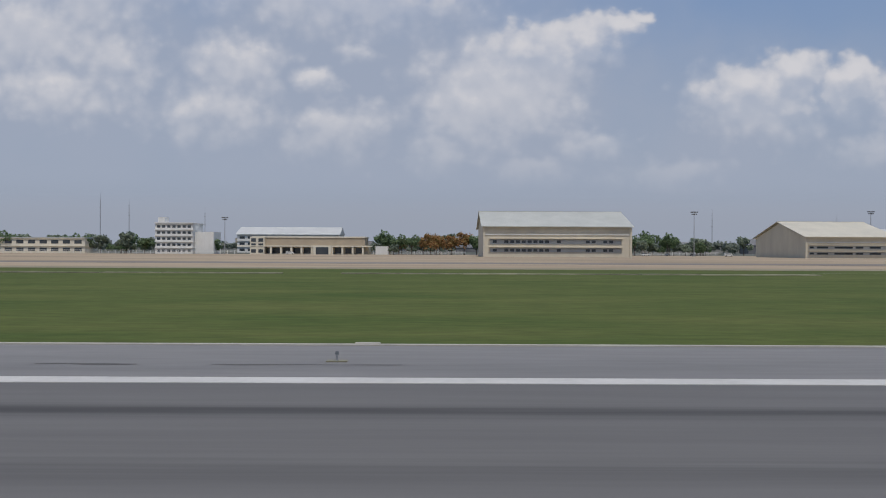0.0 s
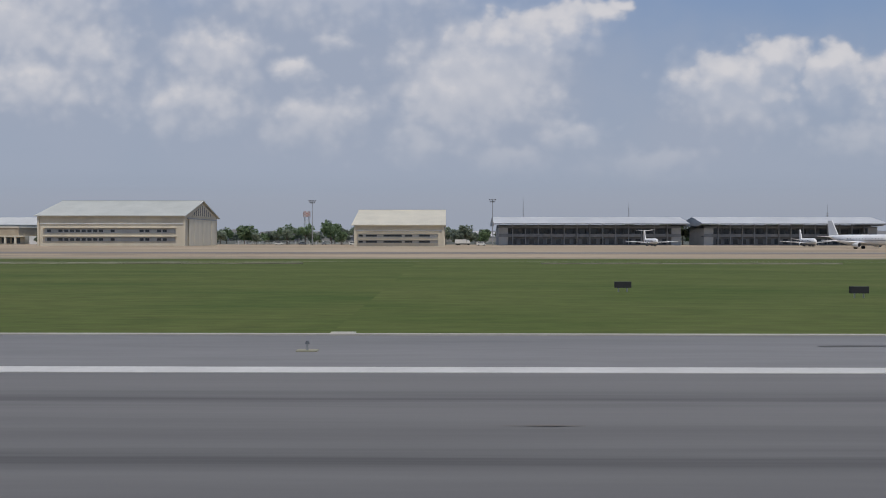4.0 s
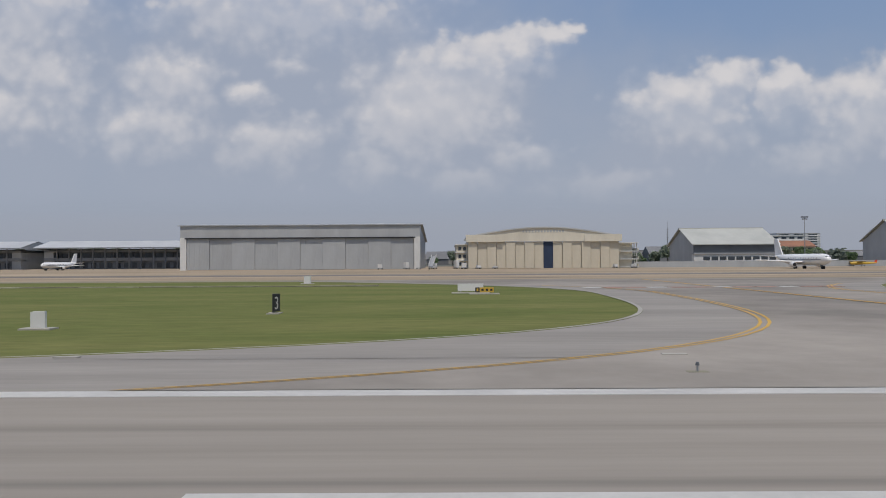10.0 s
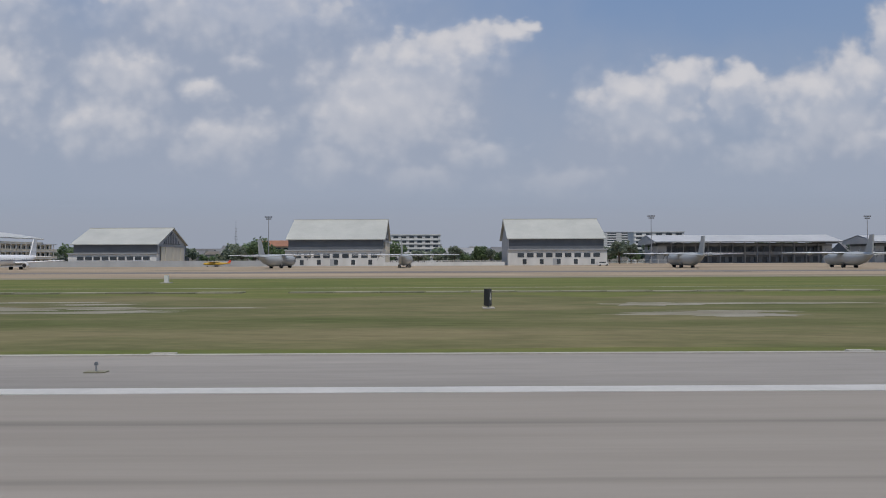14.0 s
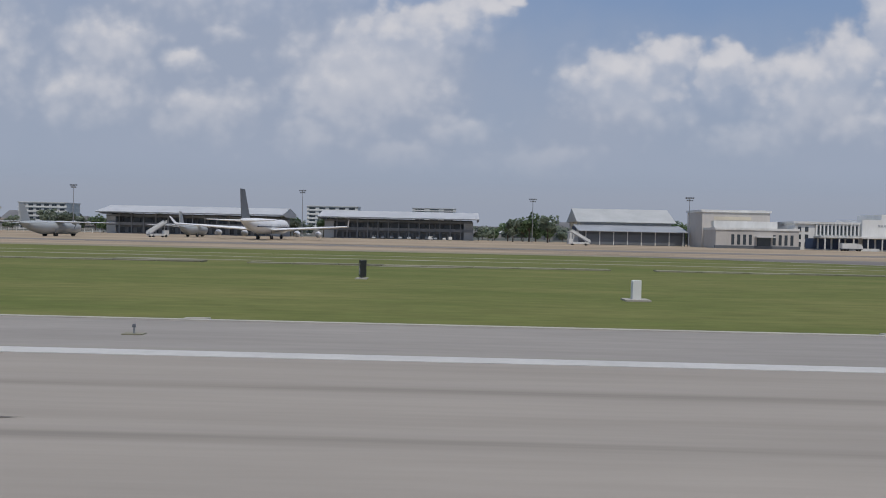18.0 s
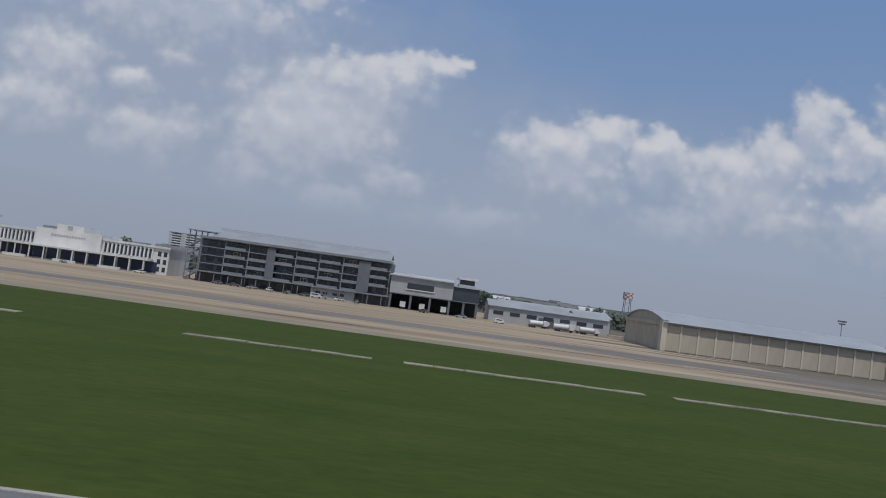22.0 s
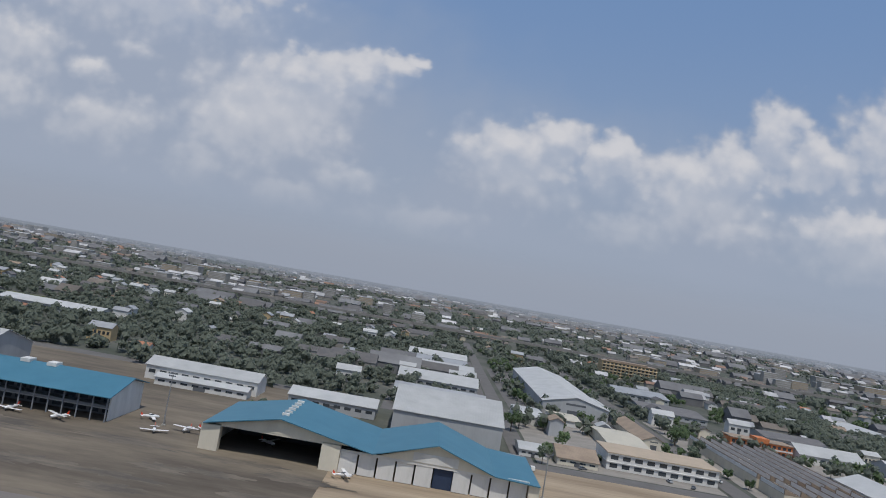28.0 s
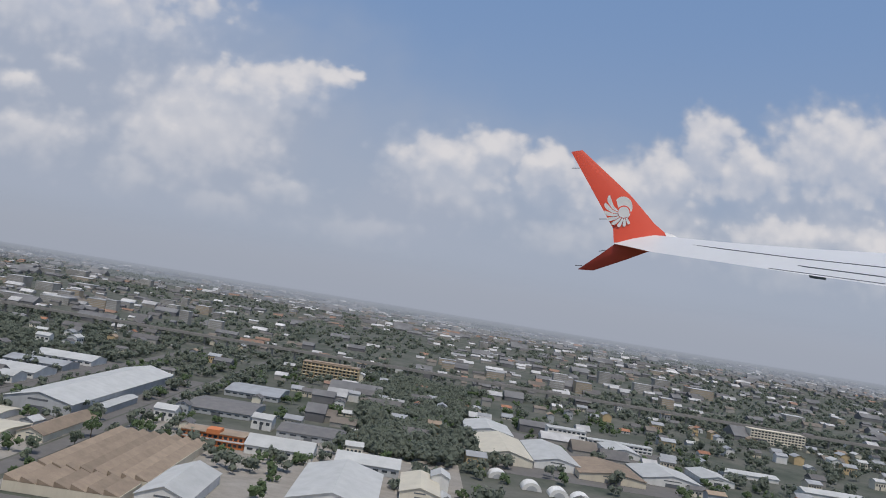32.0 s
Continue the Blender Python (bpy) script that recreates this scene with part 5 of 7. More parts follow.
def crown_shape(rr, h, lobes, leaves, size):
    """Many small leaf cards gathered in uneven lobes."""
    s = Shape()
    centres = []
    for k in range(lobes):
        a = 2 * math.pi * (k + 0.6 * rr.random()) / lobes
        r = h * (0.1 + 0.2 * rr.random())
        centres.append((r * math.cos(a), r * math.sin(a), h * (0.42 + 0.42 * rr.random()), h * (0.13 + 0.13 * rr.random())))
    for i in range(leaves):
        cx, cy, cz, cr = rr.choice(centres)
        d = Vector((rr.gauss(0, 1), rr.gauss(0, 1), rr.gauss(0, 0.8))).normalized()
        p = Vector((cx, cy, cz)) + d * cr * (0.55 + 0.5 * rr.random())
        n = (d + Vector((rr.gauss(0, 0.5), rr.gauss(0, 0.5), rr.gauss(0, 0.5) + 0.3))).normalized()
        u = n.orthogonal().normalized() * size * (0.6 + 0.8 * rr.random())
        v = n.cross(u.normalized()) * size * (0.5 + 0.6 * rr.random())
        s.add([p - u - v * 0.4, p + u * 0.2 - v, p + u + v * 0.3, p - u * 0.3 + v], [(0, 1, 2, 3)])
    return s, centres


TREES = []
for k in range(7):
    rr = random.Random(40 + k)
    h = (8, 9.5, 11, 13, 10, 7, 12)[k]
    s, cs = crown_shape(rr, h, 6 + k % 3, 420, 0.62)
    trunk = Shape().rod((0, 0, -0.3), (0.1, 0.05, h * 0.45), h * 0.028, h * 0.016, 7)
    for cx, cy, cz, cr in cs[:5]:
        trunk.rod((0.1, 0.05, h * 0.33), (cx * 0.8, cy * 0.8, cz), h * 0.011, h * 0.004, 5)
    TREES.append((s.mesh("crown", ("leaf_dark", "leaf", "leaf_dark", "leaf", "leaf_dark", "leaf", "leaf_red")[k]), trunk.mesh("trunk", "bark")))


def tree(x, y, k, sc=1.0, rz=0.0):
    t = thing("tree", ("broad dark green tree", "leafy green tree", "tall dark green shade tree", "tall leafy green tree", "round dark green tree", "small green tree", "flowering tree with reddish crown")[k] + " behind the airfield buildings", "tree", x, y, -0.2, rz, group="trees")
    t.scale = (sc, sc, sc)
    part("crown", TREES[k][0], None, t)
    part("trunk", TREES[k][1], None, t)


rng = random.Random(7)
for i in range(330):
    x = -420 + i * 6.2 + rng.uniform(-3, 3)
    if x > 1540:
        break
    dense = 0.5 + 0.5 * math.sin(x * 0.021) + 0.4 * math.sin(x * 0.0063 + 1)
    if rng.random() < 0.42 + 0.5 * dense:
        tree(x, 428 + rng.uniform(-8, 50), 6 if (-60 < x < 20 and rng.random() < 0.5) else rng.randrange(6), rng.uniform(0.85, 1.35), rng.uniform(0, 360))
APRON_TREES = ((335.5, 421.1, 3, 1.35), (336.4, 429.9, 2, 1.2), (214.6, 397.0, 2, 1.1), (210.7, 388.3, 0, 1), (1190, 372, 2, 1.4), (1181, 378, 3, 1.3), (1172, 370, 4, 1.2), (1160, 385, 0, 1.1), (445.4, 421.1, 2, 1.1), (930, 372, 2, 1.2), (938, 380, 4, 1.1), (826, 372, 0, 1.1), (845, 378, 4, 1), (735, 372, 4, 1), (752, 385, 1, 1), (-3.2, 407.9, 6, 1), (-27.4, 410.1, 0, 0.9), (98.4, 402.5, 0, 1), (113.8, 410.1, 2, 0.9), (145.4, 405.7, 1, 0.9))
TOWN_TREES = ((1513, 318, 2, 0.8), (1520, 322, 0, 0.8), (1530, 325, 2, 0.9), (1540, 318, 4, 0.9), (1648, 330, 3, 1.1), (1660, 345, 2, 1.2), (1672, 338, 0, 1), (1934, 345, 5, 1), (1940, 350, 0, 1), (2076, 348, 4, 0.9), (2080, 362, 1, 0.9), (2094, 398, 1, 1), (2068, 420, 3, 1), (2074, 432, 2, 1), (2090, 440, 1, 1), (2108, 372, 0, 0.7), (2172, 415, 2, 1), (2176, 402, 0, 1), (2186, 372, 5, 0.9), (2183, 392, 5, 0.9), (2184, 440, 4, 1.1), (2180, 470, 3, 1.1))
for x, y, k, sc in APRON_TREES + TOWN_TREES:
    tree(x, y, k, sc, x * 7 % 360)

for a, b, y in ((-369, -168, 428), (-40, 12, 430), (86, 157, 421), (204, 229, 410), (640, 662, 385), (716, 768, 392), (814, 866, 392), (912, 960, 405), (1155, 1198, 395)):
    x = a
    while x < b:
        tree(x, y + rng.uniform(-5, 12), 6 if (-12 < x < 6) else rng.randrange(6), rng.uniform(0.8, 1.15), rng.uniform(0, 360))
        x += rng.uniform(4.5, 9)

# ---- masts and towers ----


def floodlight(x, y, h):
    m = thing("floodlight_mast", "tall grey steel mast with a cluster of floodlights", "mast", x, y, group="floodlight masts")
    part("pole", Shape().rod((0, 0, 0), (0, 0, h), 0.28, 0.14, 8), "steel", m)
    part("crossbar", box(-1.9, 1.9, -0.12, 0.12, h - 0.3, h), "steel", m)
    part("crossbar", box(-1.4, 1.4, -0.12, 0.12, h - 1.3, h - 1.1), "steel", m)
    lm = box(-0.24, 0.24, -0.25, 0.1, 0, 0.4).mesh("lamp", "dark_grey")
    pieces("lamp", lm, m, [(-1.6 + k * 0.8, -0.1, h) for k in range(5)] + [(-1.1 + k * 0.75, -0.1, h - 1.1) for k in range(4)])
    part("base", box(-0.7, 0.7, -0.7, 0.7, 0, 0.5), "concrete", m)


for x, y, h in ((133.4, 381.7, 23.4), (228.9, 385.0, 24.2), (748, 377, 25), (945.5, 369, 24.4), (1062, 378, 24.4), (1246, 322, 21.5), (1182, 372, 22), (1772, 288, 22), (1914, 294, 21), (2067, 285, 17), (-125.1, 416.7, 21), (1650, 300, 20)):
    floodlight(x, y, h)


def water_tower(x, y, h):
    t = thing("water_tower", "water tower with a red and white chequered tank", "tower", x, y)
    for sx, sy in ((-1, -1), (1, -1), (1, 1), (-1, 1)):
        part("leg", Shape().rod((sx * 2.6, sy * 2.6, 0), (sx * 1.9, sy * 1.9, h - 5), 0.22, n=6), "steel", t)
    for k in range(4):
        z = 2 + k * (h - 8) / 4
        for sx, sy, ex, ey in ((-1, -1, 1, -1), (1, -1, 1, 1), (-1, 1, 1, 1), (-1, -1, -1, 1)):
            part("brace", Shape().rod((sx * 2.3, sy * 2.3, z), (ex * 2.2, ey * 2.2, z + (h - 8) / 4), 0.1, n=5), "white", t)
    red, wht = Shape(), Shape()
    for i in range(12):
        for j in range(4):
            a0, a1 = 2 * math.pi * i / 12, 2 * math.pi * (i + 1) / 12
            z0, z1 = h - 5 + j * 1.25, h - 5 + (j + 1) * 1.25
            q = [(3.5 * math.cos(a), 3.5 * math.sin(a), z) for a, z in ((a0, z0), (a1, z0), (a1, z1), (a0, z1))]
            (red if (i + j) % 2 else wht).add(q, [(0, 1, 2, 3)])
    part("tank_checks", red, "tower_red", t, "red chequered panels")
    part("tank", wht, "white", t)
    part("tank_core", Shape().rod((0, 0, h - 5), (0, 0, h), 3.4, n=12), "white", t)


water_tower(70.5, 689.8, 29)
water_tower(1616, 500, 26)


def lattice_mast(x, y, h):
    t = thing("radio_mast", "slim grey steel radio mast with antenna arms", "mast", x, y, group="radio masts")
    part("lower_mast", Shape().rod((0, 0, 0), (0, 0, h * 0.6), 0.42, 0.3, 6), "steel", t)
    part("upper_mast", Shape().rod((0, 0, h * 0.6), (0, 0, h), 0.3, 0.12, 6), "steel", t)
    for k in range(5):
        part("antenna_arm", box(-1.1 + 0.1 * k, 1.1 - 0.1 * k, -0.07, 0.07, h * (0.66 + 0.07 * k), h * (0.66 + 0.07 * k) + 0.3), "steel", t)
    part("antenna", Shape().rod((0, 0, h), (0, 0, h + 4), 0.08, n=5), "steel", t)


for x, y, h in ((-304.1, 643.5, 48), (-278.4, 643.5, 43), (-226.1, 689.8, 38), (284.6, 760.0, 42), (377.6, 689.8, 34), (435.9, 440.9, 20), (705.0, 470, 24)):
    lattice_mast(x, y, h)
# chain fence behind the apron
fen = thing("boundary_fence", "white post-and-rail boundary fence along the apron", "fence", 0, 0, kind="")
pm = box(-0.08, 0.08, -0.08, 0.08, 0, 2.2).mesh("post", "white")
for a, b, y in ((-42, 14, 424), (-274, -117, 415), (82, 160, 417), (640, 960, 372)):
    for z in (0.7, 1.4, 2.1):
        part("rail", box(a, b, y - 0.05, y + 0.05, z - 0.06, z + 0.06), "white", fen)
    pieces("post", pm, fen, [(x, y, 0) for x in spread(a, b, int((b - a) / 4))])
solo("site_wall", box(640, 770, 0, 0.4, 0, 2.6), "grey", "pale grey rendered wall before the hangars", "wall", 0, 318)
solo("site_wall", box(812, 866, 0, 0.4, 0, 1.6), "white", "low white rendered wall between hangars", "wall", 0, 322)

# ---- aircraft ----


def jetliner(label, x, y, rz, length, span, r, engines=2, body="jet_white", fin="jet_white", low=True, group="parked aircraft", prop=False, high=False, ttail=False):
    """A parked transport aircraft, nose along its own +x."""
    a = thing("aircraft", label, "aircraft", x, y, 0, rz, group=group)
    zc = r * (1.75 if not high else 1.35)
    L = length
    st = [(L / 2, zc - 0.15 * r, 0.05, 0.05), (L * 0.485, zc - 0.1 * r, r * 0.4, r * 0.4), (L * 0.45, zc, r * 0.75, r * 0.78), (L * 0.40, zc, r, r), (-L * 0.18, zc, r, r), (-L * 0.33, zc + 0.2 * r, r * 0.72, r * 0.75), (-L * 0.45, zc + 0.55 * r, r * 0.32, r * 0.36), (-L * 0.5, zc + 0.7 * r, r * 0.08, r * 0.1)]
    fus = part("fuselage", Shape().hull(st, 16), body, a, smooth=True)
    wm = box(-0.12, 0.12, -0.02, 0.02, 0, 0.35).mesh("cabin_window", "glass")
    if not high:
        for side in (-1, 1):
            pieces("cabin_window", wm, fus, [(xx, side * r * 0.985, zc + r * 0.12) for xx in spread(-L * 0.16, L * 0.38, 12)])
    part("windscreen", Shape().box(L * 0.445, L * 0.47, -r * 0.45, r * 0.45, zc + r * 0.28, zc + r * 0.52), "glass", a)
    zw = zc + r * 0.85 if high else zc - r * 0.55
    c = span * 0.17 if not high else span * 0.1
    sweep = 0.0 if (high or prop) else 0.42
    for side in (-1, 1):
        part("wing", Shape().wing([(L * 0.09 + c * 0.3, side * r * 0.4, zw, c, c * 0.13), (L * 0.09 + c * 0.3 - sweep * span * 0.5, side * span / 2, zw + (0.06 * span * 0.5 if not high else 0), c * 0.32 if not (high or prop) else c * 0.6, c * 0.05)]), "wing_grey" if high else body, a)
        if engines == 4 and not high:
            part("winglet", Shape().wing([(L * 0.09 + c * 0.3 - sweep * span * 0.5, side * span / 2, zw + 0.03 * span, c * 0.3, 0.15, (0, 1, 0)), (L * 0.09 - c * 0.1 - sweep * span * 0.5, side * (span / 2 + 0.9), zw + 0.03 * span + 2.6, c * 0.14, 0.1, (0, 1, 0))]), body, a)
        zt = zc + r * 0.55 if not ttail else zc + r + L * 0.17
        part("tailplane", Shape().wing([(-L * 0.40, side * r * 0.15, zt, c * 0.62, c * 0.07), (-L * 0.40 - sweep * span * 0.17, side * span * 0.18, zt + 0.3, c * 0.3, c * 0.03)]), body, a)
        n = engines // 2
        for k in range(n):
            fy = (0.32, 0.6)[k] if not (high or prop) else (0.26, 0.5)[k]
            ex = L * 0.09 + c * 0.3 - sweep * span * 0.5 * fy + c * (0.35 if not (high or prop) else 0.3)
            ez = zw - r * 0.42 if not (high or prop) else zw - 0.1 * r
            er = r * 0.42 if not (high or prop) else r * 0.28
            if n == 1 and not (high or prop):
                er = r * 0.48
            el_ = er * 3.4
            eng = part("engine", Shape().tube([((ex - el_ * t, side * span / 2 * fy, ez), er * q, er * q, (0, 1, 0), (0, 0, 1)) for t, q in ((0, 0.9), (0.1, 1), (0.5, 0.95), (1, 0.5))], 12), body, a, smooth=True)
            part("intake", Shape().rod((ex + 0.02, side * span / 2 * fy, ez), (ex + 0.03, side * span / 2 * fy, ez), er * 0.8, n=12), "black", eng)
            if high or prop:
                for b in range(4):
                    ang = b * math.pi / 2 + 0.4
                    part("propeller_blade", Shape().rod((ex + 0.15, side * span / 2 * fy, ez), (ex + 0.15, side * span / 2 * fy + math.cos(ang) * r * 0.95, ez + math.sin(ang) * r * 0.95), 0.12, 0.06, 5), "dark_grey", eng)
    fh = L * (0.2 if L < 50 else 0.165)
    part("fin", Shape().prism([(-L * 0.33, zc + r * 0.6), (-L * 0.44, zc + r * 0.6 + fh), (-L * 0.51, zc + r * 0.6 + fh), (-L * 0.485, zc + r * 0.6)], -0.18, 0.18, "y"), fin, a)
    if not high:
        part("cheat_line", box(-L * 0.3, L * 0.42, -r * 1.003, r * 1.003, zc - r * 0.12, zc - r * 0.02), "navy", a)
    for wx, wy in ((L * 0.38, 0), (-L * 0.02, r * 0.9), (-L * 0.02, -r * 0.9)):
        part("gear_leg", Shape().rod((wx, wy, r * 0.2), (wx, wy, zc - r * 0.5), 0.12, n=6), "steel", a)
        for o in (-0.3, 0.3):
            part("wheel", Shape().rod((wx, wy + o - 0.15, r * 0.28), (wx, wy + o + 0.15, r * 0.28), r * 0.28, n=12), "tyre", a)
    return a


jetliner("white twin-jet airliner parked nose to the apron edge", 356.4, 265.7, -75, 31, 29, 1.9)
jetliner("small white jet parked before the service building", 376.1, 344.9, -100, 24, 23, 1.4)
jetliner("white high-tailed turboprop parked at the service building", 303.3, 351.4, -90, 23, 25, 1.35, 2, prop=True, ttail=True, group="")
jetliner("white twin-jet parked nose towards the runway", 687, 256, -84, 33, 31, 1.9)
jetliner("large four-engined white airliner parked tail to the runway", 1072, 268, 90, 63, 63, 2.8, 4, fin="slate", group="")
for x, y, rz in ((778, 262, 78), (824, 268, 88), (919, 240, 92), (967, 229, 86), (1010, 235, 84), (1033, 300, 90)):
    jetliner("grey four-engined military transport aircraft seen from behind", x, y, rz, 29.8, 40.4, 2.15, 4, "jet_dark" if x in (826,) else "jet_grey", "jet_grey", high=True, group="parked transport aircraft")


def light_plane(x, y, rz, high, colour="jet_white", s=1.0):
    a = thing("light_aircraft", "small " + ("yellow" if colour == "yellow" else "white") + " single-engined aircraft parked outside", "aircraft", x, y, 0, rz, group="light aircraft")
    part("fuselage", Shape().hull([(3.6 * s, 1.25, 0.25, 0.25), (3.3 * s, 1.3, 0.5, 0.5), (1.2 * s, 1.4, 0.62, 0.7), (-0.5 * s, 1.4, 0.5, 0.6), (-3.6 * s, 1.5, 0.14, 0.2)], 10), colour, a, smooth=True)
    z = 2.1 if high else 1.0
    part("wing", Shape().wing([(1.7 * s, -5.2 * s, z + 0.15, 1.3 * s, 0.2), (1.9 * s, 0, z, 1.6 * s, 0.26), (1.7 * s, 5.2 * s, z + 0.15, 1.3 * s, 0.2)]), colour, a)
    part("tailplane", Shape().wing([(-2.9 * s, -1.7 * s, 1.5, 0.7, 0.1), (-2.8 * s, 0, 1.5, 0.9, 0.1), (-2.9 * s, 1.7 * s, 1.5, 0.7, 0.1)]), colour, a)
    part("fin", Shape().prism([(-2.6 * s, 1.5), (-3.4 * s, 2.8), (-3.8 * s, 2.8), (-3.6 * s, 1.5)], -0.06, 0.06, "y"), "red", a)
    part("canopy", Shape().hull([(1.7 * s, 1.9, 0.15, 0.1), (0.9 * s, 2.0, 0.5, 0.32), (-0.6 * s, 1.95, 0.35, 0.2)], 8), "glass", a)
    part("propeller", box(3.6 * s, 3.66 * s, -0.95, 0.95, 1.2, 1.32), "black", a)
    for wx, wy in ((2.6 * s, 0), (0.2, 1.1), (0.2, -1.1)):
        part("wheel", Shape().rod((wx, wy - 0.09, 0.25), (wx, wy + 0.09, 0.25), 0.25, n=10), "tyre", a)
        part("strut", Shape().rod((wx, wy, 0.25), (wx, wy * 0.4, 1.1), 0.06, n=5), "steel", a)


for x, y, rz, hi in ((1809, 274, -60, 1), (1818, 268, -150, 0), (1828, 284, -100, 1), (1843, 279, -80, 1), (1862, 277, -100, 0), (1881, 276, -120, 1), (1915, 282, -70, 0), (1925, 290, -95, 1), (1931, 297, 40, 0), (1957, 292, -30, 1), (1991, 264, 20, 1), (1654, 268, 160, 0), (1906, 300, 30, 0)):
    light_plane(x, y, rz, hi)
light_plane(741, 312, 180, 1, "yellow", 1.6)

# ---- vehicles and apron equipment ----


def car(x, y, rz, colour, label, van=False):
    c = thing("van" if van else "car", label, "vehicle", x, y, 0, rz, group="parked vehicles")
    h = 1.9 if van else 1.0
    part("body", Shape().prism([(-2.2, 0.35), (-2.25, 0.8), (-2.1, h), (1.0 if van else 0.9, h), (2.0, 0.85), (2.25, 0.7), (2.2, 0.35)], -0.85, 0.85, "y"), colour, c)
    if not van:
        part("cabin", Shape().prism([(-1.7, 0.98), (-1.2, 1.48), (0.4, 1.48), (1.1, 0.98)], -0.74, 0.74, "y"), "glass", c)
        part("cabin_roof", box(-1.15, 0.38, -0.72, 0.72, 1.46, 1.52), colour, c)
    else:
        part("side_glass", box(-1.8, 0.9, -0.87, 0.87, 1.2, 1.65), "glass", c)
        part("windscreen", Shape().prism([(1.05, 1.85), (1.75, 1.0), (1.78, 1.02), (1.08, 1.87)], -0.7, 0.7, "y"), "glass", c)
    for wx in (-1.4, 1.4):
        for wy in (-0.8, 0.8):
            part("wheel", Shape().rod((wx, wy - 0.1, 0.33), (wx, wy + 0.1, 0.33), 0.33, n=10), "tyre", c)
    for wy in (-0.6, 0.6):
        part("headlight", box(2.2, 2.26, wy - 0.15, wy + 0.15, 0.6, 0.72), "white", c)


kinds = (("white", "white saloon car parked before a building"), ("silver", "silver saloon car parked before a building"), ("dark_grey", "dark grey car parked before a building"), ("slate", "slate-blue car parked before a building"))
for i, (x, y) in enumerate([(1100 + k * 4.6, 378) for k in range(9)] + [(1392 + k * 7, 290) for k in range(9)] + [(1475, 288), (1490, 290), (112.2, 397.0), (124.7, 399.2), (137.4, 394.8), (1330, 292), (1360, 293), (2096, 350), (2150, 351), (2140, 356), (2172, 377)]):
    car(x, y, 90 if i < 9 else (i * 37) % 180, *kinds[(i * 7) % 4])
for x, y, rz in ((221.8, 364.4, 10), (154.3, 388.3, 0), (1432, 288, 0), (1130, 370, 80), (1140, 371, 90), (1505, 286, 20), (2069, 330, 90), (-84.5, 402.5, 0), (905, 300, 0)):
    car(x, y, rz, "white", "white van parked on the apron", True)


def truck(x, y, rz, tank):
    t = thing("fuel_truck" if tank else "service_truck", "white truck with a " + ("fuel tank" if tank else "box body") + " on the apron", "truck", x, y, 0, rz, group="trucks")
    part("chassis", box(-4, 4, -1.0, 1.0, 0.6, 1.0), "dark_grey", t)
    cab = part("cab", Shape().prism([(2.2, 1.0), (2.2, 2.8), (3.4, 2.8), (4.1, 1.8), (4.1, 1.0)], -1.1, 1.1, "y"), "white", t)
    part("windscreen", Shape().prism([(3.45, 2.7), (4.0, 1.9), (4.05, 1.92), (3.5, 2.72)], -0.95, 0.95, "y"), "glass", cab)
    if tank:
        part("tank", Shape().tube([((x0, 0, 2.0), 1.15, 0.95, (0, 1, 0), (0, 0, 1)) for x0 in (-4, 1.9)], 14), "white", t, smooth=True)
    else:
        part("box_body", box(-4, 2.0, -1.15, 1.15, 1.0, 3.1), "white", t)
    for wx in (-3, -1.8, 3):
        for wy in (-0.95, 0.95):
            part("wheel", Shape().rod((wx, wy - 0.15, 0.5), (wx, wy + 0.15, 0.5), 0.5, n=10), "tyre", t)


for x, y, rz, k in ((1532, 292, 0, 1), (1543, 294, 0, 1), (1522, 296, 20, 1), (1537, 302, 0, 0), (212.9, 383.9, 0, 0), (1300, 290, 0, 0), (1527, 306, 90, 1), (1466, 303, 90, 0), (1474, 303, 90, 0), (1483, 303, 90, 0)):
    truck(x, y, rz, k)


def stair_truck(x, y, rz):
    t = thing("boarding_stairs", "white mobile boarding stairs truck on the apron", "vehicle", x, y, 0, rz)
    part("chassis", box(-4, 4, -1.1, 1.1, 0.6, 1.3), "white", t)
    part("cab", box(2.6, 4, -1.1, 1.1, 1.3, 2.6), "white", t)
    part("ramp", Shape().prism([(-4.4, 1.2), (3.2, 5.4), (3.2, 5.0), (-4.0, 0.9)], -0.9, 0.9, "y"), "steel", t)
    part("platform", box(3.0, 5.0, -1, 1, 5.0, 5.3), "steel", t)
    for s_ in (-0.95, 0.95):
        part("handrail", Shape().rod((-4.2, s_, 2.2), (3.2, s_, 6.4), 0.06, n=5), "white", t)
        part("side_panel", Shape().prism([(-4.2, 1.3), (3.2, 5.4), (3.2, 6.2), (-4.2, 2.1)], s_ - 0.04, s_ + 0.04, "y"), "white", t)
    for sx in (-2.6, 2.8):
        part("support", Shape().rod((sx, 0, 1.2), (sx, 0, 2.0 + (sx + 2.6) * 0.6), 0.15, n=6), "steel", t)
        for wy in (-0.95, 0.95):
            part("wheel", Shape().rod((sx, wy - 0.15, 0.5), (sx, wy + 0.15, 0.5), 0.5, n=10), "tyre", t)


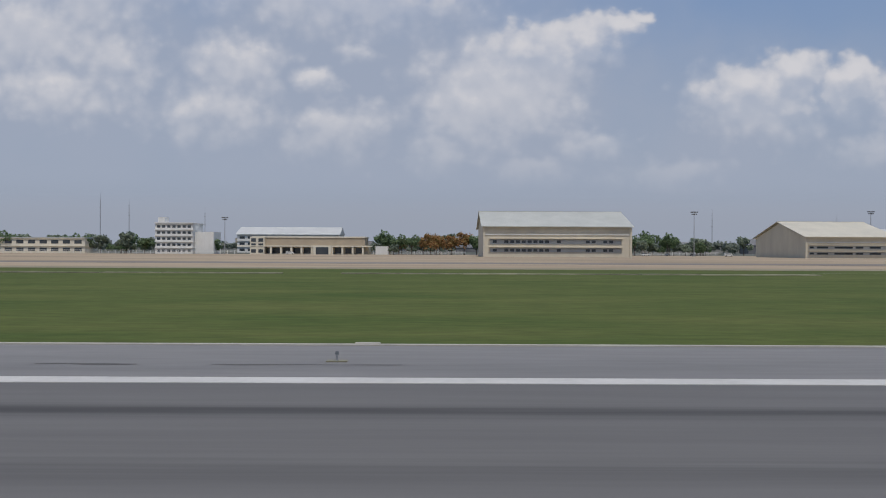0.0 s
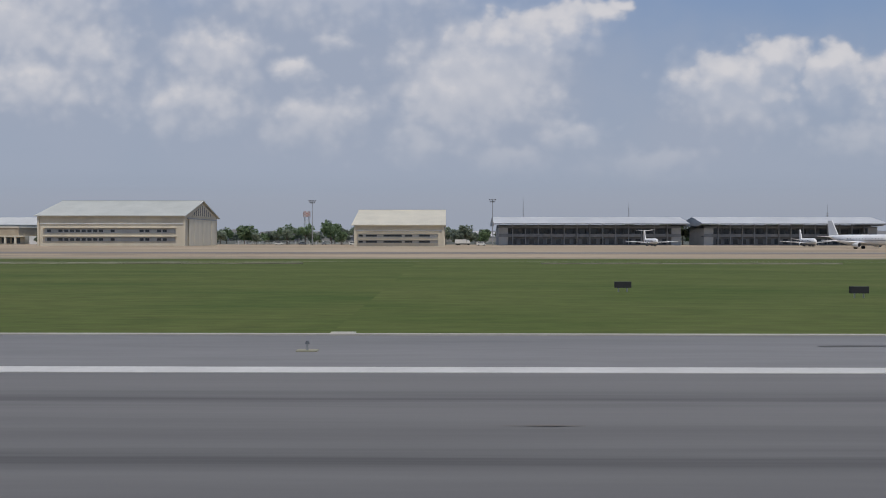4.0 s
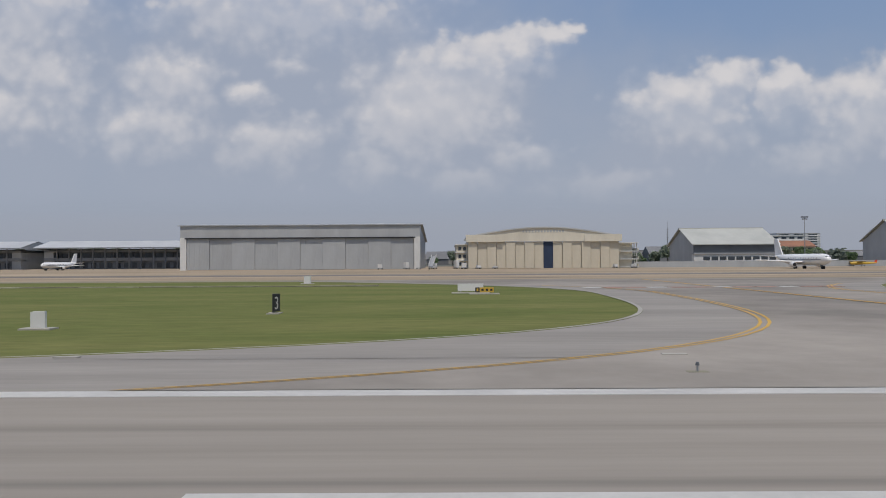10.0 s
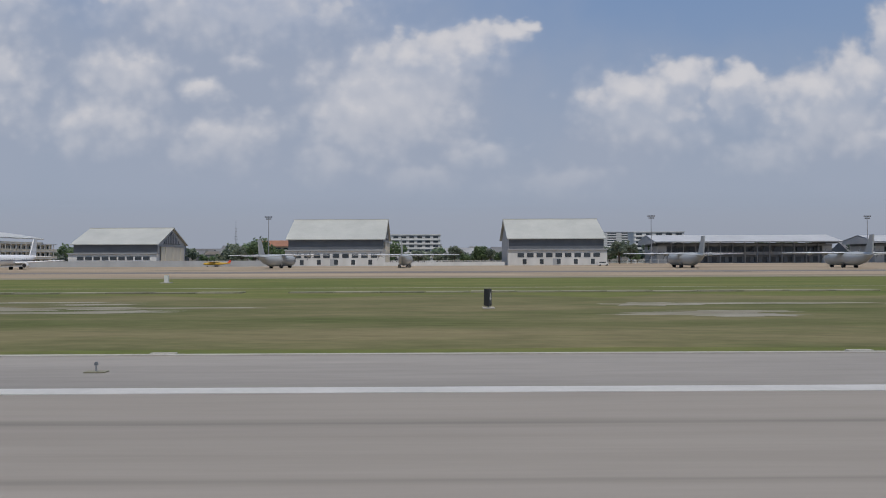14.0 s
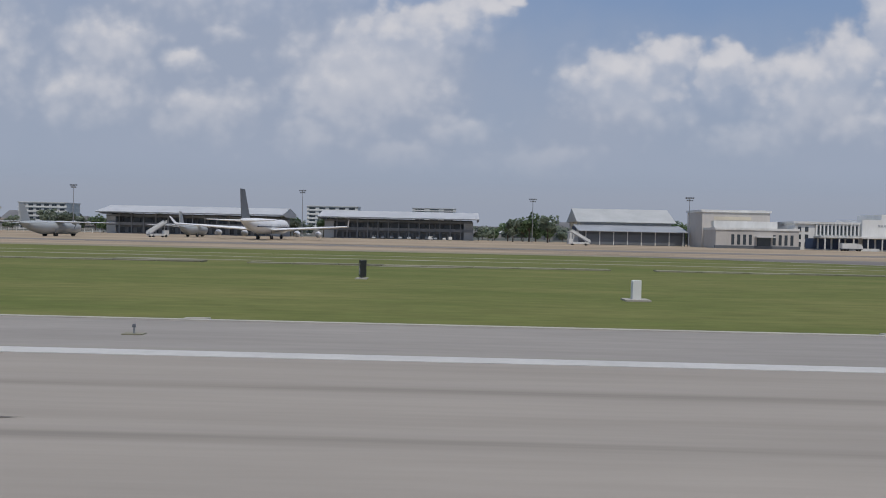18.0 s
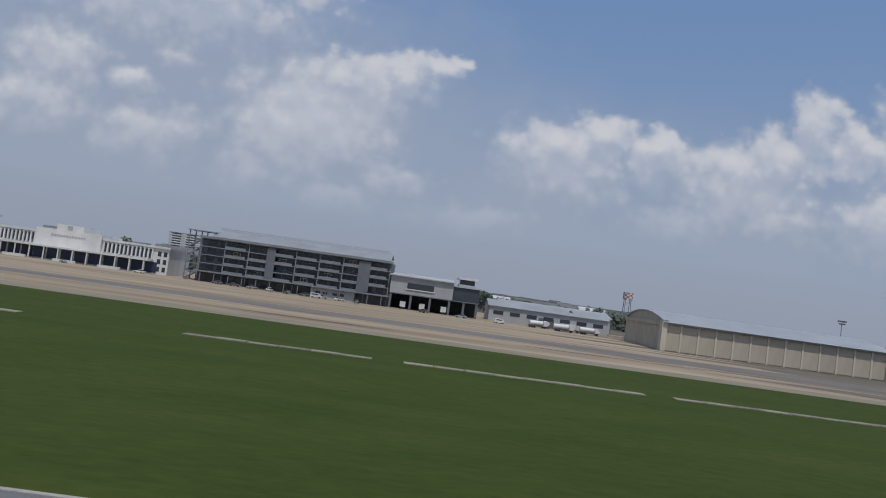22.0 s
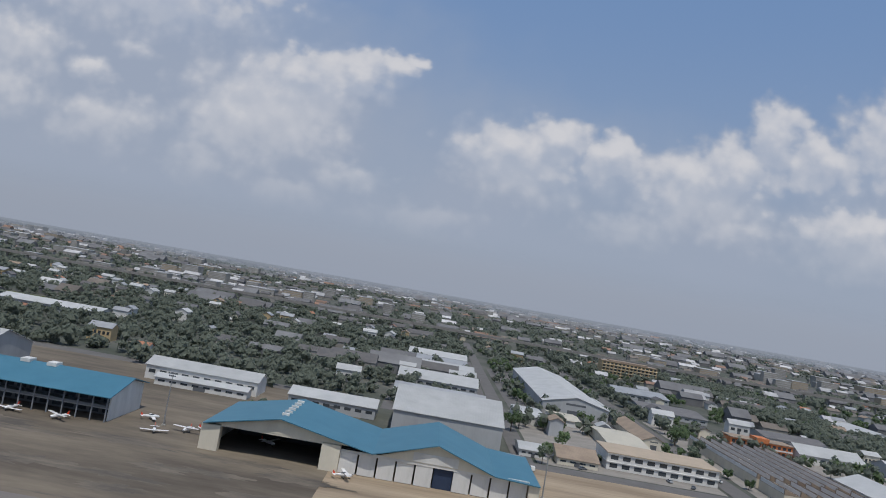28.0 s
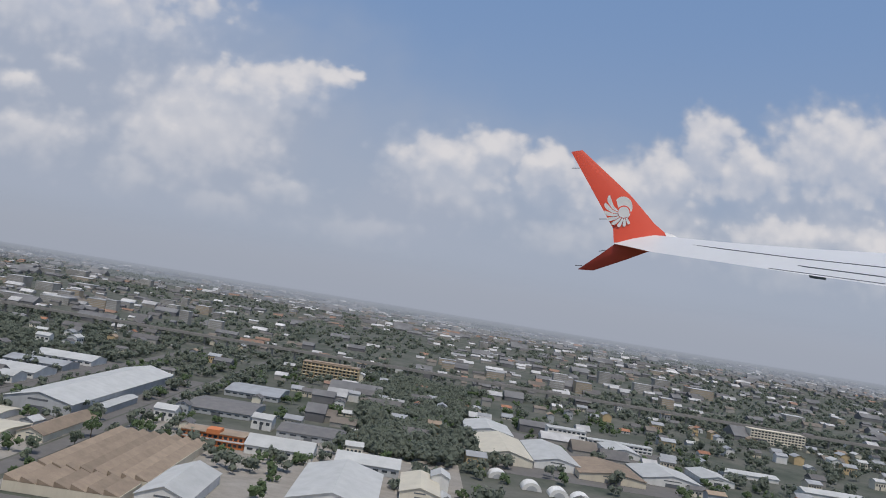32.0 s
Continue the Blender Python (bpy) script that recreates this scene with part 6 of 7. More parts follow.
stair_truck(1192, 288, 160)
stair_truck(556, 300, 80)
stair_truck(1034, 262, 60)
for i, (x, y, h) in enumerate(((534, 302, 2.2), (545, 302, 3.0), (550, 303, 3.2), (566, 304, 3.6), (569, 303, 2.6), (575, 302, 1.5), (582, 302, 1.2), (632, 301, 1.6), (640, 302, 1.8))):
    g = thing("service_cart", "white and grey ground equipment cart before a hangar", "cart", x, y, 0, i * 40, group="ground equipment")
    part("frame", box(-1.2, 1.2, -0.8, 0.8, 0.45, 0.7), "steel", g)
    part("cabinet", box(-1.0, 0.7, -0.7, 0.7, 0.7, h), "white", g)
    part("drawbar", Shape().rod((1.2, 0, 0.5), (2.4, 0, 0.3), 0.06, n=5), "steel", g)
    for wx in (-0.8, 0.8):
        for wy in (-0.75, 0.75):
            part("wheel", Shape().rod((wx, wy - 0.08, 0.25), (wx, wy + 0.08, 0.25), 0.25, n=8), "tyre", g)

# ---- runway lights, boards and boxes ----


def edge_light(x):
    t = thing("runway_light", "small raised runway edge light on a stained plate", "light", x, 24.8, 0, group="runway edge lights")
    part("plate", box(-0.36, 0.36, -0.18, 0.18, 0.0, 0.04), "old_slab", t)
    part("stem", Shape().rod((0, 0, 0.04), (0, 0, 0.25), 0.035, n=6), "steel", t)
    part("lens", Shape().rod((0, 0, 0.25), (0, 0, 0.36), 0.08, 0.05, 8), "dark_grey", t)
    s = thing("edge_slab", "pale concrete slab at the shoulder's edge", "slab", x + 0.6, GRASS_NEAR + 0.3, 0, group="edge slabs")
    part("slab", box(-0.5, 0.5, 0, 0.34, -0.02, 0.07), "concrete", s)


for k in range(-16, 9):
    edge_light(316.3 + (28.75 if k > 0 else 29.08) * k)
for k in list(range(-7, -5)) + list(range(-4, 9)):
    edge_light(768.3 + 28.2 * k)
for k in range(-13, 22):
    if 1010 < 1385.6 + 28.2 * k < 1245 or 1385.6 + 28.2 * k > 1330:
        edge_light(1385.6 + 28.2 * k)


def distance_board(x, y, ahead="", behind=""):
    """A wedge of two boards with its edge to the runway; figures on the faces along and against the take-off."""
    b = thing("distance_board", "black wedge-shaped distance board with a white figure " + ahead + behind, "sign", x, y)
    part("panel", Shape().prism([(0, -0.55), (0.3, 0.55), (-0.3, 0.55)], 0.15, 1.45, "z"), "black", b)
    part("footing", box(-0.45, 0.45, -0.7, 0.7, -0.05, 0.06), "concrete", b)
    for sy in (-0.35, 0.45):
        part("leg", Shape().rod((0, sy, 0), (0, sy, 0.2), 0.04, n=5), "steel", b)
    for text, side in ((ahead, 1), (behind, -1)):
        if text:
            cu = bpy.data.curves.new("figure", "FONT")
            cu.body, cu.size, cu.align_x, cu.extrude = text, 1.35 * K, "CENTER", 0.003
            cu.materials.append(M["white_line"])
            f = new("figure", cu)
            f.parent = b
            along, up = Vector((0.3, side * 1.1, 0)).normalized(), Vector((0, 0, 1))
            out = along.cross(up)
            m = Matrix((along, up, out)).transposed().to_4x4()
            f.matrix_basis = Matrix.Translation((Vector((side * 0.15, 0, 0.32)) + out * 0.02) * K) @ m


distance_board(255.2, 56.0, "2")
distance_board(549.5, 53.5, "3")
distance_board(840.2, 55.0, "4")
distance_board(1135.5, 57.0, "", "6")


def marker_box(x, y, w, d, h, m, label, z=0):
    b = thing("marker_box", label, "marker", x, y)
    part("box", Shape().prism([(-w / 2, 0.08), (-w / 2, h * 0.95), (-w * 0.3, h), (w * 0.5, h), (w / 2, 0.08)], -d / 2, d / 2, "y"), m, b)
    part("footing", box(-w / 2 - 0.5, w / 2 + 0.5, -d / 2 - 0.4, d / 2 + 0.4, -0.05, 0.08), "concrete", b)


marker_box(1434.9, 57.6, 0.3, 0.3, 0.9, "dark_grey", "small dark marker post in the grass")
marker_box(1392.5, 41, 0.42, 0.5, 1.15, "white", "white upright marker box in the grass")
marker_box(538.5, 42, 0.85, 0.22, 1.05, "white", "white marker box on a concrete pad in the grass")
marker_box(661.5, 130, 0.5, 0.5, 1.4, "white", "white marker box on a concrete pad in the grass")
marker_box(538.8, 121, 1.1, 0.6, 1.3, "white", "white marker box on a concrete pad in the grass")
marker_box(794, 113, 0.6, 0.5, 1.2, "white", "white marker box on a concrete pad in the grass")
marker_box(1153.6, 42.8, 0.5, 0.5, 1.2, "white", "white marker box on a concrete pad in the grass")


def direction_sign(x, y):
    b = thing("taxiway_sign", "yellow and black taxiway direction sign on a pad", "sign", x, y)
    part("pad", box(-1.7, 1.7, -0.6, 0.8, -0.05, 0.08), "concrete", b)
    part("black_panel", box(-1.05, -0.55, -0.15, 0.15, 0.2, 0.75), "black", b)
    part("yellow_panel", box(-0.53, 1.05, -0.15, 0.15, 0.2, 0.75), "yellow", b)
    for k in range(3):
        part("symbol_bar", box(-0.36 + k * 0.5, -0.1 + k * 0.5, -0.17, -0.15, 0.36, 0.6), "black", b)
    part("symbol_bar", box(-0.9, -0.7, -0.17, -0.15, 0.33, 0.62), "yellow", b)
    c = thing("sign_board", "plain white rear of a signboard in the grass", "sign", x - 1.5, y + 2.5)
    part("panel", box(-1.5, 1.5, -0.12, 0.12, 0.25, 1.1), "white", c)
    part("pad", box(-2.2, 2.2, -0.7, 0.7, -0.05, 0.08), "concrete", c)
    for sx in (-1.2, 1.2):
        part("leg", Shape().rod((sx, 0, 0), (sx, 0, 0.4), 0.06, n=5), "steel", c)


direction_sign(566.5, 82)
direction_sign(1237, 79)
for x, y in ((629.4, 91.5), (1306, 84)):
    c = thing("sign_board", "plain white signboard on a pad in the grass", "sign", x, y)
    part("panel", box(-1.5, 1.5, -0.12, 0.12, 0.25, 1.05), "white", c)
    part("pad", box(-2.2, 2.2, -0.9, 0.9, -0.05, 0.08), "concrete", c)
    part("leg", Shape().rod((0, 0, 0), (0, 0, 0.4), 0.06, n=5), "steel", c)
for x, y in ((217.5, 52.3), (231.7, 47.3)):
    c = thing("sign_board", "dark rear of a small signboard in the grass", "sign", x, y)
    part("panel", box(-0.6, 0.6, -0.1, 0.1, 0.3, 0.75), "black", c)
    part("leg", Shape().rod((-0.3, 0, 0), (-0.3, 0, 0.35), 0.05, n=5), "steel", c)
    part("leg", Shape().rod((0.3, 0, 0), (0.3, 0, 0.35), 0.05, n=5), "steel", c)
# ---- the town beyond the airfield ----
TAKEN = []


def keep(x0, x1, y0, y1):
    TAKEN.append((x0 - 3, x1 + 3, y0 - 3, y1 + 3))


def free(x0, x1, y0, y1):
    return all(x1 < a or x0 > b or y1 < c or y0 > d for a, b, c, d in TAKEN)


def lot(label, x0, x1, y0, d, eave, ridge, wall, roof, along="x", bays=0, **kw):
    keep(x0, x1, y0, y0 + d)
    return shed(label, x0, x1, y0, d, eave, ridge, wall, roof, along, bays=bays, **kw)


strip("road", 1985, 5200, 334, 346, -0.06, "street", "grey asphalt perimeter road", "road")
strip("road", 2062, 2072, 346, 1100, -0.05, "street", "narrow grey street between warehouses", "road")
strip("road", 2168, 2180, 346, 1120, -0.04, "street", "straight tree-lined street", "road")
strip("yard", 1985, 2700, 205, 334, -0.10, "apron", "open sandy yard beside the apron", "ground")
strip("yard", 1500, 1985, 425, 440, -0.09, "street", "grey service road behind the hangars", "road")
for x0, x1, y0, y1, m_, text in ((2074, 2166, 348, 500, "pale_paving", "worn concrete yard between warehouses and houses"), (1992, 2061, 420, 800, "street", "grey paved yard between warehouses"), (2076, 2166, 500, 760, "street", "grey paved yard round a large warehouse"), (2184, 2420, 350, 560, "pale_paving", "worn concrete factory yard"), (2430, 2640, 560, 760, "street", "grey yard between gabled sheds")):
    strip("yard", x0, x1, y0, y1, -0.12, m_, text, "ground")
keep(2060, 2074, 340, 1100), keep(2166, 2182, 340, 1120), keep(-3000, 5000, -100, 346), keep(-400, 1990, 300, 425), keep(1900, 6000, 330, 350)
lot("long white sheet-roofed warehouse behind the club", 1868, 1928, 386, 20, 7.5, 11, "white", "roof_white", bays=10)
lot("low white warehouse annex with a sloping roof", 1878, 1926, 374, 9, 4, 5.5, "white", "roof_white", bays=8)
lot("white warehouse with double sheet roof", 1946, 1992, 380, 22, 6, 9, "grey", "roof_white", bays=8)
lot("tall white sheet-roofed warehouse", 2002, 2056, 355, 62, 12, 20, "grey", "roof_white")
lot("grey-walled warehouse with a white sheet roof", 1995, 2054, 534, 34, 6, 11, "grey", "roof_white", bays=9)
lot("low dark-roofed shed between warehouses", 1996, 2056, 472, 30, 5, 8, "grey", "roof_grey", bays=9)
lot("white-roofed warehouse standing in a row", 2002, 2056, 632, 40, 5, 9, "white", "roof_white", bays=8)
lot("white-roofed warehouse standing in a row", 1994, 2054, 745, 36, 5, 9, "white", "roof_white", bays=8)
lot("grey-roofed warehouse in a row", 1996, 2052, 690, 34, 5, 8, "grey", "roof_grey", bays=8)
lot("small white-roofed house beside warehouses", 2034, 2056, 600, 22, 6, 9, "white", "roof_white", bays=4)
lot("very large white gabled warehouse with a vent band", 2099, 2146, 512, 205, 9, 14.5, "grey", "roof_white", "y")
lot("low white side wing of a warehouse", 2148, 2158, 540, 60, 5, 6.5, "grey", "roof_white", "y")
lot("low flat white-roofed workshop", 2050, 2060, 450, 40, 5, 6, "white", "roof_white")
lot("low flat white-roofed workshop with open bays", 2075, 2092, 452, 40, 5, 6, "white", "roof_white")
lot("low white house with a pale roof", 2066, 2080, 358, 20, 3.2, 5, "white", "roof_white", bays=4, name="house", group="houses")
lot("brown-roofed house in a yard", 2084, 2104, 353, 26, 3.4, 7, "cream", "roof_brown", bays=4, name="house", group="houses")
lot("low cream shed with a cream roof", 2122, 2146, 412, 50, 4.5, 6, "cream", "roof_cream")
lot("long cream house with a brown roof", 2149, 2165, 440, 70, 4.5, 8, "cream", "roof_brown", "y", bays=4, name="house", group="houses")
lot("small white shed with a yellow awning", 2100, 2118, 470, 30, 4, 5, "white", "roof_cream")
keep(2108, 2167, 360, 398)
of = office("office_building", "two-storey white office with ribbon windows and a tan roof", 2110, 2166, 362, 26, 2, 4, "white", "roof_tan", 9, 0.5)
keep(2226, 2272, 495, 520)
ob_ = office("school_building", "two-storey orange building with white balconies", 2227, 2270, 498, 16, 2, 4.2, "orange", "roof_brown", 12, 0.45)
part("centre_gable", box(17, 26, -1, 10, 8, 11), "orange", ob_)
part("balcony_rail", box(0, 43, -1.3, -1.1, 4.2, 5.2), "white", ob_)
keep(2228, 2320, 930, 970)
yb = office("apartment_building", "five-storey ochre apartment block with balconies", 2236, 2308, 934, 22, 5, 3.9, "ochre", "roof_brown", 14, 0.5)
part("roof_house", box(10, 60, 4, 18, 19.5, 21.5), "roof_brown", yb)
for k in range(5):
    part("balcony", box(0, 72, -1.6, -0.2, k * 3.9, k * 3.9 + 0.3), "cream", yb)


def sawtooth(x0, x1, y0, y1, n, label):
    keep(x0, x1, y0, y1)
    d = y1 - y0
    f = thing("factory", label, "factory", x0, y0)
    part("wall", box(0, x1 - x0, 0, d, 0, 5), "beige", f)
    w = (x1 - x0) / n
    for k in range(n):
        part("tooth", Shape().prism([(k * w, 4.8), (k * w + 0.2, 7.6), ((k + 1) * w, 4.9)], 0, d, "y"), "roof_brown", f)
        part("tooth_glass", box(k * w + 0.02, k * w + 0.12, 1, d - 1, 5.2, 7.2), "white", f)


sawtooth(2193, 2250, 380, 482, 8, "long brown factory with a sawtooth roof")
sawtooth(2193, 2248, 350, 377, 7, "lower brown factory wing with a sawtooth roof")
lot("white-roofed shed with a grey wall", 2272, 2317, 492, 26, 6, 11, "white", "roof_white", bays=7)
lot("white-roofed shed with a grey wall", 2333, 2376, 488, 26, 6, 10, "grey", "roof_white", bays=7)
lot("large white gabled warehouse by the factory", 2319, 2366, 388, 80, 6, 12, "white", "roof_white", "y")
lot("small cream gabled warehouse by the factory", 2378, 2402, 440, 46, 5, 8.5, "cream", "roof_cream", "y")
lot("white gabled warehouse beside the factory", 2252, 2278, 357, 56, 6, 11, "white", "roof_white", "y")
lot("broad grey shed with a sheet roof", 2200, 2252, 706, 60, 5, 8, "grey", "roof_grey", bays=8)
lot("low grey shed with a dark roof", 2196, 2250, 600, 60, 4.5, 7, "grey", "roof_dark", bays=8)
lot("grey shed beside the drive", 2280, 2330, 560, 40, 4.5, 7, "grey", "roof_dark", bays=6)
lot("cream gabled warehouse with striped roof", 2440, 2482, 590, 90, 6, 11, "cream", "roof_cream", "y")
lot("white gabled warehouse among town houses", 2484, 2522, 596, 84, 6, 10, "white", "roof_white", "y")
lot("white gabled warehouse among town houses", 2434, 2480, 700, 60, 5, 9.5, "white", "roof_white", "y")
lot("broad gabled shed with a red-brown roof", 2518, 2572, 580, 60, 5, 8.5, "beige", "roof_brown", "y")
lot("white gabled warehouse among town houses", 2576, 2626, 602, 50, 5, 9.5, "white", "roof_white", "y")
lot("small white gabled shed among trees", 2574, 2606, 706, 44, 5, 8.5, "white", "roof_white", "y")
lot("long low shed with a white roof", 2686, 2740, 700, 18, 4, 6, "white", "roof_white")
lot("long low shed with a white roof", 2742, 2800, 656, 22, 4.5, 7, "white", "roof_white")
lot("white-roofed shed on a cross street", 2640, 2670, 640, 40, 5, 8, "white", "roof_white", "y")
keep(2520, 2640, 740, 790)
office("school_building", "white three-storey school building", 2522, 2562, 752, 16, 3, 4, "white", "roof_white", 8, 0.45)
office("school_building", "long white two-storey school wing", 2564, 2632, 750, 12, 2, 3.2, "white", "roof_white", 14, 0.45)
keep(2850, 2960, 1000, 1040)
office("apartment_building", "five-storey beige apartment block with balconies", 2852, 2930, 1005, 18, 5, 3.6, "cream", "beige", 16, 0.5)
for i, (x, y) in enumerate(((2448, 540), (2470, 520), (2488, 512), (2503, 506))):
    keep(x - 8, x + 8, y - 8, y + 8)
    dm = thing("storage_tent", "small white round-topped storage tent among trees", "tent", x, y, group="storage tents")
    part("cover", Shape().prism([(7 * math.cos(math.pi * k / 10), 5.5 * math.sin(math.pi * k / 10)) for k in range(11)], -6, 6, "y"), "white", dm)
    part("end_panel", Shape().prism([(4 * math.cos(math.pi * k / 8), 3.4 * math.sin(math.pi * k / 8)) for k in range(9)], -6.1, -6.0, "y"), "grey", dm)
# buildings behind the barrel hangars
lot("grey-roofed two-storey house between hangars", 1640, 1664, 300, 16, 6, 9, "white", "roof_grey", bays=6, name="house", group="houses")
lot("long grey-roofed workshop behind a hangar", 1512, 1566, 350, 26, 7, 9.5, "grey", "roof_grey", bays=9)
lot("long low grey workshop behind a hangar", 1690, 1752, 306, 20, 5, 7.5, "grey", "roof_grey", bays=9)
lot("small white annex behind a hangar", 1690, 1712, 330, 14, 5, 7, "white", "roof_white", bays=4)
keep(1759, 1778, 324, 352)
ar = thing("arched_shelter", "open shelter under an arched white sheet roof", "shelter", 1768.5, 324)
arc_ = [(8.5 * math.cos(math.pi * k / 14), 3.2 + 6.0 * math.sin(math.pi * k / 14)) for k in range(15)]
part("roof", Shape().prism(arc_ + [(x * 0.965, z - 0.3) for x, z in arc_[::-1]], 0, 28, "y"), "roof_white", ar)
for sx in (-8.4, 8.4):
    part("side_wall", box(sx - 0.15, sx + 0.15, 0.2, 27.8, 0, 3.3), "grey", ar)
part("back_wall", Shape().prism([(x * 0.96, z - 0.3) for x, z in arc_] + [(-8.1, 0), (8.1, 0)], 27.2, 27.6, "y"), "dark_grey", ar)
lot("wide grey hall with a sheet roof", 1382, 1444, 655, 50, 8, 13, "grey", "roof_grey", bays=8)
lot("large white-roofed hall in the trees", 1660, 1744, 590, 30, 6, 9, "grey", "roof_white", bays=9)
lot("grey low workshop before the fuel yard", 1503, 1555, 312, 20, 6.5, 9, "grey", "roof_grey", bays=7)
keep(1540, 1600, 520, 545)
office("barracks_building", "long two-storey white barracks with a dark roof", 1542, 1590, 520, 16, 2, 4, "white", "roof_dark", 12, 0.45, flat=False)
keep(1064, 1152, 1100, 1165)
office("office_tower", "white slab office tower with long window bands", 1074, 1142, 1128, 26, 11, 3.8, "white", "white", 3, 0.45)
solo("domed_roof", Shape().prism([(50 * math.cos(math.pi * k / 14), 6 + 9 * math.sin(math.pi * k / 14)) for k in range(15)] + [(-50, 0), (50, 0)], 0, 40, "y"), "roof_grey", "wide low arched grey roof of a sports hall", "building", 1400, 470)
keep(1345, 1455, 465, 515)
keep(1580, 1660, 640, 700)
sheet("sports_field", [(1582, 645), (1655, 645), (1660, 700), (1585, 700)], -0.1, "grass", "green sports field among trees", category="grass")

# viaduct
vx0, vy0, vx1, vy1 = 900.0, 1185.0, 3700.0, 1030.0
via = thing("elevated_railway", "long grey concrete elevated railway on piers", "viaduct", 0, 0)
L_ = math.hypot(vx1 - vx0, vy1 - vy0)
ang = math.degrees(math.atan2(vy1 - vy0, vx1 - vx0))
span = box(-17.4, 17.4, -5.5, 5.5, 12.5, 14.5)
span.box(-17.4, 17.4, -5.6, -5.2, 14.5, 15.9).box(-17.4, 17.4, 5.2, 5.6, 14.5, 15.9)
sm = span.mesh("span", "viaduct")
pr = box(-1.2, 1.2, -1.2, 1.2, -0.5, 12.5).box(-1.4, 1.4, -4, 4, 11.2, 12.6).mesh("pier", "viaduct")
n_ = int(L_ / 35)
pieces("span", sm, via, [(vx0 + (vx1 - vx0) * (i + 0.5) / n_, vy0 + (vy1 - vy0) * (i + 0.5) / n_, 0, ang) for i in range(n_)])
pieces("pier", pr, via, [(vx0 + (vx1 - vx0) * i / n_, vy0 + (vy1 - vy0) * i / n_, 0, ang) for i in range(n_)])
for i in range(n_ * 2):
    xx, yy = vx0 + (vx1 - vx0) * i / n_ / 2, vy0 + (vy1 - vy0) * i / n_ / 2
    keep(xx - 10, xx + 10, yy - 16, yy + 8)

# houses near enough to tell apart
WALLS = ("white", "cream", "beige", "grey", "white", "ochre")
ROOFS = ("roof_dark", "roof_white", "roof_grey", "roof_brown", "roof_orange", "roof_grey", "roof_white", "roof_dark")
TEMPLATES = []
rng = random.Random(21)
for k in range(16):
    w, d, st = rng.uniform(9, 16), rng.uniform(8, 13), rng.choice((1, 2, 2, 3))
    wl_, rf = WALLS[k % 6], ROOFS[k % 8]
    e = 3.0 * st
    word = {"roof_dark": "dark tiled", "roof_white": "white sheet", "roof_grey": "grey sheet", "roof_brown": "brown", "roof_orange": "orange tiled"}[rf]
    h = shed("%s %s-storey house with a %s roof" % ({"white": "white", "cream": "cream", "beige": "beige", "grey": "grey", "ochre": "ochre"}[wl_], ("one", "two", "three")[st - 1], word), 2900 + 20 * k, 2900 + 20 * k + w, 420, d, e, e + 0.24 * min(w, d), wl_, rf, "x" if w > d else "y", bays=3 + k % 3, name="house", group="houses")
    TEMPLATES.append((h, w, d))
keep(2890, 3240, 410, 440)
count = 0
for i in range(5000):
    x, y = rng.uniform(1150, 3250), 380 + 760 * rng.random() ** 0.9
    h, w, d = TEMPLATES[rng.randrange(16)]
    park = 1560 < x < 1990 and 425 < y < 720
    if abs(x - 2350) > 950 or not free(x - 2, x + w + 2, y - 2, y + d + 2) or (park and rng.random() < 0.3):
        continue
    copy_thing(h, at(x, y, -0.2, rng.uniform(-6, 6) + (0 if rng.random() < 0.7 else 90)))
    TAKEN.append((x - 5, x + w + 5, y - 5, y + d + 5))
    count += 1
    if count > 270:
        break


def clump(x, y):
    """Where trees gather (above nought) and where houses do."""
    q = 1 + y / 2500
    return 0.5 * (math.sin(x / 97 / q + 1.3 * math.sin(y / 140 / q)) + math.sin(y / 83 / q + 1.7 * math.sin(x / 170 / q)) + 0.6 * math.sin((x + y) / 41 / q))


# the far town: houses and blocks out to the horizon, gathered by roof
def town_mass(name, label, roof, wall, n, seed, ymin, ymax, size, tall):
    rr = random.Random(seed)
    bodies, roofs = Shape(), Shape()
    for i in range(n):
        y = ymin + (ymax - ymin) * rr.random() ** 1.25
        x = 1900 + rr.uniform(-1, 1) * (1250 + 0.85 * y)
        if y < 1260 and not free(x - 8, x + 16, y - 4, y + 14):
            continue
        if clump(x, y) > rr.uniform(-0.5, 1.1):
            continue
        s = size * (1 + 0.5 * (y > 2500)) * rr.choice((0.75, 0.9, 1.0, 1.0, 1.2, 1.7))
        w, d = s * rr.uniform(0.7, 1.8), s * rr.uniform(0.6, 1.2)
        e = rr.choice(tall)
        bodies.box(x, x + w, y, y + d, -1, e)
        if e < 10:
            roofs.prism([(y - 0.6, e - 0.2), (y + d / 2, e + 0.28 * d), (y + d + 0.6, e - 0.2)], x - 0.6, x + w + 0.6)
        else:
            roofs.box(x - 0.3, x + w + 0.3, y - 0.3, y + d + 0.3, e, e + 0.8)
            for f_ in range(int(e / 3.4)):
                roofs.box(x + 0.3, x + w - 0.3, y - 0.25, y - 0.02, f_ * 3.4 + 2.6, f_ * 3.4 + 3.3)
    o = thing(name, label, "houses", 0, 0, -0.2, kind="stuff")
    part("walls", bodies, wall, o)
    part("roofs", roofs, roof, o)


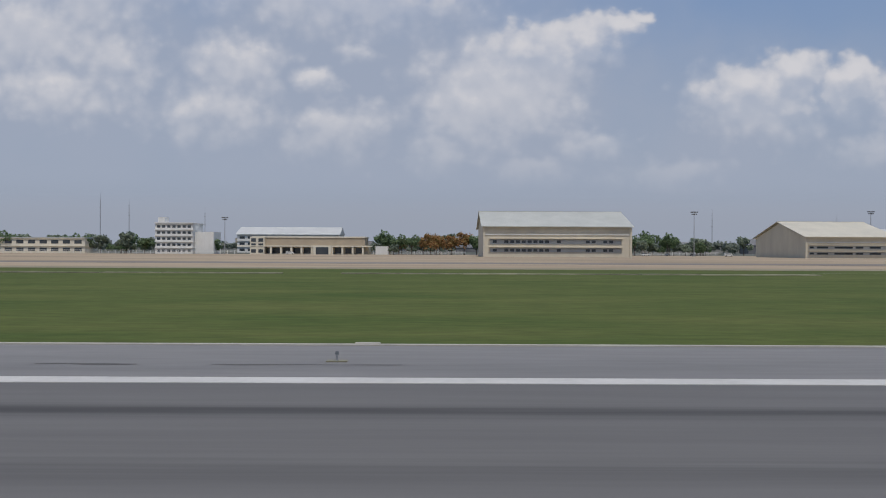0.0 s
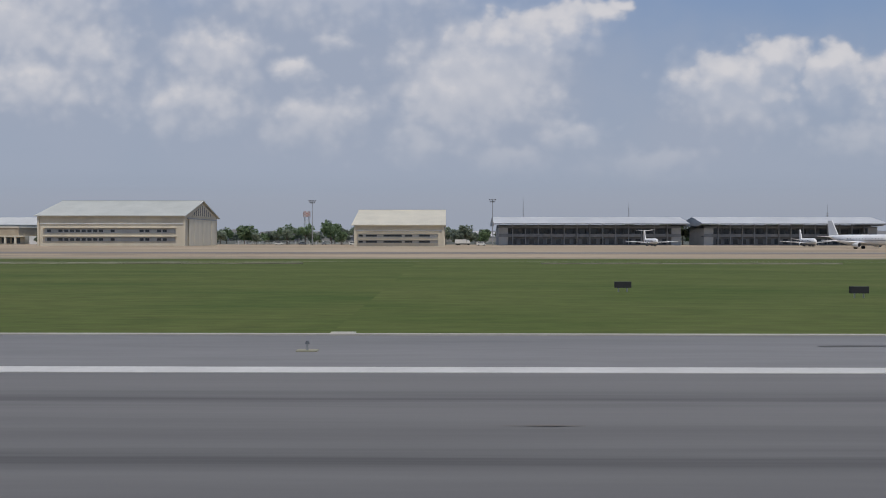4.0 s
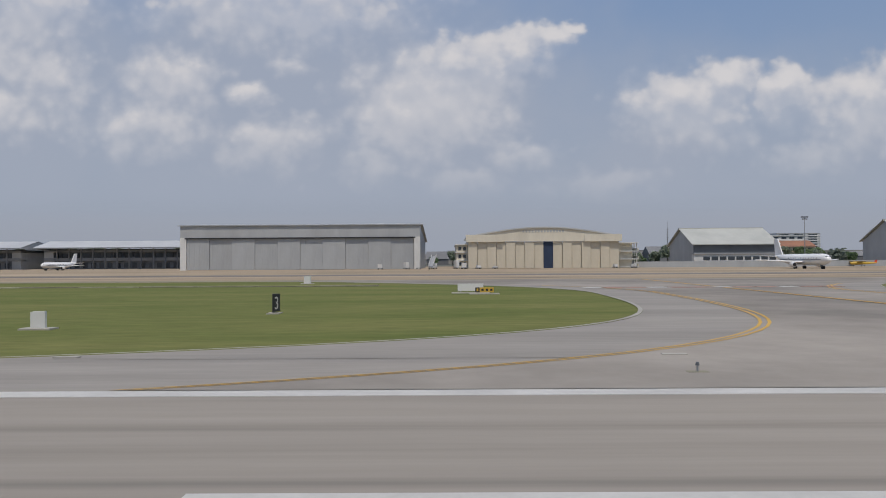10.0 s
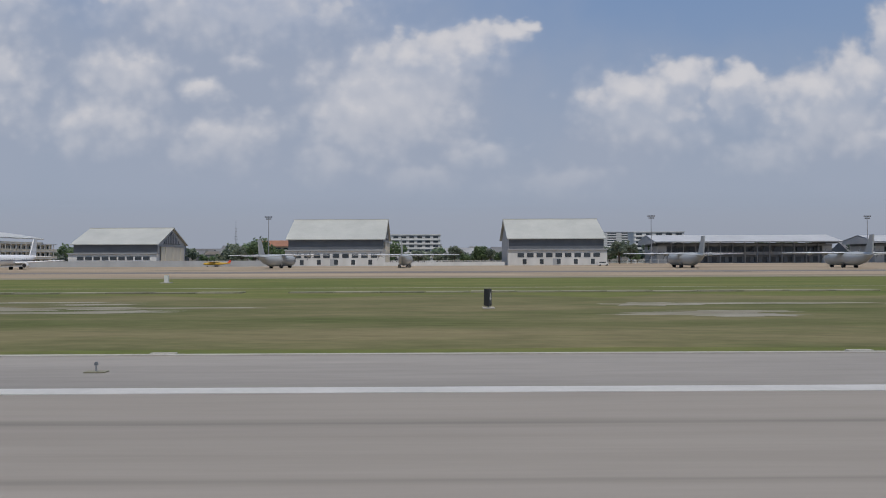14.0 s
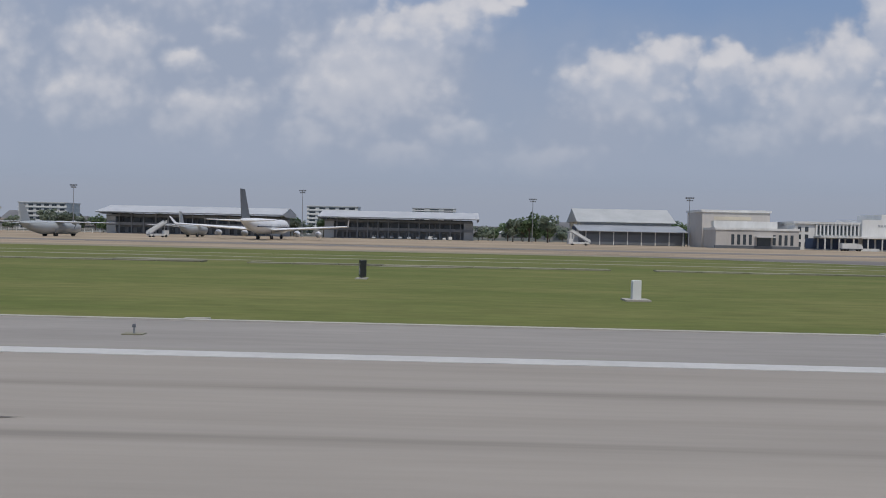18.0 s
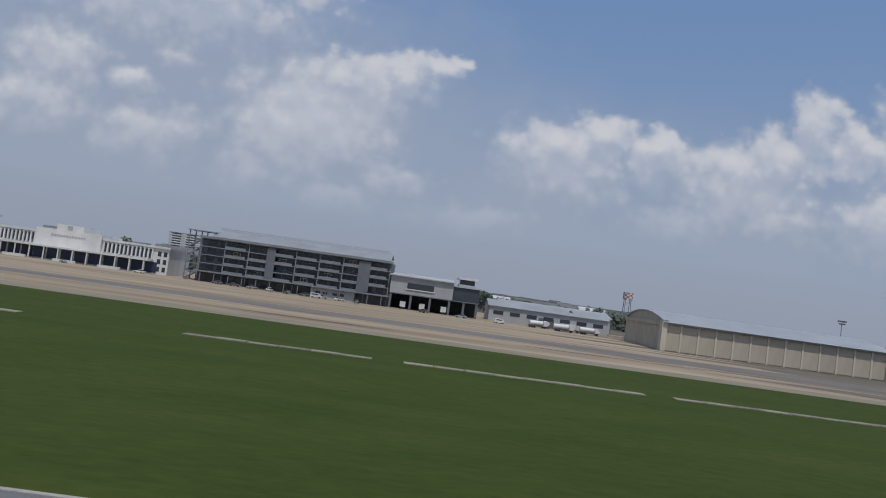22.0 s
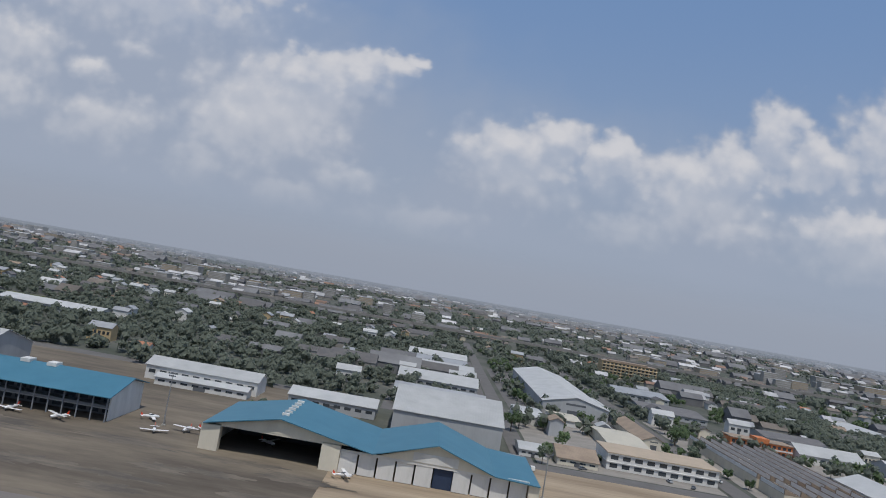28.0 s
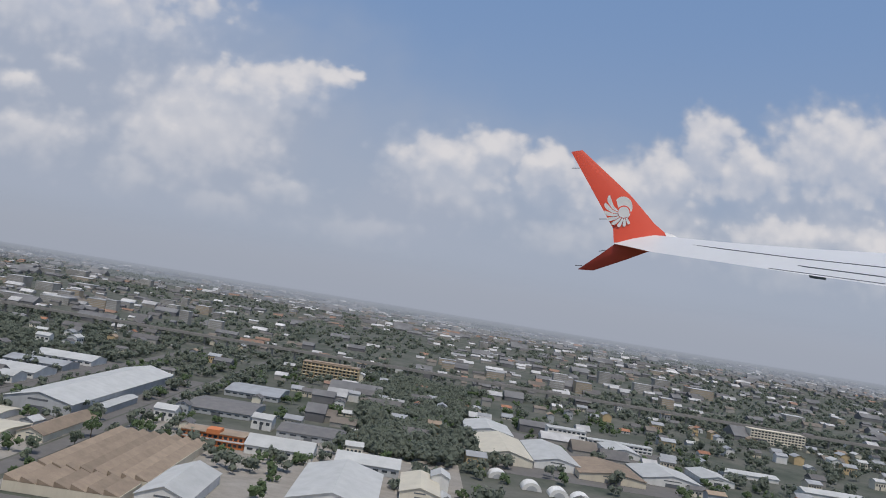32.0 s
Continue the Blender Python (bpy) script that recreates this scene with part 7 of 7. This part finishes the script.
town_mass("far_houses", "distant white-roofed houses of the town", "far_white", "far_wall", 1900, 1, 620, 7000, 13, (4, 6, 7))
town_mass("far_houses", "distant dark-roofed houses of the town", "roof_dark", "far_wall", 2100, 2, 560, 6500, 13, (4, 6, 7))
town_mass("far_houses", "distant brown-roofed houses of the town", "far_brown", "far_wall", 1000, 3, 600, 6500, 13, (4, 6, 7))
town_mass("far_houses", "distant orange-roofed houses of the town", "far_orange", "far_wall", 330, 4, 800, 5000, 13, (4, 6, 7))
town_mass("far_houses", "distant grey-roofed sheds of the town", "far_grey", "far_grey", 1900, 5, 560, 7000, 20, (5, 6, 8))
town_mass("far_blocks", "distant pale apartment blocks of the town", "far_white", "far_wall", 560, 6, 1250, 7500, 22, (12, 14, 17, 17, 20, 26))
town_mass("far_blocks", "distant ochre apartment blocks of the town", "far_white", "tan", 150, 8, 1250, 6000, 22, (12, 14, 17, 20))


def wood(name, label, n, seed, x0, x1, y0, y1, leaf, leaves, size, hmin, hmax, power=1.0, wide=0.0):
    """Tree crowns too many to count, in one mesh of leaf clumps."""
    rr = random.Random(seed)
    s = Shape()
    for i in range(n):
        y = y0 + (y1 - y0) * rr.random() ** power
        x = rr.uniform(x0 - wide * y, x1 + wide * y)
        if y < 1260 and not free(x - 1, x + 1, y - 1, y + 1):
            continue
        if (wide or x > 2200 and seed == 32) and clump(x, y) < rr.uniform(-1.0, 0.8 if wide else 1.6):
            continue
        h = rr.uniform(hmin, hmax)
        lobes = [(x + rr.gauss(0, h * 0.28), y + rr.gauss(0, h * 0.28), h * rr.uniform(0.3, 0.78), h * rr.uniform(0.2, 0.34)) for _ in range(5)]
        if leaves < 20:
            lobes = [(a, b, c * 0.8, r * 1.6) for a, b, c, r in lobes]
        for cx, cy, cz, cr in lobes[: 5 if leaves > 20 else 2]:
            q = [(cx + cr * 0.8 * rr.uniform(0.7, 1.1) * math.cos(t * 1.257), cy + cr * 0.8 * rr.uniform(0.7, 1.1) * math.sin(t * 1.257), cz + cr * rr.uniform(-0.35, 0.2)) for t in range(5)]
            s.add(q + [(cx, cy, cz + cr * 0.75), (cx, cy, cz - cr * 0.8)], [(t, (t + 1) % 5, 5) for t in range(5)] + [((t + 1) % 5, t, 6) for t in range(5)])
        for j in range(leaves):
            cx, cy, cz, cr = lobes[j % 5]
            d = Vector((rr.gauss(0, 1), rr.gauss(0, 1), rr.gauss(0, 0.8))).normalized()
            p = Vector((cx, cy, cz)) + d * cr * (0.6 + 0.5 * rr.random())
            m_ = (d + Vector((rr.gauss(0, 0.3), rr.gauss(0, 0.3), 0.3))).normalized()
            u = m_.orthogonal().normalized() * size * (0.6 + 0.8 * rr.random())
            v = m_.cross(u.normalized()) * size * (0.6 + 0.6 * rr.random())
            s.add([p - u - v * 0.4, p + u * 0.2 - v, p + u + v * 0.3, p - u * 0.3 + v], [(0, 1, 2, 3)])
        s.rod((x, y, -0.5), (x, y, h * 0.6), 0.25, 0.12, 4)
    m = s.mesh(name, leaf) if len(s.f) < 2000 else None
    if m is None:
        m = bpy.data.meshes.new(name)
        m.from_pydata([(a * K, b * K, c * K) for a, b, c in s.v], [], s.f)
        m.materials.append(M[leaf])
    o = new(name, m)
    o.matrix_basis = at(0, 0, -0.2)
    tagged(o, label, "trees", kind="stuff")


wood("woodland", "dense dark green trees behind the airfield", 950, 31, 1520, 2060, 428, 960, "leaf_wood", 90, 1.1, 5, 12)
wood("woodland", "green trees among the warehouses and houses", 3600, 32, 1250, 3100, 430, 1250, "leaf_wood", 56, 1.25, 7, 14)
wood("woodland", "leafy trees along the town streets", 420, 33, 2060, 2700, 380, 1000, "leaf", 90, 0.95, 6, 11)
wood("woodland", "trees along the straight street", 110, 34, 2182, 2190, 480, 1100, "leaf_wood", 100, 1.0, 7, 13)
wood("woodland", "dense trees beside the warehouses", 800, 37, 2330, 2450, 540, 1050, "leaf_wood", 70, 1.15, 8, 14)
wood("far_woods", "distant dark trees between the houses", 15000, 35, 700, 3100, 1000, 6500, "leaf_wood", 10, 3.2, 8, 14, 1.25, 0.75)
wood("far_woods", "distant dark trees beyond the apron", 800, 36, -900, 1500, 500, 1200, "leaf_wood", 50, 1.4, 8, 13)
# ---- cumulus and horizon haze painted on one glowing sheet across the far town ----
# azimuth and height from the middle of the walk, half width and half height, in degrees
CLOUD_Y, CLOUD_X = 5600.0, 1560.0
cm_ = bpy.data.materials.new("cumulus")
cm_.use_nodes = True
cn, cl = cm_.node_tree.nodes, cm_.node_tree.links
cn.clear()


def cmath(op, a, b=None, c=None):
    n = cn.new("ShaderNodeMath")
    n.operation = op
    for i, v in enumerate((a, b, c)):
        if v is None:
            continue
        if isinstance(v, (int, float)):
            n.inputs[i].default_value = v
        else:
            cl.new(v, n.inputs[i])
    return n.outputs[0]


def cramp(v, lo, hi, a=0.0, b=1.0):
    n = cn.new("ShaderNodeMapRange")
    n.interpolation_type = "SMOOTHSTEP"
    cl.new(v, n.inputs[0])
    for i, q in enumerate((lo, hi, a, b)):
        n.inputs[i + 1].default_value = q
    return n.outputs[0]


def cnoise(scale, detail, rough, off=0.0, lift=0.0):
    n = cn.new("ShaderNodeTexNoise")
    n.inputs["Scale"].default_value, n.inputs["Detail"].default_value, n.inputs["Roughness"].default_value = scale, detail, rough
    m = cn.new("ShaderNodeMapping")
    m.inputs["Location"].default_value = (off, 0, off + 1.25 * lift)
    m.inputs["Scale"].default_value = (1, 1, 1.25)
    cl.new(ctc.outputs["Object"], m.inputs[0])
    cl.new(m.outputs[0], n.inputs["Vector"])
    return n.outputs["Fac"]


ctc = cn.new("ShaderNodeTexCoord")
csep = cn.new("ShaderNodeSeparateXYZ")
cl.new(ctc.outputs["Object"], csep.inputs[0])
D = CLOUD_Y * K * math.pi / 180


def cpuff(scale, lift=0.0):
    """Rounded cells that swell the edge of a heap."""
    n = cn.new("ShaderNodeTexVoronoi")
    n.feature = "SMOOTH_F1"
    n.inputs["Scale"].default_value, n.inputs["Smoothness"].default_value, n.inputs["Detail"].default_value = scale, 0.7, 1.0
    m = cn.new("ShaderNodeMapping")
    m.inputs["Location"].default_value = (0, 0, lift)
    cl.new(ctc.outputs["Object"], m.inputs[0])
    cl.new(m.outputs[0], n.inputs["Vector"])
    return n.outputs["Distance"]


# the outlines are pulled about by slow turbulence
pull_x = cmath("MULTIPLY_ADD", cmath("SUBTRACT", cnoise(0.0085, 3.0, 0.5, 21.0), 0.5), 4.2 * D, csep.outputs[0])
pull_z = cmath("MULTIPLY_ADD", cmath("SUBTRACT", cnoise(0.0085, 3.0, 0.5, 57.0), 0.5), 2.6 * D, csep.outputs[2])


def heap_of(a, e, wa, we, amount, rise):
    """One heap of cloud as a falling-off from its centre, read rise degrees higher up."""
    x = CLOUD_Y * K * math.tan(radians(a))
    z = CLOUD_Y * K * math.tan(radians(e)) / math.cos(radians(a))
    u = cmath("MULTIPLY", cmath("SUBTRACT", pull_x, x), math.cos(radians(a)) ** 2 / (wa * 1.55 * D))
    v = cmath("MULTIPLY", cmath("SUBTRACT", pull_z, z - rise * D), math.cos(radians(a)) / (we * 1.5 * D))
    v = cmath("MAXIMUM", v, cmath("MULTIPLY", v, -0.6))
    return cmath("SUBTRACT", amount, cmath("SQRT", cmath("MULTIPLY_ADD", u, u, cmath("MULTIPLY", v, v))))


HEAPS = [
    (-11.4, 13.2, 5.0, 3.0), (-13.6, 11.2, 4.5, 2.6, 0.8), (-9.4, 15.6, 2.4, 1.6), (0.2, 18.2, 1.4, 0.7, 0.75), (-2.0, 17.6, 2.4, 0.9, 0.85), (-4.6, 16.7, 3.0, 1.4, 0.95), (-7.4, 15.4, 3.0, 1.9),
    (9.4, 12.4, 4.6, 2.0), (11.6, 13.8, 2.6, 1.5), (6.6, 12.2, 2.6, 1.6, 0.8), (16.0, 12.8, 1.7, 1.5),
    (22.0, 11.7, 4.4, 2.0), (24.6, 13.2, 2.2, 1.8), (27.0, 15.6, 1.5, 2.1), (30.2, 14.0, 2.2, 1.5), (32.5, 9.0, 3.2, 1.7), (35.5, 15.2, 3.6, 2.4), (38, 9, 3, 1.6),
]
LEFT_HEAPS = [
    (-21.5, 19.6, 9.0, 2.3, 0.95), (-26.5, 18.8, 4.0, 1.6, 0.75), (-24.6, 12.1, 2.4, 1.3, 0.5), (-21.6, 14.0, 2.4, 1.3, 0.4), (-29.6, 13.0, 3.6, 2.0, 0.75), (-37.2, 16.8, 3.8, 2.3, 0.85), (-40.4, 13.4, 4.6, 2.6, 0.7), (-36.5, 12.0, 4.0, 2.4, 0.6),
]
FAINT = [
    (-4.2, 8.4, 4.2, 1.4, 0.6), (1.5, 6.0, 7.5, 1.8, 0.55), (-8.6, 6.4, 4.0, 1.5, 0.6), (-15.5, 7.6, 4.0, 1.8, 0.6), (-23, 9.0, 5.0, 2.0, 0.65), (-31, 9.4, 5.0, 2.0, 0.65), (-39.5, 9.8, 4.5, 1.6, 0.7), (-46, 8.6, 5, 1.8, 0.7), (18, 7.5, 5, 1.6, 0.55), (-50, 13, 5, 3, 0.8), (43, 13, 4, 3, 0.9), (26, 8.5, 4.5, 1.5, 0.55),
]
VEIL = [(-24, 12, 15, 7, 1.15), (-10, 10.5, 9, 5.5, 1.1), (7, 8.5, 12, 5.0, 0.95), (23, 8, 10, 4.5, 0.9), (-41, 12, 11, 6, 1.05), (37, 9, 7, 5, 0.8)]


def heaps(rise, hard, smooth):
    q = None
    for h_ in hard:
        n = heap_of(*h_[:4], h_[4] if len(h_) > 4 else 1.0, rise)
        q = n if q is None else cmath("SMOOTH_MAX", q, n, smooth)
    return q


def thickness(rise):
    lift = rise * D
    mid, fin_ = cnoise(0.0075, 1.5, 0.45, 7.0, lift), cnoise(0.021, 3.0, 0.52, 13.0, lift)
    q = cmath("MULTIPLY_ADD", cmath("SUBTRACT", mid, 0.5), 0.6, heaps(rise, HEAPS + LEFT_HEAPS + FAINT, 0.15))
    q = cmath("MULTIPLY_ADD", cmath("SUBTRACT", 0.5, cpuff(0.016, lift)), 0.36, q)
    return cmath("MULTIPLY_ADD", cmath("SUBTRACT", fin_, 0.5), 0.30, q)


dens_, above = thickness(0.0), thickness(1.2)
solid = cramp(dens_, -0.16, 0.42)
wide_ = cmath("MULTIPLY_ADD", cmath("SUBTRACT", cnoise(0.0030, 3.0, 0.5, 3.0), 0.5), 0.9, heaps(0.0, VEIL, 0.5))
soft_ = cramp(wide_, -0.35, 0.95, 0.0, 0.82)
elev_ = cmath("MULTIPLY", csep.outputs[2], 1 / D)
# tops are painted crisp and bright as if sunlit, the bodies below sink into the veil
facing = cramp(cmath("SUBTRACT", dens_, above), -0.5, 0.7)
clear_ = cramp(elev_, 4.5, 11.5)
puff = cmath("MULTIPLY", solid, cmath("MULTIPLY_ADD", facing, 0.42, 0.55))
puff = cmath("MULTIPLY", puff, cmath("MULTIPLY_ADD", clear_, 0.78, 0.22))
cover_ = cmath("MAXIMUM", puff, soft_)
cover_ = cmath("MULTIPLY", cover_, cramp(elev_, 1.5, 6.0, 0.0, 1.0))
# haze bank on the horizon, painted as glow over the ground past the sheet
bank = cramp(elev_, 0.0, 1.0, 0.0, 0.97)
low_ = cramp(elev_, 2.2, 5.5, 1.0, 0.0)
cover_ = cmath("MAXIMUM", cover_, cmath("MULTIPLY", bank, low_))
bright = cmath("MULTIPLY", puff, cramp(dens_, 0.0, 0.8, 0.75, 1.08))
cmx = cn.new("ShaderNodeMix")
cmx.data_type = "RGBA"
cl.new(bright, cmx.inputs[0])
cmx.inputs[6].default_value, cmx.inputs[7].default_value = (0.375, 0.43, 0.535, 1), (0.69, 0.695, 0.725, 1)
cem, ctr, cms, cou = cn.new("ShaderNodeEmission"), cn.new("ShaderNodeBsdfTransparent"), cn.new("ShaderNodeMixShader"), cn.new("ShaderNodeOutputMaterial")
chz = cn.new("ShaderNodeMix")
chz.data_type = "RGBA"
cl.new(low_, chz.inputs[0])
cl.new(cmx.outputs[2], chz.inputs[6])
chz.inputs[7].default_value = SKY_HAZE
cl.new(chz.outputs[2], cem.inputs[0])
cl.new(cover_, cms.inputs[0])
cl.new(ctr.outputs[0], cms.inputs[1])
cl.new(cem.outputs[0], cms.inputs[2])
cl.new(cms.outputs[0], cou.inputs[0])
M["cumulus"] = cm_
solo("cloud_backdrop", Shape().add([(-9200, 0, 0.5), (9200, 0, 0.5), (9200, 0, 3600), (-9200, 0, 3600)], [(0, 1, 2, 3)]), "cumulus", "heaped white cumulus clouds in hazy distance", "clouds", CLOUD_X, CLOUD_Y, 0, kind="structure")

# ---- glowing sheets painted as haze amid the far town, behind the separate houses ----
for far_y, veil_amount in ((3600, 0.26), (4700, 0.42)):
    hm = bpy.data.materials.new("haze_glow")
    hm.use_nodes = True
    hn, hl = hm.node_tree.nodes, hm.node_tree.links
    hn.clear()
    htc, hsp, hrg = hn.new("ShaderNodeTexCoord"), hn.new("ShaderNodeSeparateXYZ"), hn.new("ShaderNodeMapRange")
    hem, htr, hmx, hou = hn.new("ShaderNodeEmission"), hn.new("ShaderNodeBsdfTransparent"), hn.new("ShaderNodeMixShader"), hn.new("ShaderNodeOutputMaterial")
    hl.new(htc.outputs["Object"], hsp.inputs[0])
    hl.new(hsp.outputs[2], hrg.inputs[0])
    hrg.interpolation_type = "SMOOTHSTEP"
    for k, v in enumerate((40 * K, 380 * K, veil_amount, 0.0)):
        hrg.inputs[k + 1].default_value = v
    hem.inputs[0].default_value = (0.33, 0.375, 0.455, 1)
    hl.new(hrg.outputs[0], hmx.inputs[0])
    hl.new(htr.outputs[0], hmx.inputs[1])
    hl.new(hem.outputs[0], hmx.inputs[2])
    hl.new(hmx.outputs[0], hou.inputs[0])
    M["haze_glow"] = hm
    solo("haze_backdrop", Shape().add([(-8000, 0, 0), (8000, 0, 0), (8000, 0, 400), (-8000, 0, 400)], [(0, 1, 2, 3)]), "haze_glow", "glowing see-through sheet painted as haze in the far town", "haze", CLOUD_X, far_y, 0, kind="structure")

# ---- the aircraft's own wing at the end of the climb, fitted to that camera view ----
END = eye_pose(*PATH[-1][1:])


def seen_at(u, v, d):
    """A point d metres ahead of the last camera pose, u to the right and v up, in the camera's axes."""
    return END @ (Vector((u, v, -d)) * K)


def skin(rows, lift):
    """A thin shell through pairs of rear and front edge points of (right, up, ahead)."""
    s, n = Shape(), 7
    inv = 1 / K
    for back, front in rows:
        b, f = Vector(back), Vector(front)
        up = Vector((0.05, 1, 0.1)) if lift == 0 else Vector((0.25, 0.1, 1)).normalized()
        for t, h in ((0, 0.0), (0.3, 0.05), (0.7, 0.07), (1, 0.0), (0.7, -0.04), (0.3, -0.03), (0.08, -0.01)):
            p = b.lerp(f, t) + up * h * (f - b).length
            s.v.append(tuple(seen_at(p.x, p.y, p.z) * inv))
    for r in range(len(rows) - 1):
        for k in range(n):
            s.f.append((r * n + k, r * n + (k + 1) % n, (r + 1) * n + (k + 1) % n, (r + 1) * n + k))
    s.f += [tuple(range(n)), tuple(range((len(rows) - 1) * n, len(rows) * n))[::-1]]
    return s


F_ = 1278.0


# view pixel x, y at depth d, in the last camera's axes
def px(x, y, d):
    return ((x - 784) / F_ * d, (441 - y) / F_ * d, d)


wing = thing("aircraft_wing", "white airliner wing with red upturned and darker red lower winglet", "aircraft wing")
part("wing_panel", skin([(px(1086, 431, 16.5), px(1187, 420, 16.5)), (px(1152, 446, 15.2), px(1262, 427, 15.2)), (px(1300, 468, 12.8), px(1480, 446, 12.8)), (px(1568, 507, 9.5), px(1985, 490, 9.5)), (px(2100, 590, 6.0), px(3000, 600, 6.0)), (px(3400, 790, 3.2), px(5200, 800, 3.2))], 0), "wing_grey", wing, smooth=True)
up_ = part("upper_winglet", skin([(px(1086, 430, 16.5), px(1185, 419, 16.5)), (px(1085, 405, 16.6), px(1160, 398, 16.6)), (px(1062, 362, 16.8), px(1118, 348, 16.8)), (px(1011, 269, 17.2), px(1031, 266, 17.2))], 1), "red", wing, "red upturned winglet", smooth=True)
part("lower_winglet", skin([(px(1088, 432, 16.5), px(1152, 444, 16.4)), (px(1060, 452, 16.6), px(1105, 461, 16.5)), (px(1022, 477, 16.8), px(1050, 479, 16.8))], 1), "shaded_red", wing, "red lower winglet coloured darker for its shade", smooth=True)
part("winglet_fairing", skin([(px(1180, 420, 16.4), px(1200, 421, 16.3)), (px(1176, 412, 16.5), px(1188, 414, 16.4))], 1), "jet_white", wing)


def ribbon(points, half, material, name, parent, label=""):
    s, inv = Shape(), 1 / K
    for k in range(len(points) - 1):
        (x0, y0, d0), (x1, y1, d1) = points[k], points[k + 1]
        q = [px(x0, y0 - half, d0), px(x1, y1 - half, d1), px(x1, y1 + half, d1), px(x0, y0 + half, d0)]
        s.add([tuple(seen_at(*p) * inv) for p in q], [(0, 1, 2, 3)])
    part(name, s, material, parent, label)


ribbon([(1202, 431, 15.3), (1400, 456, 12.2), (1568, 474, 10.0)], 0.8, "dark_grey", "panel_gap", wing)
ribbon([(1270, 451, 13.9), (1400, 469, 11.9), (1568, 491, 9.6)], 1.0, "dark_grey", "flap_gap", wing)
ribbon([(1360, 475, 11.8), (1568, 503, 9.4)], 0.6, "dark_grey", "flap_gap", wing)
ribbon([(1432, 489, 10.6), (1440, 491, 10.55), (1462, 494, 10.4)], 2.2, "dark_grey", "flap_track", wing)
# plain white emblem: a round with a fan of curved blades, facing the camera just off the skin
em, inv_ = Shape(), 1 / K


def flat_to_camera(points):
    em.add([tuple(seen_at(*px(x, y, 16.57)) * inv_) for x, y in points], [tuple(range(len(points)))])


flat_to_camera([(1104 + 10 * math.cos(2 * math.pi * k / 18), 376 + 10 * math.sin(2 * math.pi * k / 18)) for k in range(18)])
crescent = [(1103 + 16.5 * math.cos(radians(222 + k * 13.5)), 366 + 18 * math.sin(radians(222 + k * 13.5))) for k in range(16)]
crescent += [(1104 + 12 * math.cos(radians(65 - k * 15)), 376 + 12 * math.sin(radians(65 - k * 15))) for k in range(15)]
flat_to_camera(crescent)
for k in range(8):
    a = radians(66 + k * 18)
    edge = []
    for u, half in ((0.0, 0.11), (0.35, 0.14), (0.8, 0.13), (0.95, 0.09), (1.0, 0.02)):
        r = 11 + u * (12 + 2.4 * k)
        edge.append((r, a + 0.62 * u * k / 7, half))
    outline = [(1104 + r * math.cos(t - h_), 376 + r * math.sin(t - h_)) for r, t, h_ in edge] + [(1104 + r * math.cos(t + h_), 376 + r * math.sin(t + h_)) for r, t, h_ in edge[::-1]]
    flat_to_camera(outline)
part("emblem", em, "jet_white", up_, "plain white fan-shaped emblem")
for x0, y0, x1, y1 in ((1012, 298, 1026, 298), (1060, 388, 1076, 388), (1060, 445, 1072, 443), (1018, 470, 1030, 470)):
    part("static_wick", Shape().rod(seen_at(*px(x0, y0, 16.9)) * inv_, seen_at(*px(x1, y1, 16.8)) * inv_, 0.008, n=5), "black", wing)
